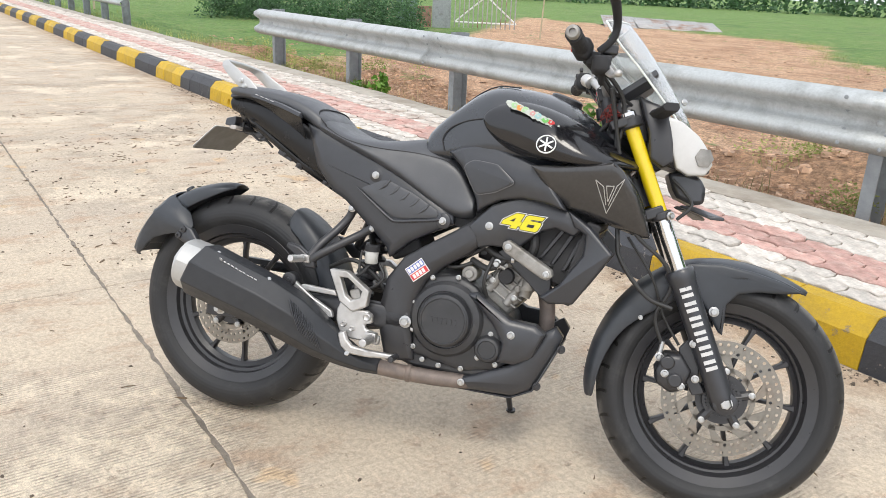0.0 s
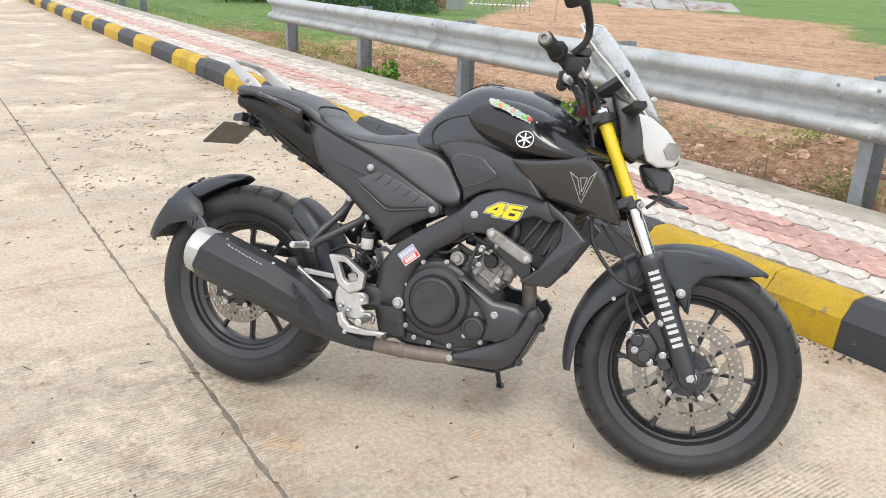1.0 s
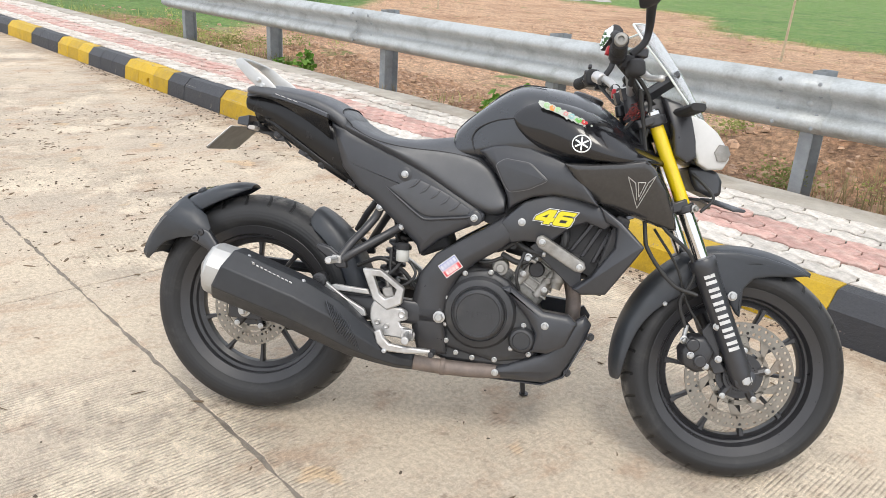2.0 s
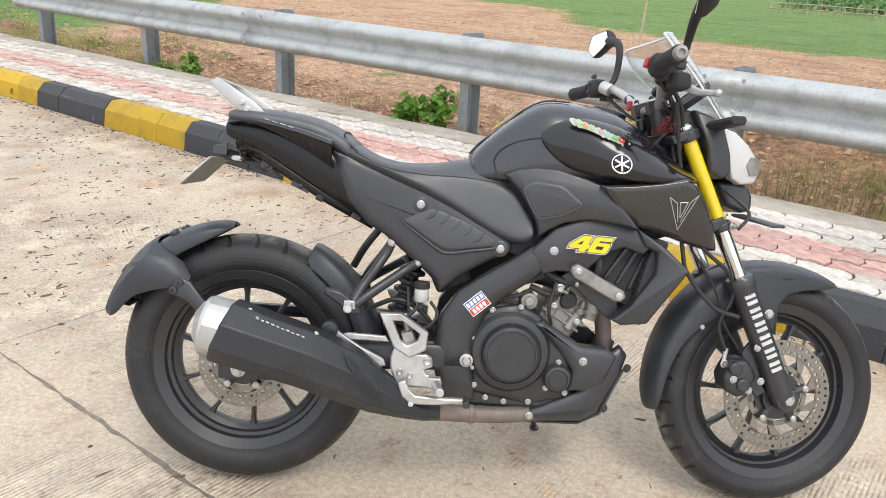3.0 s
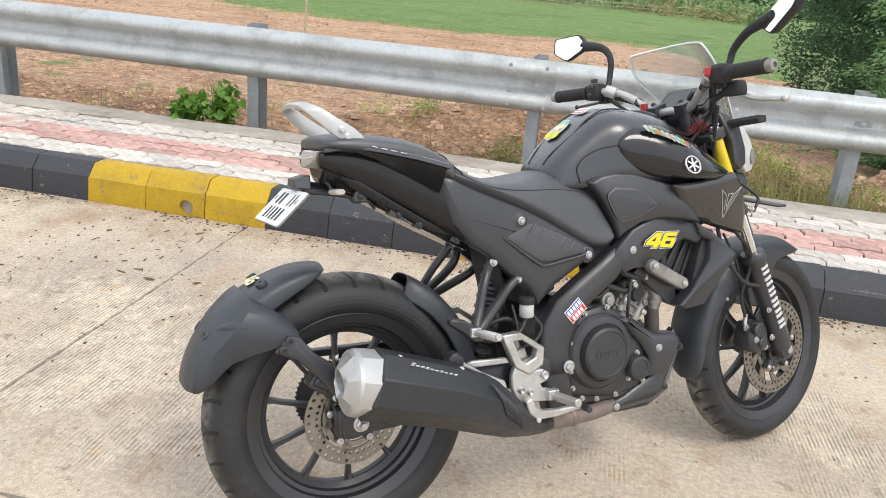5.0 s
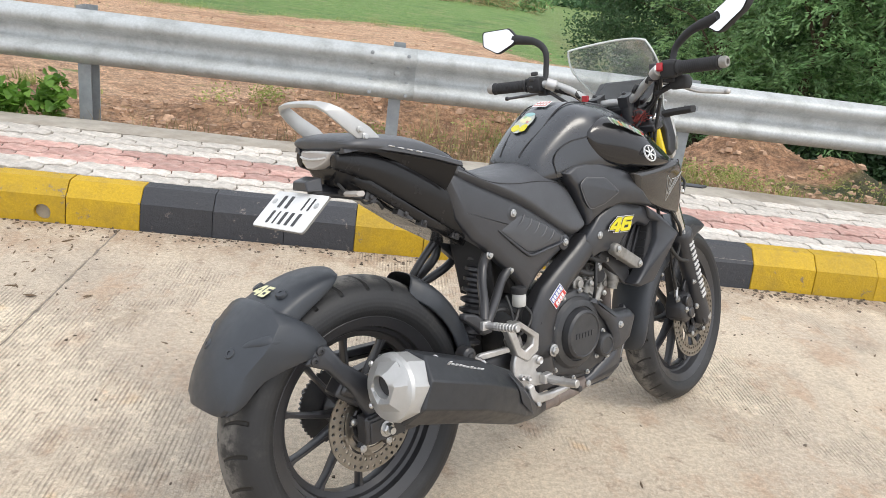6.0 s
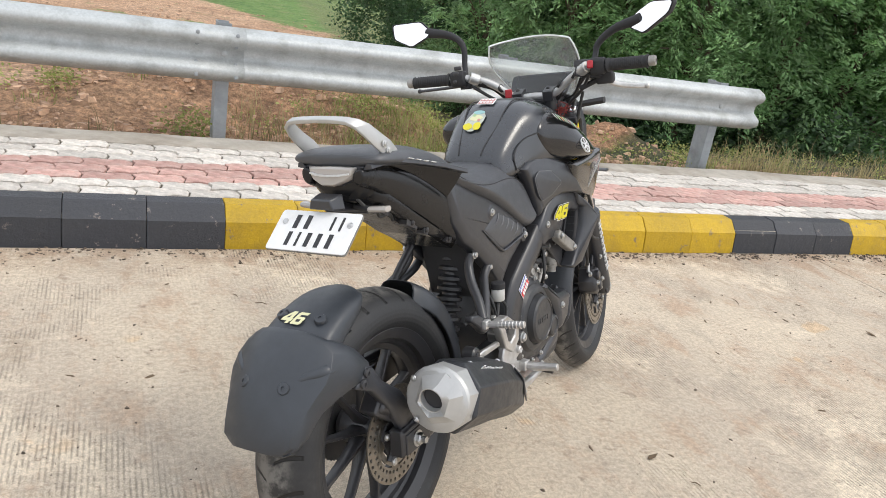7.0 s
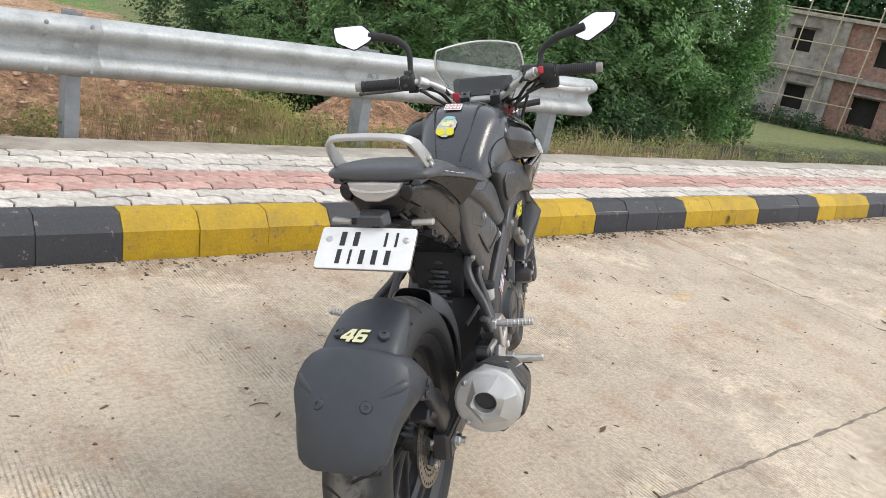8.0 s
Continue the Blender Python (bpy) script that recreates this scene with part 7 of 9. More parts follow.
# -- tank, shrouds --
TANK = [(0.522, [(0, 0.848), (0.030, 0.847), (0.052, 0.843), (0.070, 0.836), (0.080, 0.825), (0.087, 0.810), (0.090, 0.78)]),
        (0.548, [(0, 0.880), (0.045, 0.879), (0.072, 0.872), (0.087, 0.857), (0.093, 0.838), (0.098, 0.815), (0.100, 0.78)]),
        (0.600, [(0, 0.926), (0.050, 0.925), (0.086, 0.915), (0.101, 0.888), (0.106, 0.858), (0.110, 0.822), (0.110, 0.78)]),
        (0.655, [(0, 0.973), (0.054, 0.972), (0.096, 0.957), (0.111, 0.924), (0.115, 0.886), (0.118, 0.840), (0.117, 0.78)]),
        (0.700, [(0, 0.994), (0.057, 0.992), (0.105, 0.974), (0.130, 0.940), (0.134, 0.898), (0.132, 0.850), (0.128, 0.78)]),
        (0.750, [(0, 0.996), (0.056, 0.992), (0.102, 0.974), (0.130, 0.942), (0.138, 0.895), (0.138, 0.845), (0.132, 0.78)]),
        (0.820, [(0, 0.989), (0.060, 0.984), (0.112, 0.962), (0.142, 0.925), (0.148, 0.880), (0.146, 0.835), (0.136, 0.78)]),
        (0.885, [(0, 0.974), (0.060, 0.968), (0.112, 0.944), (0.142, 0.905), (0.150, 0.865), (0.146, 0.825), (0.136, 0.78)]),
        (0.945, [(0, 0.934), (0.055, 0.930), (0.106, 0.908), (0.136, 0.876), (0.146, 0.845), (0.144, 0.815), (0.132, 0.78)]),
        (1.010, [(0, 0.880), (0.048, 0.877), (0.096, 0.864), (0.126, 0.846), (0.136, 0.828), (0.136, 0.810), (0.126, 0.78)]),
        (1.070, [(0, 0.836), (0.040, 0.835), (0.076, 0.830), (0.100, 0.824), (0.108, 0.815), (0.108, 0.805), (0.100, 0.78)])]


def tank_body(bm):
    rings = []
    for x, pts in TANK:
        rings.append([(x, -y, z) for y, z in pts[::-1]] + [(x, y, z) for y, z in pts[1:]])
    skin(bm, rings)


single("fuel_tank", tank_body, M_SATIN, "satin black fuel tank with stickers", sub=2, smooth=60)
WING = [(0.684, [(0.080, 0.915), (0.126, 0.913), (0.132, 0.908), (0.133, 0.902), (0.131, 0.896), (0.090, 0.897)]),
        (0.705, [(0.080, 0.946), (0.124, 0.939), (0.138, 0.915), (0.140, 0.888), (0.134, 0.860), (0.100, 0.860)]),
        (0.740, [(0.080, 0.963), (0.125, 0.951), (0.150, 0.922), (0.154, 0.882), (0.142, 0.838), (0.110, 0.832)]),
        (0.780, [(0.080, 0.967), (0.132, 0.951), (0.166, 0.918), (0.175, 0.876), (0.156, 0.824), (0.120, 0.815)]),
        (0.830, [(0.080, 0.961), (0.142, 0.943), (0.180, 0.907), (0.194, 0.864), (0.176, 0.815), (0.130, 0.803)]),
        (0.880, [(0.078, 0.948), (0.146, 0.928), (0.184, 0.892), (0.203, 0.850), (0.191, 0.813), (0.138, 0.803)]),
        (0.940, [(0.090, 0.920), (0.140, 0.900), (0.176, 0.868), (0.201, 0.835), (0.196, 0.810), (0.136, 0.802)]),
        (1.000, [(0.076, 0.882), (0.122, 0.866), (0.158, 0.846), (0.184, 0.828), (0.182, 0.812), (0.130, 0.804)]),
        (1.050, [(0.058, 0.852), (0.092, 0.844), (0.122, 0.836), (0.142, 0.826), (0.140, 0.816), (0.108, 0.806)]),
        (1.088, [(0.030, 0.828), (0.050, 0.828), (0.070, 0.826), (0.082, 0.822), (0.080, 0.816), (0.060, 0.808)])]
single("tank_wing", lambda bm: skin(bm, [[(x, -y, z) for y, z in pts] for x, pts in WING]), M_GLOSS, "gloss black tank shoulder with decals", sub=2, smooth=60)
single("tank_wing", lambda bm: skin(bm, [[(x, y + min(1.0, max(0.0, (y - 0.08) / 0.05)) * max(0.010, 0.045 - 0.28 * abs(x - 0.71)), z) for y, z in pts[::-1]] for x, pts in WING]), M_GLOSS, "gloss black tank shoulder with an air scoop", sub=2, smooth=60)
single("filler_cap", lambda bm: lathe(bm, [(0.042, -0.01), (0.042, 0.004), (0.036, 0.008), (0.010, 0.009)], pose(0.870, 0, 0.974, 0, 16, 0), 32), M_FRAME, "black fuel filler cap")
for seam in ([(0.530, -0.032, 0.856), (0.556, -0.036, 0.886), (0.605, -0.046, 0.926), (0.650, -0.049, 0.966), (0.700, -0.052, 0.990), (0.760, -0.062, 0.990)], [(0.530, 0.034, 0.856), (0.556, 0.042, 0.885), (0.605, 0.056, 0.924), (0.650, 0.068, 0.962), (0.700, 0.076, 0.984), (0.760, 0.082, 0.984)]):
    single("tank_seam", lambda bm: tube(bm, seam, 0.0019, 6, 5), M_VOID)
pair("knee_seam", lambda bm: tube(bm, [(0.590, -0.1085, 0.812), (0.582, -0.1045, 0.845), (0.600, -0.1060, 0.872), (0.640, -0.1125, 0.892), (0.690, -0.1290, 0.902)], 0.0017, 6, 5), M_VOID)
MID = [(0.606, 0.812), (0.640, 0.828), (0.690, 0.836), (0.735, 0.832), (0.800, 0.814), (0.850, 0.796), (0.895, 0.740), (0.925, 0.700), (0.870, 0.712), (0.810, 0.717), (0.755, 0.706), (0.720, 0.686), (0.697, 0.668), (0.690, 0.700), (0.672, 0.735), (0.645, 0.775)]
side_y = lambda x, z: -0.20 * max(0.0, x - 0.68)
pair("knee_panel", lambda bm: slab(bm, MID, -0.090, -0.116, -0.010, 0.006, side_y), M_PLASTIC, "matte black knee panel", bevel=0.002, smooth=45)
INS = rounded([(0.652, 0.780), (0.676, 0.798), (0.742, 0.792), (0.792, 0.752), (0.742, 0.724), (0.694, 0.712), (0.676, 0.735)], 0.010)
pair("knee_pad", lambda bm: slab(bm, INS, -0.115, -0.1325, -0.002, 0.004, side_y), M_PLASTIC, "raised rubber knee pad", smooth=40)
# Thin grey line round the pad, an edge highlight put in as colour.
pair("knee_line", lambda bm: tube(bm, [(x, -0.1322 + side_y(x, z), z) for x, z in INS + INS[:1]], 0.0013, 5, 1, cap=False), M_EDGE_HIGHLIGHT, smooth=60)
SHR = [(0.826, 0.800), (0.900, 0.806), (0.965, 0.815), (1.020, 0.827), (1.045, 0.810), (1.085, 0.755), (1.108, 0.705), (1.122, 0.658), (1.100, 0.656), (1.030, 0.676), (0.960, 0.697), (0.918, 0.706), (0.880, 0.735)]
pair("tank_shroud", lambda bm: slab(bm, SHR, -0.105, -0.122, -0.013, 0.011, lambda x, z: -0.36 * (z - 0.66)), M_CARBON, "glossy smoked grey tank shroud with a line emblem", bevel=0.002, smooth=45)
shy = lambda x, z: -0.1353 - 0.36 * (z - 0.66)
for a, b in (((0.984, 0.782), (1.016, 0.706)), ((1.016, 0.706), (1.050, 0.790)), ((0.984, 0.782), (1.004, 0.768)), ((1.050, 0.790), (1.034, 0.772)), ((1.004, 0.768), (1.013, 0.726)), ((1.034, 0.772), (1.019, 0.726)), ((1.010, 0.770), (1.028, 0.772)), ((1.0105, 0.770), (1.016, 0.735)), ((1.028, 0.772), (1.017, 0.735))):
    pair("emblem_line", lambda bm: rod(bm, (a[0], shy(*a), a[1]), (b[0], shy(*b), b[1]), 0.0011, 6), M_SILVER)
pair("shroud_lip", lambda bm: tube(bm, [(1.022, -0.185, 0.822), (1.064, -0.160, 0.785), (1.098, -0.140, 0.728), (1.118, -0.125, 0.664)], 0.005, 8, 5, flat=0.6), M_GLOSS)
RAD = [(0.680, 0.632), (0.700, 0.655), (0.735, 0.692), (0.800, 0.720), (0.860, 0.722), (0.930, 0.700), (0.975, 0.665), (0.945, 0.640), (0.900, 0.655), (0.862, 0.640), (0.820, 0.600), (0.790, 0.590), (0.745, 0.590), (0.712, 0.580)]
pair("radiator_cover", lambda bm: slab(bm, RAD, -0.095, -0.124, -0.008, 0.005, lambda x, z: -0.04 * max(0, x - 0.72)), M_PLASTIC, "matte black radiator cover with a number sticker", bevel=0.002, smooth=45)
RAD2 = [(0.925, 0.703), (0.985, 0.668), (1.045, 0.612), (1.030, 0.585), (0.965, 0.478), (0.905, 0.470), (0.880, 0.482), (0.925, 0.520), (0.975, 0.600), (0.975, 0.650), (0.945, 0.662)]
pair("radiator_duct", lambda bm: slab(bm, RAD2, -0.110, -0.142, -0.008, 0.005, lambda x, z: -0.35 * max(0.0, x - 0.95)), M_PLASTIC, "matte black radiator side duct", bevel=0.002, smooth=45)
RAD3 = [(0.875, 0.482), (0.905, 0.470), (0.900, 0.540), (0.872, 0.560), (0.800, 0.585), (0.780, 0.592), (0.760, 0.575), (0.800, 0.545)]
pair("duct_floor", lambda bm: slab(bm, RAD3, -0.090, -0.110), M_FRAME, bevel=0.003)
# Solid near-black slab in place of the shaded depth of the duct.
pair("duct_void", lambda bm: slab(bm, [(0.810, 0.610), (0.870, 0.650), (0.960, 0.660), (0.985, 0.600), (0.930, 0.510), (0.880, 0.530)], -0.060, -0.095), M_VOID)
for i in range(3):
    pair("duct_slat", lambda bm: slab(bm, [(0.862 + i * 0.030, 0.575 - i * 0.012), (0.872 + i * 0.030, 0.575 - i * 0.012), (0.925 + i * 0.022, 0.655 - i * 0.010), (0.912 + i * 0.022, 0.655 - i * 0.010)], -0.085, -0.104, 0, 0.01), M_FRAME, bevel=0.002)
CAPS = [(0.778, 0.606), (0.792, 0.613), (0.806, 0.606), (0.905, 0.553), (0.910, 0.538), (0.898, 0.526), (0.882, 0.528), (0.785, 0.580), (0.776, 0.592)]
pair("engine_hanger", lambda bm: slab(bm, CAPS, -0.125, -0.148, -0.003, 0.005), M_DULL, "dull silver engine hanger plate", bevel=0.003)
for x, z in ((0.793, 0.595), (0.893, 0.541)):
    pair("hanger_bolt", lambda bm: hexbolt(bm, (x, -0.154, z), (0, -1, 0), 0.0065, 0.005), M_BOLT)
pair("cover_screw", lambda bm: hexbolt(bm, (0.735, -0.134, 0.639), (0, -1, 0), 0.0075, 0.005), M_BOLT)
pair("inner_cover", lambda bm: slab(bm, [(0.60, 0.81), (0.85, 0.80), (1.06, 0.80), (1.06, 0.70), (0.95, 0.66), (0.80, 0.66), (0.70, 0.60), (0.60, 0.64)], -0.02, -0.085), M_VOID)

# -- fork, front mudguard --
FORK = lambda z: 1.330 - (z - 0.288) * 0.474
for s in (-1, 1):
    y = s * 0.095
    P = lambda z: (FORK(z), y, z)
    single("fork_slider", lambda bm: lathe(bm, [(0.022, -0.018), (0.027, -0.010), (0.029, 0.02), (0.0295, 0.26), (0.0310, 0.30), (0.0345, 0.310), (0.0345, 0.328), (0.031, 0.333), (0.022, 0.334)], frame_to(P(0.287), Vector(P(0.9)) - Vector(P(0.3))), 32), M_PLASTIC, "black lower fork leg", m=STEER)
    single("fork_tube", lambda bm: rod(bm, P(0.58), P(0.712), 0.0190, 28), M_CHROME, "bright chrome fork tube", m=STEER)
    single("fork_sleeve", lambda bm: rod(bm, P(0.716), P(0.908), 0.0175, 28), M_GOLD, "bright yellow fork sleeve", m=STEER)
    single("fork_cap", lambda bm: lathe(bm, [(0.0195, 0), (0.0195, 0.012), (0.015, 0.017), (0.008, 0.018)], frame_to(P(0.932), Vector(P(0.9)) - Vector(P(0.3))), 24), M_CHROME, m=STEER)
    single("axle_lug", lambda bm: (lathe(bm, [(0.026, -0.03), (0.028, 0.0), (0.028, 0.022), (0.022, 0.026)], frame_to((1.333, y * 0.95, 0.288), (0, s, 0)), 28)), M_PLASTIC, m=STEER)
    single("axle_bolt", lambda bm: hexbolt(bm, (1.333, y * 0.95 + s * 0.025, 0.288), (0, s, 0), 0.0125, 0.008), M_BOLT, m=STEER)
    for i in range(6):
        for k in (-1, 1):
            z = 0.538 - i * 0.0325 + k * 0.0072
            single("brand_bar", lambda bm: block(bm, (0.027, 0.004, 0.0088), Matrix.Translation((FORK(z) - 0.002, y + s * 0.0285, z)) @ Matrix.Rotation(radians(-24.6), 4, "Y")), M_PRINT, m=STEER)
UPK = Vector((-0.416, 0, 0.909))
single("top_clamp", lambda bm: (block(bm, (0.060, 0.245, 0.022), Matrix.Translation((1.012, 0, 0.918)) @ Matrix.Rotation(radians(-24.6), 4, "Y")), [lathe(bm, [(0.029, -0.012), (0.029, 0.012)], frame_to((FORK(0.920), s * 0.095, 0.920), UPK), 24) for s in (-1, 1)]), M_FRAME, "black top fork clamp", m=STEER, bevel=0.004)
single("lower_clamp", lambda bm: (block(bm, (0.055, 0.235, 0.026), Matrix.Translation((1.108, 0, 0.712)) @ Matrix.Rotation(radians(-24.6), 4, "Y")), [lathe(bm, [(0.026, -0.010), (0.026, 0.010)], frame_to((FORK(0.709), s * 0.095, 0.709), UPK), 24) for s in (-1, 1)]), M_FRAME, "black lower fork clamp", m=STEER, bevel=0.004)
pair("clamp_bolt", lambda bm: hexbolt(bm, (1.150, -0.118, 0.712), (0.5, -1, 0), 0.0075, 0.010), M_BOLT, m=STEER)
single("steering_head", lambda bm: rod(bm, (1.080, 0, 0.72), (0.990, 0, 0.91), 0.035, 20), M_FRAME, "black steering head")
FW = (1.331, 0.290)


def front_guard(bm):
    rows = []
    for deg, w, r, low in ((190, 0.030, 0.318, 0.306), (186, 0.050, 0.322, 0.302), (178, 0.058, 0.324, 0.298), (165, 0.062, 0.326, 0.292), (152, 0.064, 0.328, 0.284), (140, 0.066, 0.331, 0.268), (128, 0.068, 0.335, 0.258), (116, 0.069, 0.337, 0.262), (104, 0.068, 0.335, 0.275), (92, 0.066, 0.330, 0.292), (80, 0.060, 0.326, 0.302), (70, 0.048, 0.324, 0.308), (62, 0.030, 0.324, 0.314), (57.5, 0.010, 0.325, 0.320)):
        pts = [(-w, low), (-w * 1.02, (low + r) / 2), (-w * 0.92, r - 0.008), (-w * 0.6, r + 0.001), (-w * 0.2, r + 0.005)]
        pts += [(-y, q) for y, q in pts[::-1]]
        rows.append([arc_point(*FW, q, deg, y) for y, q in pts])
    skin(bm, rows, closed=False, cap=False)


single("front_mudguard", front_guard, M_FENDER, "matte grey-black front mudguard", m=STEER, solid=0.004, sub=2, smooth=60)
EAR = [(1.185, 0.588), (1.215, 0.606), (1.290, 0.612), (1.360, 0.604), (1.430, 0.588), (1.490, 0.566), (1.440, 0.558), (1.380, 0.556), (1.336, 0.546), (1.312, 0.518), (1.312, 0.442), (1.300, 0.450), (1.262, 0.505), (1.205, 0.555)]
pair("mudguard_ear", lambda bm: slab(bm, EAR, -0.064, -0.071, -0.004, 0.006, lambda x, z: 0.26 * max(0.0, x - 1.36)), M_FENDER, m=STEER, bevel=0.002)
pair("ear_bolt", lambda bm: hexbolt(bm, (1.284, -0.079, 0.497), (0, -1, 0), 0.009, 0.006), M_BOLT, m=STEER)
pair("guard_screw", lambda bm: hexbolt(bm, (1.118, -0.068, 0.458), (0, -1, 0), 0.0045, 0.004), M_BOLT, m=STEER)
single("front_caliper", lambda bm: (slab(bm, [(1.165, 0.345), (1.185, 0.385), (1.222, 0.388), (1.250, 0.350), (1.235, 0.300), (1.205, 0.292), (1.172, 0.310)], -0.048, -0.100, -0.012, 0.010), rod(bm, (1.190, -0.100, 0.365), (1.190, -0.120, 0.365), 0.017, 18), rod(bm, (1.212, -0.100, 0.325), (1.212, -0.120, 0.325), 0.017, 18)), M_FRAME, "black front brake caliper", m=STEER, bevel=0.004)
single("caliper_bracket", lambda bm: slab(bm, [(1.215, 0.400), (1.245, 0.440), (1.262, 0.420), (1.270, 0.330), (1.290, 0.300), (1.260, 0.290), (1.235, 0.330)], -0.078, -0.090), M_FRAME, m=STEER, bevel=0.003)
for x, z in ((1.243, 0.418), (1.258, 0.335), (1.187, 0.338), (1.228, 0.312)):
    single("caliper_bolt", lambda bm: hexbolt(bm, (x, -0.112, z), (0, -1, 0), 0.007, 0.006), M_BOLT, m=STEER)
single("banjo_bolt", lambda bm: (rod(bm, (1.172, -0.085, 0.378), (1.176, -0.085, 0.410), 0.006, 10), hexbolt(bm, (1.172, -0.09, 0.372), (0, -1, 0), 0.008, 0.008)), M_BOLT, m=STEER)
single("wheel_sensor_ring", lambda bm: drilled_ring(bm, 0.030, 0.046, -0.082, -0.079, 30, 1, 0.0018), M_FRAME, "toothed black sensor ring", m=Matrix(), parent=front_wheel)
for pts, r in (([(1.175, -0.085, 0.400), (1.150, -0.090, 0.470), (1.175, -0.098, 0.540), (1.150, -0.115, 0.600), (1.075, -0.125, 0.660), (1.040, -0.12, 0.740), (1.010, -0.11, 0.860), (0.975, -0.15, 0.99)], 0.005), ([(1.215, -0.075, 0.405), (1.170, -0.075, 0.470), (1.130, -0.090, 0.560), (1.060, -0.10, 0.650)], 0.0035), ([(1.165, -0.118, 0.705), (1.195, -0.110, 0.740), (1.180, -0.085, 0.770), (1.150, -0.06, 0.80)], 0.0042)):
    single("front_hose", lambda bm: tube(bm, pts, r, 8, 6), M_HOSE, m=STEER)

# -- headlamp, screen, instruments --
CHEEK = [(1.112, 0.945), (1.150, 0.936), (1.194, 0.908), (1.226, 0.872), (1.236, 0.845), (1.222, 0.818), (1.180, 0.812), (1.150, 0.826), (1.128, 0.872)]
pair("headlamp_cheek", lambda bm: slab(bm, CHEEK, -0.075, -0.105, -0.004, 0.006, lambda x, z: 0.36 * max(0.0, x - 1.13) + 0.10 * max(0, 0.87 - z)), M_CHEEK, "pale silver headlamp cheek", m=STEER, bevel=0.003, smooth=40)
single("headlamp_body", lambda bm: skin(bm, [[(x, -w, z0), (x, w, z0), (x, w * 1.1, (z0 + z1) / 2), (x, w * 0.8, z1), (x, -w * 0.8, z1), (x, -w * 1.1, (z0 + z1) / 2)] for x, w, z0, z1 in ((1.080, 0.060, 0.860, 0.960), (1.130, 0.066, 0.830, 0.950), (1.190, 0.050, 0.815, 0.905), (1.236, 0.028, 0.825, 0.862))]), M_PLASTIC, "black headlamp housing", m=STEER, bevel=0.006)
single("headlamp_lens", lambda bm: lathe(bm, [(0.024, -0.01), (0.024, 0.004), (0.018, 0.010), (0.006, 0.013)], frame_to((1.226, 0, 0.850), (1, 0, 0.1)), 24), M_LENS, "small round projector lens", m=STEER)
# Plate stands proud; the shade of a shallow recess is put into its grey.
pair("cheek_lens", lambda bm: lathe(bm, [(0.024, -0.004), (0.024, 0.003), (0.020, 0.0042), (0.002, 0.0040)], frame_to((1.212, -0.0785, 0.858), (0.36, -1, 0)), 6), M_DULL, "grey angular plate with a shallow lamp recess's shade in its colour", m=STEER)
single("lamp_chin", lambda bm: slab(bm, [(1.136, 0.818), (1.180, 0.820), (1.215, 0.812), (1.230, 0.788), (1.231, 0.750), (1.205, 0.744), (1.165, 0.758), (1.152, 0.777)], -0.055, 0.055), M_PLASTIC, "black chin panel under the headlamp", m=STEER, bevel=0.010)
pair("cowl_side", lambda bm: slab(bm, [(1.045, 0.985), (1.090, 0.972), (1.118, 0.948), (1.134, 0.880), (1.140, 0.838), (1.118, 0.822), (1.085, 0.840), (1.075, 0.900)], -0.060, -0.113, -0.004, 0.006, lambda x, z: 0.10 * max(0, 0.87 - z) + 0.45 * max(0.0, z - 0.925)), M_FRAME, "black headlamp cowl", m=STEER, bevel=0.006)
pair("cowl_indicator", lambda bm: skin(bm, [[(x + 0.020 * k, y, z + 0.010 * q) for k, q in ((-1, 0), (-0.6, 1), (0.8, 1), (1, 0), (0.8, -1), (-0.6, -1))] for x, y, z in ((1.085, -0.095, 0.945), (1.098, -0.120, 0.950), (1.112, -0.182, 0.956))]), M_RUBBER, "slim black turn indicator", m=STEER, bevel=0.002)
pair("front_indicator", lambda bm: skin(bm, [[(x + 0.020 * k, y - 0.020 * k * 0, z + 0.0042 * q) for k, q in ((-1, 0), (-0.6, 1), (0.8, 1), (1, 0), (0.8, -1), (-0.6, -1))] for x, y, z in ((1.190, -0.060, 0.738), (1.222, -0.095, 0.728), (1.248, -0.150, 0.717))]), M_PLASTIC, "slim black front turn indicator", m=STEER, bevel=0.002)
SCR = [(0.905, 1.196, 0.060, 0.025), (0.960, 1.165, 0.085, 0.045), (1.010, 1.132, 0.108, 0.062), (1.050, 1.103, 0.128, 0.074), (1.095, 1.068, 0.140, 0.082), (1.135, 1.034, 0.136, 0.074), (1.160, 1.010, 0.128, 0.064), (1.168, 1.003, 0.122, 0.058)]
single("windscreen", lambda bm: skin(bm, [[(x - sw * (k / 6) ** 2, w * k / 6, z - max(0, z - 1.06) * 0.16 * (k / 6) ** 2) for k in range(-6, 7)] for z, x, w, sw in SCR], closed=False, cap=False), M_SCREEN, "clear acrylic windscreen", m=STEER, solid=0.003, smooth=60)
SIDE_RIM = [(x - sw, w, z - max(0, z - 1.06) * 0.16) for z, x, w, sw in SCR]
SCREEN_RIM = [(x, -y, z) for x, y, z in SIDE_RIM] + [(SCR[-1][1] - SCR[-1][3] * k * k, SCR[-1][2] * k, SCR[-1][0] - 0.0173 * k * k) for k in (-0.66, -0.33, 0, 0.33, 0.66)] + SIDE_RIM[::-1]
# Near-white tube along the cut edge; the edge highlight is in its colour.
single("screen_rim", lambda bm: tube(bm, SCREEN_RIM, 0.0028, 6, 2, cap=False), M_SCREEN_EDGE, "pale cut edge of the windscreen, its highlight put into the colour", m=STEER, smooth=60)
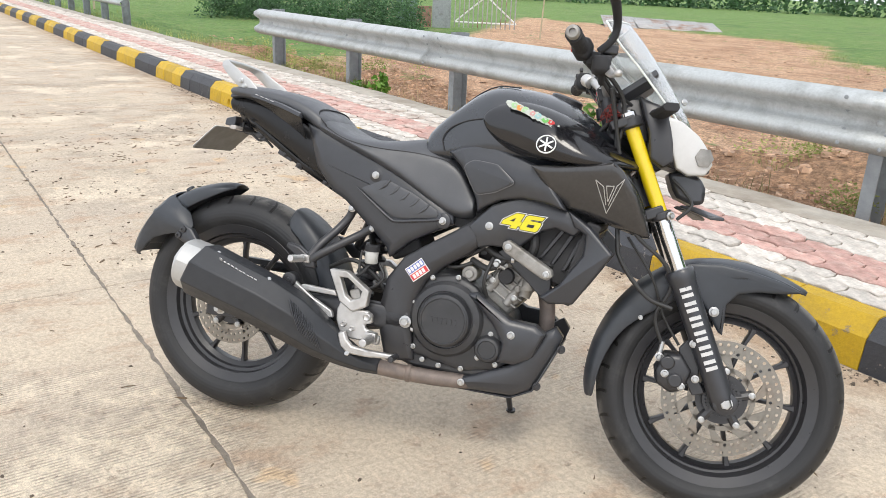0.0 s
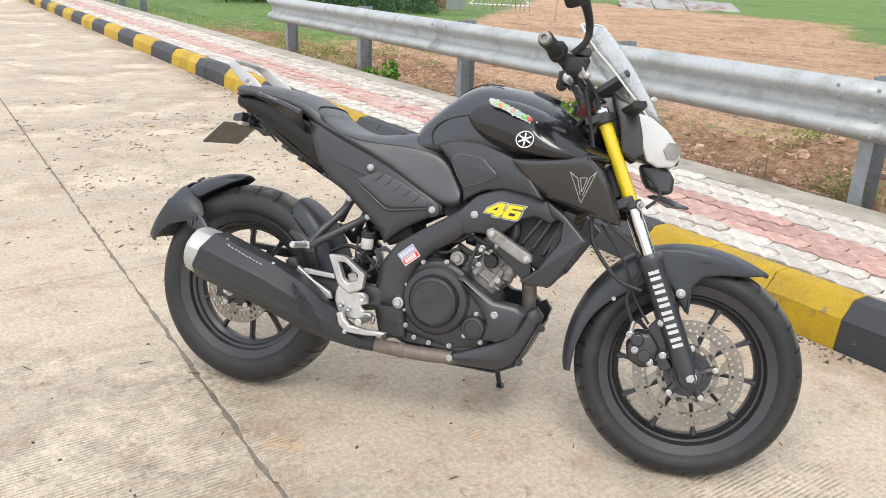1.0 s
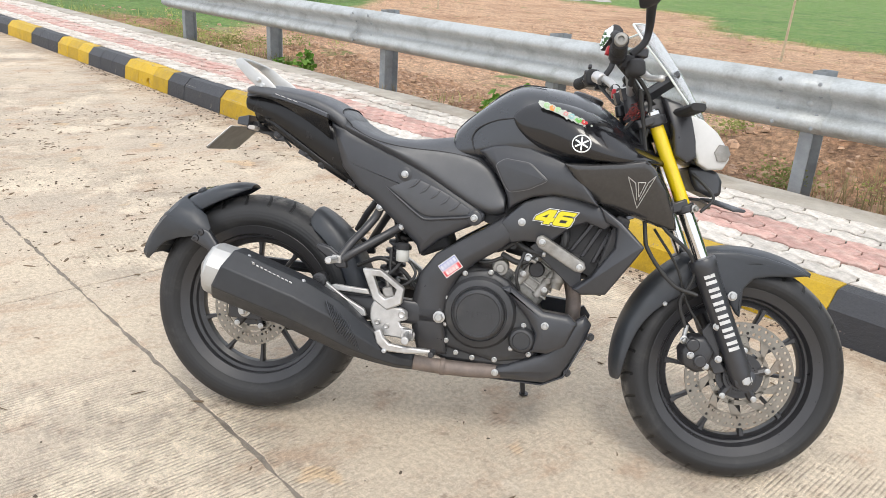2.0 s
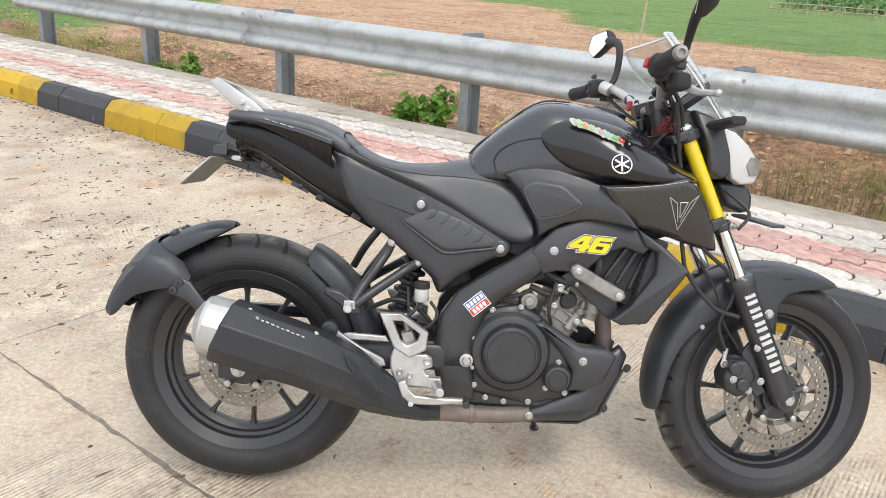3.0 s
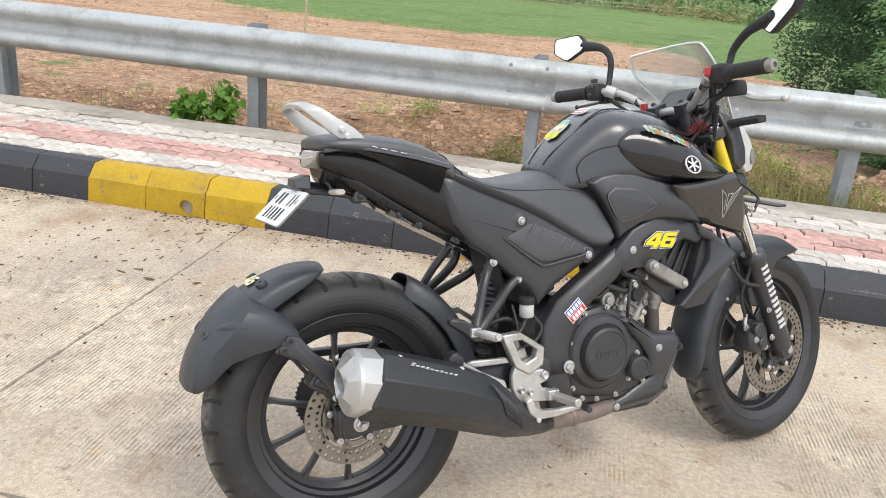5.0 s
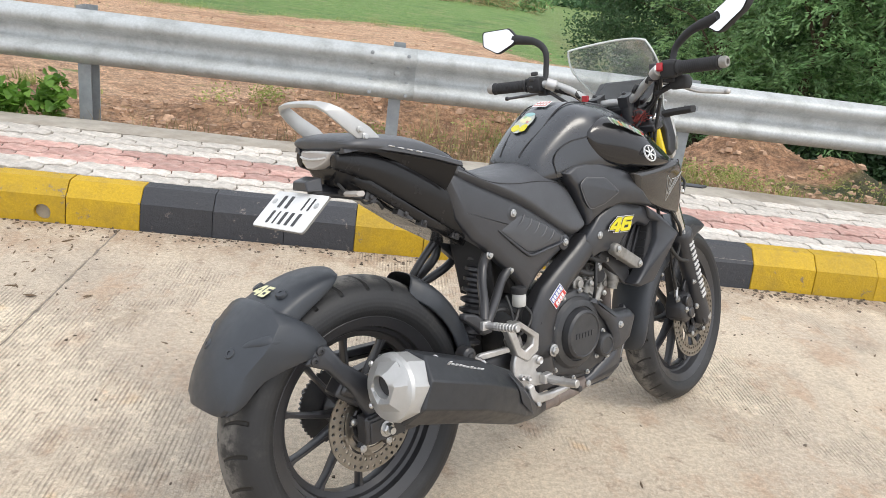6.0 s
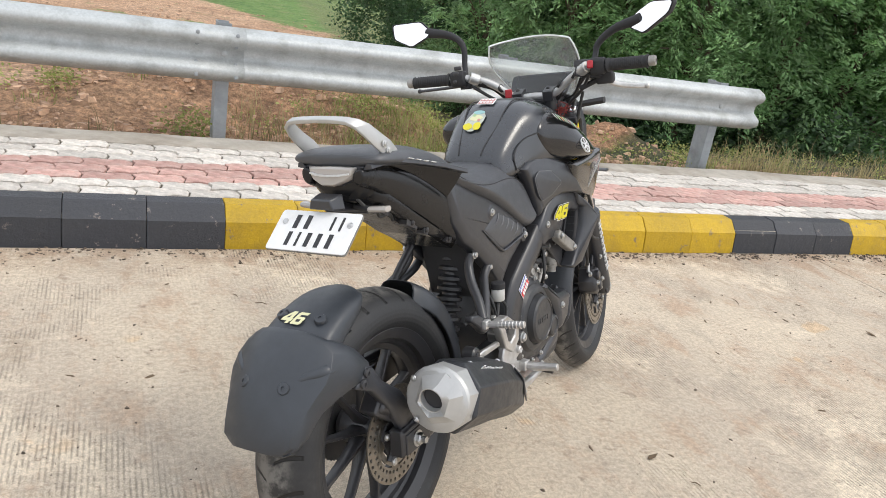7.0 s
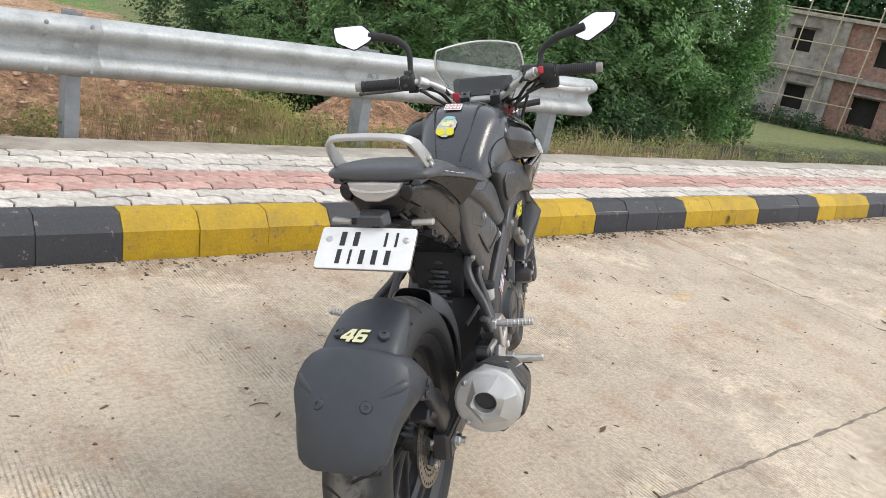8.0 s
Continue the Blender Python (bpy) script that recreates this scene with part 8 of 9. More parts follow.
pair("screen_bolt", lambda bm: hexbolt(bm, (1.150, -0.075, 0.985), (0.5, -1, 0.4), 0.006, 0.005), M_BOLT, m=STEER)
DASH = Matrix.Translation((1.040, 0, 1.012)) @ Matrix.Rotation(radians(52), 4, "Y")
single("instrument_pod", lambda bm: skin(bm, [[(h, y, z) for y, z in rounded([(-w, -q), (w, -q), (w * 1.1, q), (-w * 1.1, q)], 0.012)] for h, w, q in ((0.018, 0.070, 0.040), (0.0, 0.090, 0.052), (-0.012, 0.090, 0.052))]), M_PLASTIC, "black digital instrument pod", m=STEER @ DASH)
single("instrument_glass", lambda bm: block(bm, (0.004, 0.156, 0.082), Matrix.Translation((-0.013, 0, 0.002))), M_GLOSS, "dark glossy instrument display", m=STEER @ DASH, bevel=0.001)
single("pod_stay", lambda bm: rod(bm, (1.020, 0, 0.930), (1.045, 0, 1.000), 0.022, 14), M_PLASTIC, m=STEER)

# -- handlebar, controls, mirrors --
BAR = [(0.968, 0, 0.988), (0.967, 0.060, 0.990), (0.946, 0.125, 1.034), (0.920, 0.178, 1.057), (0.895, 0.240, 1.060), (0.880, 0.360, 1.060)]
single("handlebar", lambda bm: tube(bm, [(x, -y, z) for x, y, z in BAR[:0:-1]] + BAR, 0.0112, 14, 6), M_SILVER, "silver tapered handlebar", m=STEER, smooth=60)
pair("bar_riser", lambda bm: (rod(bm, (0.985, -0.048, 0.925), (0.968, -0.048, 0.985), 0.019, 16), block(bm, (0.046, 0.030, 0.030), pose(0.967, -0.048, 0.992, 0, -20, 0)), hexbolt(bm, (0.953, -0.048, 1.010), (-0.4, 0, 1), 0.005, 0.005)), M_FRAME, "black handlebar clamp", m=STEER, bevel=0.004)
GR = Vector((-0.122, -0.99, 0.0)).normalized()
GRIP = [(0.019, 0), (0.021, 0.004), (0.018, 0.008), (0.0165, 0.012)] + [q for i in range(16) for q in ((0.0164, 0.014 + i * 0.0058), (0.0176, 0.0152 + i * 0.0058), (0.0176, 0.0178 + i * 0.0058), (0.0164, 0.019 + i * 0.0058))] + [(0.0165, 0.110), (0.0185, 0.114), (0.0185, 0.119), (0.014, 0.120)]
pair("grip", lambda bm: lathe(bm, GRIP, frame_to((0.8945, -0.244, 1.060), GR), 22), M_RUBBER, "ribbed black rubber grip", m=STEER, smooth=50)
pair("bar_end", lambda bm: lathe(bm, [(0.011, 0), (0.0145, 0.002), (0.0150, 0.015), (0.0125, 0.020), (0.0070, 0.021), (0.0060, 0.015)], frame_to(Vector((0.8945, -0.244, 1.060)) + GR * 0.1195, GR), 22), M_DULL, "knurled grey bar-end weight", m=STEER)
pair("switch_housing", lambda bm: (skin(bm, [[Vector((0.902, -0.196, 1.060)) + GR * d + Vector((k * 0.021 * s, 0, q * 0.024 * s)) for k, q in ((-1, -0.5), (-0.6, -1), (0.6, -1), (1, -0.5), (1, 0.6), (0.6, 1), (-0.6, 1), (-1, 0.6))] for d, s in ((0.0, 0.9), (0.006, 1.0), (0.036, 1.0), (0.044, 0.85))]), block(bm, (0.03, 0.03, 0.03), pose(0.925, -0.205, 1.042))), M_RUBBER, "black switch housing", m=STEER, bevel=0.003)
single("kill_switch", lambda bm: block(bm, (0.014, 0.017, 0.022), pose(0.880, -0.1985, 1.066, 0, 12, 6)), M_RED, "red kill switch", m=STEER, bevel=0.003)
single("switch_buttons", lambda bm: (block(bm, (0.012, 0.018, 0.012), pose(0.882, 0.218, 1.075)), block(bm, (0.010, 0.022, 0.012), pose(0.890, 0.215, 1.092)), block(bm, (0.012, 0.012, 0.010), pose(0.880, 0.222, 1.052))), M_FRAME, m=STEER, bevel=0.003)
single("ignition_key", lambda bm: rod(bm, (0.962, 0.020, 0.935), (0.955, 0.020, 0.965), 0.012, 14), M_FRAME, m=STEER, bevel=0.003)
single("key_tag", lambda bm: block(bm, (0.010, 0.022, 0.026), pose(0.945, 0.075, 1.002)), M_RED, "red key tag", m=STEER, bevel=0.003)
single("brake_lever", lambda bm: (tube(bm, [(0.945, -0.178, 1.040), (0.958, -0.220, 1.020), (0.970, -0.265, 1.001), (0.981, -0.332, 0.991)], [0.011, 0.0105, 0.009, 0.0075], 10, 6, flat=0.7), lathe(bm, [(0.002, -0.008), (0.0075, -0.005), (0.009, 0), (0.0075, 0.005), (0.002, 0.008)], Matrix.Translation((0.982, -0.338, 0.991)), 14)), M_ALLOY, "silver brake lever with ball end", m=STEER, smooth=60)
single("clutch_lever", lambda bm: (tube(bm, [(0.935, 0.188, 1.046), (0.952, 0.230, 1.040), (0.968, 0.290, 1.036), (0.985, 0.390, 1.033)], [0.008, 0.007, 0.006, 0.0055], 10, 6, flat=0.7), lathe(bm, [(0.002, -0.007), (0.0065, -0.005), (0.008, 0), (0.0065, 0.005), (0.002, 0.007)], Matrix.Translation((0.986, 0.397, 1.033)), 14)), M_FRAME, "black clutch lever with ball end", m=STEER, smooth=60)
single("front_master_cylinder", lambda bm: (block(bm, (0.034, 0.060, 0.030), pose(0.945, -0.168, 1.046, 10, 0, 10)), block(bm, (0.040, 0.050, 0.022), pose(0.955, -0.160, 1.072, 0, 0, 10)), rod(bm, (0.950, -0.195, 1.045), (0.955, -0.225, 1.030), 0.010)), M_FRAME, "black front brake master cylinder", m=STEER, bevel=0.004)
single("crown_cover", lambda bm: skin(bm, [[(x + 0.25 * (0.95 - z), y, z) for y, z in ((-w, z0), (w, z0), (w * 1.05, (z0 + z1) / 2), (w * 0.85, z1), (-w * 0.85, z1), (-w * 1.05, (z0 + z1) / 2))] for x, w, z0, z1 in ((0.992, 0.066, 0.905, 0.968), (1.002, 0.078, 0.892, 0.980), (1.050, 0.082, 0.880, 0.985), (1.074, 0.070, 0.885, 0.975))]), M_FRAME, "black housing behind the steering crown", m=STEER, bevel=0.004)
single("brake_switch", lambda bm: (skin(bm, [[(x, y, z) for x, z in rounded([(0.925 - k, 1.008 - k), (0.965 + k, 1.008 - k), (0.960 + k, 1.044 + k), (0.922 - k, 1.044 + k)], 0.010)] for y, k in ((-0.252, -0.006), (-0.246, 0.0), (-0.206, 0.001), (-0.198, -0.006))]), rod(bm, (0.944, -0.20, 1.020), (0.950, -0.15, 1.000), 0.008, 10)), M_RUBBER, "black throttle and brake switch block", m=STEER, smooth=50)
single("brake_hose", lambda bm: tube(bm, [(1.000, -0.085, 0.900), (1.034, -0.105, 0.656), (1.051, -0.112, 0.591), (1.118, -0.118, 0.516), (1.182, -0.122, 0.494)], 0.0055, 8, 6), M_HOSE, "black brake hose looping to the fork", m=STEER, smooth=60)
pair("lever_perch", lambda bm: (rod(bm, (0.922, -0.160, 1.050), (0.905, -0.185, 1.062), 0.017, 14), block(bm, (0.020, 0.020, 0.016), pose(0.955, -0.182, 1.030))), M_ALLOY, "alloy lever perch", m=STEER, bevel=0.003)
for pts, r in (([(0.930, -0.17, 1.035), (0.975, -0.14, 1.010), (1.010, -0.11, 0.960), (1.010, -0.10, 0.88)], 0.0055), ([(0.925, 0.17, 1.04), (0.985, 0.13, 1.015), (1.020, 0.10, 0.96), (0.985, 0.08, 0.86)], 0.006), ([(0.905, -0.19, 1.04), (0.960, -0.15, 0.995), (0.990, -0.09, 0.945), (0.950, -0.06, 0.88)], 0.005), ([(0.92, 0.185, 1.035), (0.955, 0.12, 0.985), (0.985, 0.06, 0.95), (0.96, 0.03, 0.88)], 0.005), ([(0.940, -0.155, 1.030), (0.985, -0.12, 0.985), (1.030, -0.07, 0.965), (1.06, -0.03, 0.93)], 0.004), ([(0.95, -0.10, 1.02), (0.99, -0.07, 0.975), (1.04, 0.0, 0.955)], 0.004)):
    single("control_cable", lambda bm: tube(bm, pts, r, 8, 6), M_HOSE, m=STEER)
for y in (-0.135, -0.085, 0.10, 0.15):
    k = abs(y)
    x, z = (0.952, 1.020) if k < 0.12 else (0.938, 1.042)
    single("cable_tie", lambda bm: lathe(bm, [(0.0135, -0.004), (0.0135, 0.004)], frame_to((x, y, z), (0.3, -1 if y < 0 else 1, -0.6)), 14), M_HOSE, m=STEER)


def build_mirror(s, stem, outline, x0, tilt, yaw):
    """Mirror on a bent stalk: shell, glass that looks back and up."""
    single("mirror_stem", lambda bm: tube(bm, stem, [0.0085, 0.0085, 0.0095, 0.0115, 0.016], 10, 6), M_RUBBER, "bent black mirror stem", m=STEER, smooth=60)
    cy, cz = sum(p[0] for p in outline) / len(outline), sum(p[1] for p in outline) / len(outline)
    bm = bmesh.new()
    rnd = rounded(outline, 0.010)
    def grown(k, dx):
        c, q, out = math.cos(radians(yaw)), math.sin(radians(yaw)), []
        for y, z in rnd:
            px, py = dx + tilt * (z - cz), (y - cy) * k / c
            out.append((x0 + px * c - py * q, cy + px * q + py * c, cz + (z - cz) * k))
        return out
    skin(bm, [grown(0.97, -0.0005), grown(1.03, -0.003), grown(1.06, 0.004), grown(1.0, 0.016), grown(0.72, 0.030), grown(0.3, 0.036)])
    shell = part("mirror", bm, M_RUBBER, bike, "angular black rear-view mirror", m=STEER, smooth=50)
    bm = bmesh.new()
    skin(bm, [grown(0.96, -0.0042), grown(0.96, -0.0030)])
    part("mirror_glass", bm, M_MIRROR, shell, "bright mirror glass", smooth=0)


build_mirror(1, [(0.930, 0.206, 1.062), (0.952, 0.216, 1.100), (0.960, 0.220, 1.160), (0.966, 0.262, 1.196), (0.972, 0.345, 1.214)], [(0.457, 1.250), (0.362, 1.251), (0.329, 1.218), (0.338, 1.200), (0.392, 1.173), (0.450, 1.203)], 0.956, 0.30, 8)
build_mirror(-1, [(0.935, -0.196, 1.062), (0.962, -0.196, 1.092), (0.968, -0.205, 1.125), (0.958, -0.255, 1.160), (0.942, -0.335, 1.180)], [(-0.304, 1.160), (-0.318, 1.196), (-0.362, 1.222), (-0.429, 1.216), (-0.420, 1.184), (-0.352, 1.137)], 0.925, 0.30, -28)
rt = random.Random(9)
for i in range(5):
    single("tied_thread", lambda bm: tube(bm, [(0.985 + rt.gauss(0, 0.012), -0.075 + rt.gauss(0, 0.020), 0.942 + rt.gauss(0, 0.010)) for _ in range(16)], 0.0008, 5, 4), M_THREAD, "dark red thread tied round the steering clamp", m=STEER)

# -- stickers --
def on_side(x, y, z, tilt=0.0, lean=0.0):
    """A pose whose x runs forward and y up, facing the right-hand side; lean turns its top inwards."""
    return Matrix.Translation((x, y, z)) @ Matrix.Rotation(radians(tilt), 4, "Y") @ Matrix.Rotation(radians(90 - lean), 4, "X")


def tile(name, material, m, w, h, shape=None, label="", thick=0.0008, parent=None):
    pts = shape or [(-w / 2, -h / 2), (w / 2, -h / 2), (w / 2, h / 2), (-w / 2, h / 2)]
    return single(name, lambda bm: skin(bm, [[(x, y, 0) for x, y in pts], [(x, y, thick) for x, y in pts]]), material, label, m=m, parent=parent, smooth=0)


def stroke_number(m, height, width, layers, label, slant=0.42):
    """The number 46 in heavy slanted figures; layers are (material, growth, lift, name, with counter)."""
    four = [(0.58, 0.0), (0.90, 0.0), (0.90, 0.20), (1.02, 0.20), (1.02, 0.44), (0.90, 0.44), (0.90, 1.0), (0.50, 1.0), (0.0, 0.42), (0.0, 0.20), (0.58, 0.20)]
    six = [(1.18, 0.0), (1.98, 0.0), (2.06, 0.10), (2.06, 0.54), (1.98, 0.62), (1.40, 0.62), (1.40, 0.80), (2.00, 0.80), (2.04, 1.0), (1.22, 1.0), (1.10, 0.88), (1.10, 0.08)]
    holes = [[(0.32, 0.44), (0.58, 0.44), (0.58, 0.72)], [(1.40, 0.21), (1.78, 0.21), (1.78, 0.42), (1.40, 0.42)]]

    def flat(poly, grow):
        pts = [((x - 1.03) * width / 2 + slant * (y - 0.5) * height, (y - 0.5) * height) for x, y in poly]
        return inset2(pts, -grow) if grow else pts

    for material, grow, lift, name in layers:
        for poly, hole in zip((four, six), holes):
            tile(name, material, m @ Matrix.Translation((0, 0, lift)), 0, 0, flat(poly, grow), label if name == "number_figure" else "", 0.0005)
            if name == "number_figure":
                tile("figure_counter", M_INK, m @ Matrix.Translation((0, 0, lift + 0.0004)), 0, 0, flat(hole, 0.0), "", 0.0003)


NUM = on_side(0.818, -0.1410, 0.660, 2.5, 0)
stroke_number(NUM, 0.036, 0.088, [(M_WHITE, 0.0044, 0.0, "number_outline"), (M_INK, 0.0028, 0.0008, "number_edge"), (M_STICK_Y, 0.0012, 0.0016, "number_figure")], "bright yellow figure of the number 46 sticker")
deg = 121.5
c = Vector(arc_point(0, 0.314, 0.3660, deg, 0.010))
fn = Vector((math.cos(radians(deg)), 0, math.sin(radians(deg))))
fm = Matrix((( 0, fn.z, fn.x, c.x), (-1, 0, 0, c.y), (0, -fn.x, fn.z, c.z), (0, 0, 0, 1)))
stroke_number(fm, 0.031, 0.050, [(M_STICK_PALE, 0.0, 0.0, "number_figure")], "pale yellow figure of the number 46 sticker", 0.3)
oil = on_side(0.561, -0.1335, 0.503, -41)
tile("oil_sticker", M_WHITE, oil, 0.054, 0.040, label="small white, red and blue maker's sticker")
tile("sticker_band", M_STICK_R, oil @ Matrix.Translation((0, -0.0095, 0.0009)), 0.050, 0.0165)
tile("sticker_band", M_STICK_B, oil @ Matrix.Translation((0, 0.0095, 0.0009)), 0.050, 0.0165)
for row, q in ((0.0095, 0), (-0.0095, 1)):
    for i in range(5 - q):
        tile("sticker_bar", M_WHITE, oil @ Matrix.Translation((-0.0195 + i * 0.0097 + q * 0.004, row, 0.0018)), 0.0072, 0.0115)
LOGO = on_side(0.862, -0.2015, 0.852, 0, 24) @ Matrix.Rotation(radians(0), 4, "Z")
single("maker_roundel", lambda bm: skin(bm, [[(r * math.cos(2 * math.pi * i / 40), r * math.sin(2 * math.pi * i / 40), h) for i in range(40)] for r, h in ((0.0235, -0.004), (0.0235, 0.0), (0.0212, 0.0), (0.0212, -0.004), (0.0235, -0.004))], cap=False), M_WHITE, "round white maker's mark", m=LOGO, smooth=0)
for k in range(3):
    tile("roundel_bar", M_WHITE, LOGO @ Matrix.Rotation(radians(60 * k), 4, "Z") @ Matrix.Translation((0, 0, -0.002)), 0.0038, 0.036, thick=0.002)
cols = [M_STICK_MINT, M_STICK_PINK, M_STICK_PALE, M_STICK_R, M_STICK_MINT, M_STICK_TEAL, M_STICK_G, M_STICK_O, M_STICK_PINK, M_STICK_TEAL]
rd = random.Random(77)


def decal_spot(t, up, lift):
    """A pose on the tank shoulder along the decal strip."""
    return on_side(0.757 + 0.176 * t, -0.147 - 0.0105 * min(1.0, t / 0.4) - 0.012 * math.sin(math.pi * t), 0.9385 - 0.0660 * t, 21, 44) @ Matrix.Translation((0, up, 0.004 + lift))


def blob(w, h, k):
    return [(w / 2 * (1 + 0.22 * math.cos(2 * a + k)) * math.cos(a), h / 2 * (1 + 0.2 * math.sin(3 * a + k)) * math.sin(a)) for a in (2 * math.pi * j / 9 for j in range(9))]


for i in range(15):
    tile("decal_base", M_STICK_FADED, decal_spot(i / 14, 0.0, 0.0001 * i), 0, 0, blob(0.025, 0.0235 + 0.004 * (i % 4 == 1), i), "washed-out multicolour tank decal" if i == 0 else "", 0.0005)
for i in range(11):
    t = (i + 0.5 + rd.uniform(-0.2, 0.2)) / 11
    tile("colour_decal", cols[(i * 7 + i // 4) % 10], decal_spot(t, rd.uniform(-0.002, 0.002), 0.0016 + 0.0001 * i), 0, 0, blob(rd.uniform(0.015, 0.019), rd.uniform(0.015, 0.020), i), "", 0.0004)
    tile("colour_decal", M_STICK_FADED, decal_spot(t, rd.uniform(-0.001, 0.001), 0.0030 + 0.0001 * i), 0, 0, blob(rd.uniform(0.004, 0.008), rd.uniform(0.004, 0.008), i + 2), "", 0.0003)
BACK = Matrix.Translation((0.616, 0.024, 0.9435)) @ Matrix(((0, 0.755, -0.655, 0), (-1, 0, 0, 0), (0, 0.655, 0.755, 0), (0, 0, 0, 1)))
for px, py, w, h, mt in ((0.0, -0.006, 0.054, 0.080, M_STICK_FADED), (-0.013, -0.028, 0.026, 0.026, M_STICK_Y), (0.014, -0.026, 0.026, 0.028, M_STICK_Y), (0.002, 0.004, 0.034, 0.022, M_STICK_PALE), (0.004, 0.026, 0.030, 0.014, M_STICK_TEAL), (-0.006, 0.014, 0.012, 0.010, M_STICK_MINT), (0.013, -0.004, 0.010, 0.009, M_STICK_PINK)):
    rim = [(px + w / 2 * math.cos(a) * (1 + 0.18 * math.sin(2.0 * a + px * 300)), py + h / 2 * math.sin(a)) for a in (2 * math.pi * j / 14 for j in range(14))]
    tile("tank_decal", mt, BACK @ Matrix.Translation((0, 0, 0.001 + (0.001 if w < 0.05 else 0) + (0.0008 if w < 0.012 else 0))), 0, 0, rim, "plain yellow and white blotch decal" if w > 0.05 else "")
B2 = Matrix.Translation((0.682, 0.020, 0.9885)) @ Matrix(((0, 0.90, -0.436, 0), (-1, 0, 0, 0), (0, 0.436, 0.90, 0), (0, 0, 0, 1)))
tile("tank_label", M_WHITE, B2, 0.050, 0.032, label="small white and red maker's label")
for row in (0.0072, -0.0072):
    tile("label_band", M_STICK_PINK, B2 @ Matrix.Translation((0, row, 0.0009)), 0.044, 0.010)
    for i in range(4):
        tile("label_bar", M_WHITE, B2 @ Matrix.Translation((-0.0155 + 0.0103 * i, row, 0.0017)), 0.0062, 0.0055)

# ---- small loose things on the road and soil ----
def scatter_stones(name, spots, material, seed, long=1.0):
    rng = np.random.default_rng(seed)
    verts, faces = [], []
    base = [(1, 0, 0), (0.5, 0.87, 0.1), (-0.5, 0.87, 0), (-1, 0, 0.1), (-0.5, -0.87, 0), (0.5, -0.87, 0.05)]
    for x, y, z, s in spots:
        i, a = len(verts), rng.uniform(0, 6.28)
        f = rng.uniform(0.5, 1.2, (8, 3))
        ca, sa, el = math.cos(a), math.sin(a), rng.uniform(0.5, 1.0)
        for lev, (k, h) in enumerate(((1.0, -0.2), (0.75, 0.45))):
            for j, (bx, by, bz) in enumerate(base):
                px, py = bx * s * k * f[j, lev] * long, by * s * k * f[j, lev] * el
                verts.append((x + ca * px - sa * py, y + sa * px + ca * py, z + s * (h + bz * 0.5) * f[j, 2]))
        for j in range(6):
            q = (j + 1) % 6
            faces.append((i + j, i + q, i + 6 + q, i + 6 + j))
        faces.append(tuple(i + 6 + j for j in range(6)))
    ob = new(name, mesh_of(name, verts, faces, material, 50))
    ob.matrix_world = KM
    return ob


rs = random.Random(21)
spots = []
for _ in range(9000):
    u, v = rs.uniform(-8, 6), V_BACK + 0.06 + abs(rs.gauss(0, 1.5))
    spots.append((u, v, land(u, v), 0.006 + 0.050 * rs.random() ** 4))
for _ in range(2600):
    u, v = rs.uniform(-26, 7), rs.uniform(6, 30)
    spots.append((u, v, land(u, v), 0.015 + 0.09 * rs.random() ** 4))
for _ in range(160):
    u, v = 3.3 + rs.gauss(0, 0.8), 6.6 + rs.gauss(0, 0.6)
    spots.append((u, v, land(u, v), 0.02 + 0.05 * rs.random() ** 2))
tagged(scatter_stones("rubble_stones", spots, M_STONE, 22), "scattered stones and clods on the red-brown soil", "stones", kind="stuff")
spots = []
for _ in range(3200):
    u, v = rs.uniform(-7, 8), rs.uniform(-3.2, 1.86)
    spots.append((u, v, 0.0, 0.0015 + 0.0075 * rs.random() ** 4))
for _ in range(3600):
    u, v = rs.uniform(-7, 8), V_KERB - 0.002 - abs(rs.gauss(0, 0.07))
    if noise.noise((u * 1.3, 3.0, 0.0)) > -0.25 or rs.random() < 0.25:
        spots.append((u, v, 0.0, 0.002 + 0.010 * rs.random() ** 3))
for _ in range(900):
    u, v = rs.uniform(-5, -1.5), rs.uniform(-0.3, 1.8)
    if noise.noise((u * 1.5, v * 1.5, 6.0)) > -0.05:
        spots.append((u, v, 0.0, 0.003 + 0.011 * rs.random() ** 3))
for _ in range(500):
    u, v = -1.6 + rs.gauss(0, 0.8), 0.9 + rs.gauss(0, 0.6)
    spots.append((u, v, 0.0, 0.0015 + 0.008 * rs.random() ** 4))
for _ in range(1500):
    u, v = rs.uniform(1.0, 8), V_KERB - 0.003 - abs(rs.gauss(0, 0.05))
    if noise.noise((u * 2.1, 5.0, 0.0)) > -0.1:
        spots.append((u, v, 0.0, 0.003 + 0.015 * rs.random() ** 3))
tagged(scatter_stones("road_grit", spots, M_GRIT, 23), "small dark stones and grit scattered on the concrete road", "grit", kind="stuff")
spots = []
while len(spots) < 420:
    u, v = rs.uniform(-5.5, -1.2), rs.uniform(-0.6, 1.85)
    if noise.noise((u * 1.1, v * 1.1, 2.0)) > 0.05:
        spots.append((u, v, 0.0, 0.003 + 0.006 * rs.random() ** 2))
for _ in range(260):
    spots.append((rs.uniform(-5, 7), rs.uniform(-1.8, 1.85), 0.0, 0.0025 + 0.005 * rs.random() ** 2))
tagged(scatter_stones("road_litter", spots, M_TWIG, 24, 3.6), "bits of straw, bark and twig strewn on the concrete road", "litter", kind="stuff")
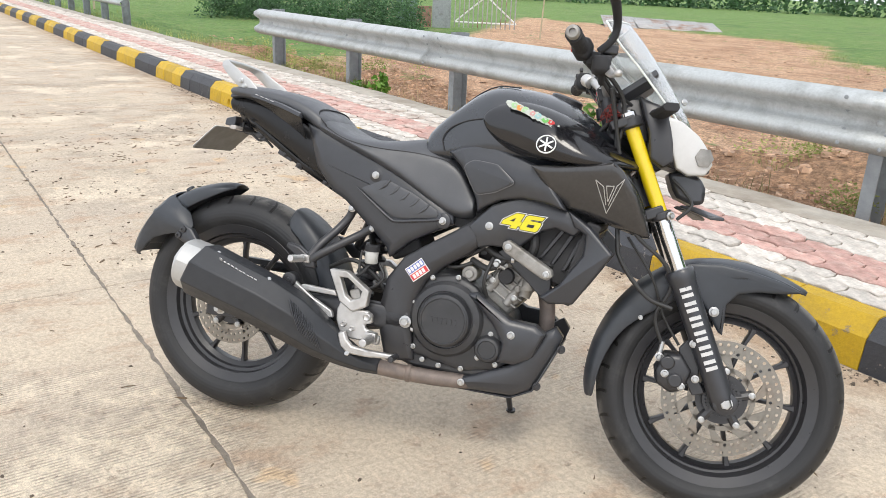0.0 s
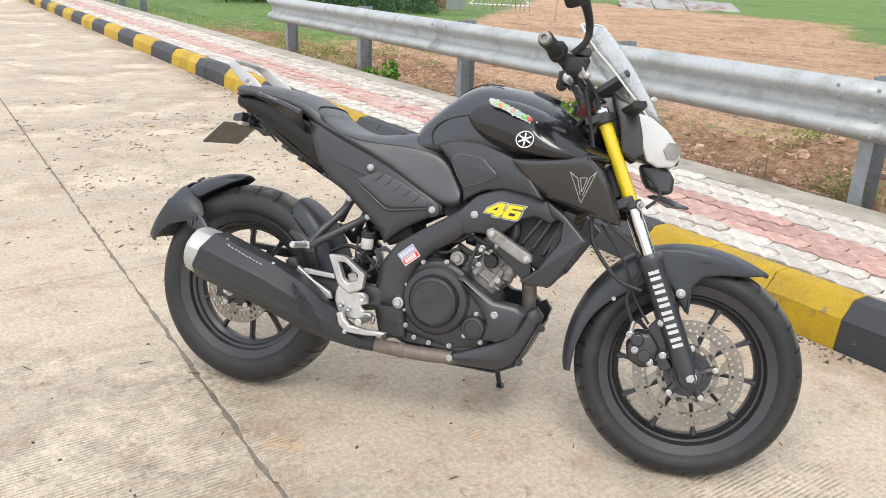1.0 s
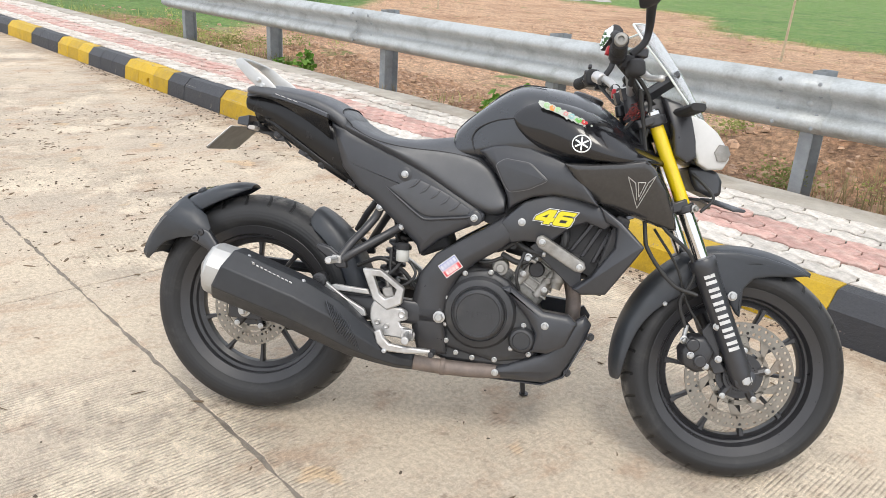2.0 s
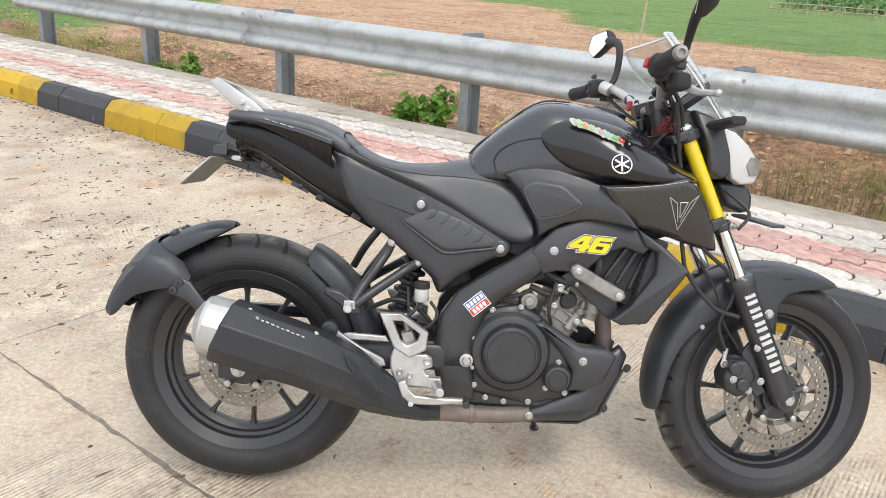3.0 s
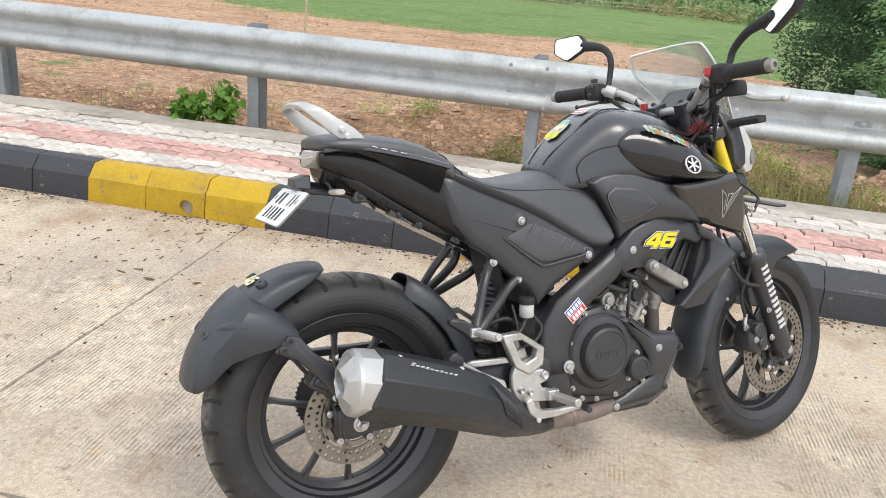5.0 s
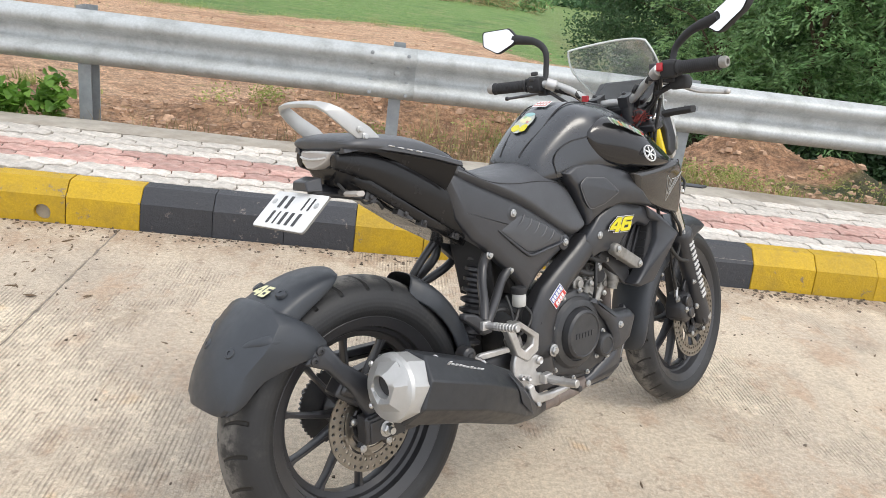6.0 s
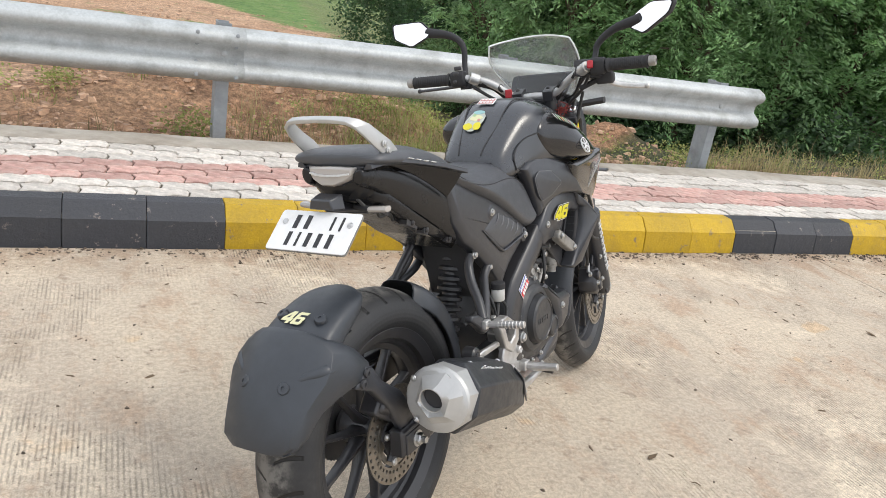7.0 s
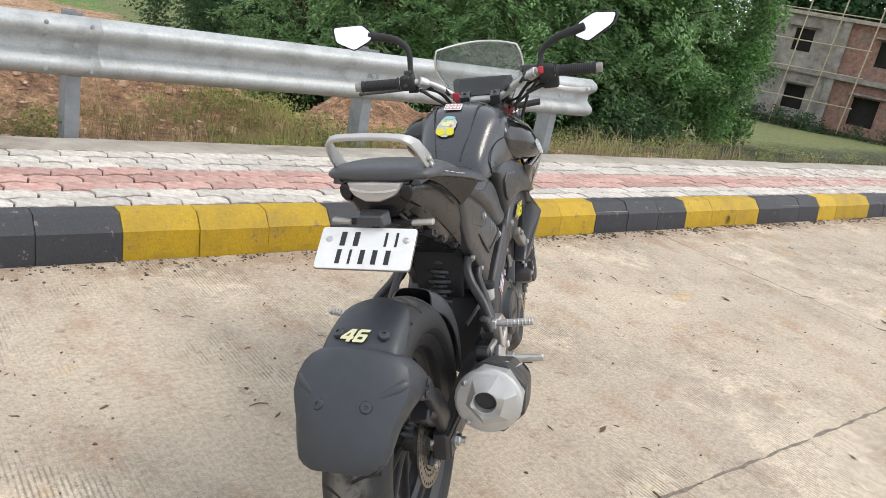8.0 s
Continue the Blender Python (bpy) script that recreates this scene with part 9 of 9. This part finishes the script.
for i in range(44):
    u, v, a, ln = rs.uniform(-4, 5), rs.uniform(-1.6, 1.75), rs.uniform(0, 3.14), rs.uniform(0.02, 0.09)
    bm = bmesh.new()
    dx, dy = math.cos(a) * ln / 2, math.sin(a) * ln / 2
    tube(bm, [(u - dx, v - dy, 0.003), (u + dy * 0.15, v - dx * 0.15, 0.006), (u + dx, v + dy, 0.003)], [0.0014, 0.002, 0.0008], 6, 3)
    tagged(part("twig", bm, M_TWIG, m=KM), "short dry brown twig lying on the concrete road", "twig", group="twigs on the road")

for i in range(34):
    u, v, a, s = rs.uniform(-4, 5), rs.uniform(-1.4, 1.8), rs.uniform(0, 6.28), rs.uniform(0.012, 0.030)
    bm = bmesh.new()
    c = [Matrix.Rotation(a, 3, "Z") @ Vector((s * x, s * y * 0.5, 0.003 + s * h)) for x, y, h in ((-1, 0, 0), (-0.4, 0.6, 0.16), (0.3, 0.55, 0.1), (1, 0, 0.22), (0.3, -0.5, 0.16), (-0.4, -0.6, 0.1))]
    mid = [bm.verts.new(Matrix.Rotation(a, 3, "Z") @ Vector((s * x, 0, 0.002))) for x in (-0.4, 0.3)]
    w = ring(bm, c)
    for f in ((w[0], w[1], mid[0]), (w[1], w[2], mid[1], mid[0]), (w[2], w[3], mid[1]), (w[3], w[4], mid[1]), (w[4], w[5], mid[0], mid[1]), (w[5], w[0], mid[0])):
        bm.faces.new(f)
    tagged(part("dry_leaf", bm, M_TWIG, m=KM @ Matrix.Translation((u, v, 0)), solid=0.0006, smooth=40), "curled dry brown leaf lying on the concrete road", "leaf", group="dry leaves on the road")


# ---- kerb blocks and pavers ----
def kerb_profile():
    return [(0.0, -0.06), (0.004, 0.0), (0.018, 0.118), (0.026, 0.124), (0.072, 0.176), (0.082, TOP), (0.160, TOP + 0.001), (0.172, TOP - 0.006), (0.172, -0.06)]


def kerb_mesh(name, ln, material):
    bm = bmesh.new()
    prof = kerb_profile()
    e = 0.0018
    c = (0.09, 0.07)
    small = [(v + (c[0] - v) * 0.03, z + (c[1] - z) * 0.03) for v, z in prof]
    skin(bm, [[(-ln / 2, v, z) for v, z in small], [(-ln / 2 + e, v, z) for v, z in prof], [(-0.03, v + 0.0012, z) for v, z in prof], [(ln / 2 - e, v, z) for v, z in prof], [(ln / 2, v, z) for v, z in small]])
    bmesh.ops.recalc_face_normals(bm, faces=bm.faces)
    me = bpy.data.meshes.new(name)
    bm.to_mesh(me)
    bm.free()
    return finish(me, material, 30)


def kerb_hole_mesh(name, ln, material):
    """A kerb block with a round drain hole low in its face."""
    bm = bmesh.new()
    prof = kerb_profile()
    a, b = -ln / 2 + 0.002, ln / 2 - 0.002
    ra, rb = ring(bm, [(a, v, z) for v, z in prof]), ring(bm, [(b, v, z) for v, z in prof])
    n = len(prof)
    bm.faces.new(ra), bm.faces.new(rb)
    for i in range(n):
        if i != 1:
            j = (i + 1) % n
            bm.faces.new((ra[i], ra[j], rb[j], rb[i]))
    cx, cz, r = 0.06, 0.040, 0.037
    N = 16
    hole = [(cx + r * math.cos(2 * math.pi * k / N), cz + r * math.sin(2 * math.pi * k / N)) for k in range(N)]
    front = ring(bm, [(x, 0.004 + 0.014 * z / 0.118, z) for x, z in hole])
    back = ring(bm, [(x, 0.12, z) for x, z in hole])
    for k in range(N):
        q = (k + 1) % N
        bm.faces.new((front[k], front[q], back[q], back[k]))
    bm.faces.new(back)
    corners = [rb[2], ra[2], ra[1], rb[1]]
    for s in range(4):
        k0 = s * 4 + 2
        fan = [front[(k0 + i) % N] for i in range(5)]
        bm.faces.new([corners[s]] + [corners[(s + 1) % 4]] + fan[::-1])
    bmesh.ops.recalc_face_normals(bm, faces=bm.faces)
    me = bpy.data.meshes.new(name)
    bm.to_mesh(me)
    bm.free()
    return finish(me, material, 30)


STRIPE, BLOCK = 1.925, 1.925 / 6
bm = bmesh.new()
block(bm, (U1 - U0, 0.13, 0.2), Matrix.Translation(((U0 + U1) / 2, V_KERB + 0.1, 0.03)))
kerb = part("kerb", bm, M_EDGE, smooth=0, m=KM)
tagged(kerb, "road kerb of chamfered concrete blocks in worn yellow and black paint", "kerb", kind="structure")
kb = {0: kerb_mesh("kerb_yellow", BLOCK - 0.002, M_YELLOW), 1: kerb_mesh("kerb_black", BLOCK - 0.002, M_BLACK), 2: kerb_hole_mesh("kerb_drain", BLOCK - 0.002, M_YELLOW)}
rk = random.Random(31)
k0, k1 = int((U0 + 2.0) / BLOCK), int((U1 + 2.0) / BLOCK)
for k in range(k0, k1):
    stripe, place = (k // 3) % 2, k % 3
    drain = stripe == 0 and place == 1 and (k // 6) in (0, 3, -2, 6)
    ob = new("kerb_block", kb[2 if drain else stripe])
    ob.parent = kerb
    ob.location = (-2.0 + (k + 0.5) * BLOCK, V_KERB + rk.uniform(-0.003, 0.003), rk.uniform(-0.003, 0.002))
    ob.rotation_euler = (rk.uniform(-0.01, 0.01), 0, rk.uniform(-0.008, 0.008))

PITCH_V, PITCH_U, GAP = (V_STRIP - V_PATH) / 8, 0.222, 0.0036


def wave(x):
    """The wavy long joint of the pavers, repeating every half paver."""
    t = (x / (PITCH_U / 2)) % 1.0
    knots = ((0.0, -1), (0.22, -1), (0.40, 1), (0.72, 1), (0.90, -1), (1.0, -1))
    for (a, p), (b, q) in zip(knots, knots[1:]):
        if a <= t <= b:
            return 0.0065 * (p + (q - p) * (t - a) / (b - a))
    return 0.0


def paver_outline():
    xs = sorted({i * PITCH_U / 2 + f * PITCH_U / 2 for i in range(2) for f in (0.0, 0.22, 0.40, 0.72, 0.90)} | {PITCH_U})
    low = [(x, wave(x)) for x in xs]
    high = [(x, PITCH_V + wave(x)) for x in xs[::-1]]
    mid_r, mid_l = (PITCH_U + 0.014, PITCH_V * 0.5), (0.014, PITCH_V * 0.5)
    return inset2(low + [mid_r] + high + [mid_l], GAP)


po = paver_outline()
pi_ = inset2(po, 0.004)
n = len(po)
pv = [(x, y, -0.03) for x, y in po] + [(x, y, -0.003) for x, y in po] + [(x, y, 0.0) for x, y in pi_]
pf = [(i + a, (i + 1) % n + a, (i + 1) % n + a + n, i + a + n) for a in (0, n) for i in range(n)] + [tuple(range(2 * n, 3 * n))]
ROW_RED = (2, 3, 4)
paver = {c: mesh_of("paver", pv, pf, M_PAVER_P if c else M_PAVER_W, 0) for c in (0, 1)}
rest = {0: ([], []), 1: ([], [])}
rp = random.Random(41)
for row in range(8):
    red = int(row in ROW_RED)
    for i in range(int((U0 + 0.5) / PITCH_U), int(14 / PITCH_U)):
        u = i * PITCH_U + (row % 2) * PITCH_U / 2
        z = TOP + rp.uniform(-0.005, 0.003) + 0.006 * noise.noise((u * 0.8, row * 0.4, 0.0))
        rx, ry = rp.gauss(0, 0.016), rp.gauss(0, 0.012)
        m = Matrix.Translation((u + rp.gauss(0, 0.0015), V_PATH + 0.006 + row * PITCH_V + rp.gauss(0, 0.0015), z)) @ Euler((rx, ry, rp.gauss(0, 0.014))).to_matrix().to_4x4()
        if -2.9 < u < 5.3:
            ob = new("paver", paver[red])
            ob.parent = FOOTPATH
            ob.matrix_basis = m
        else:
            vs, fs = rest[red]
            k = len(vs)
            vs += [tuple(m @ Vector(q)) for q in pv]
            fs += [tuple(k + j for j in f) for f in pf]
for red in (0, 1):
    ob = new("far_pavers", mesh_of("far_pavers", *rest[red], M_PAVER_P if red else M_PAVER_W, 0))
    ob.parent = FOOTPATH
    tagged(ob, kind="stuff")
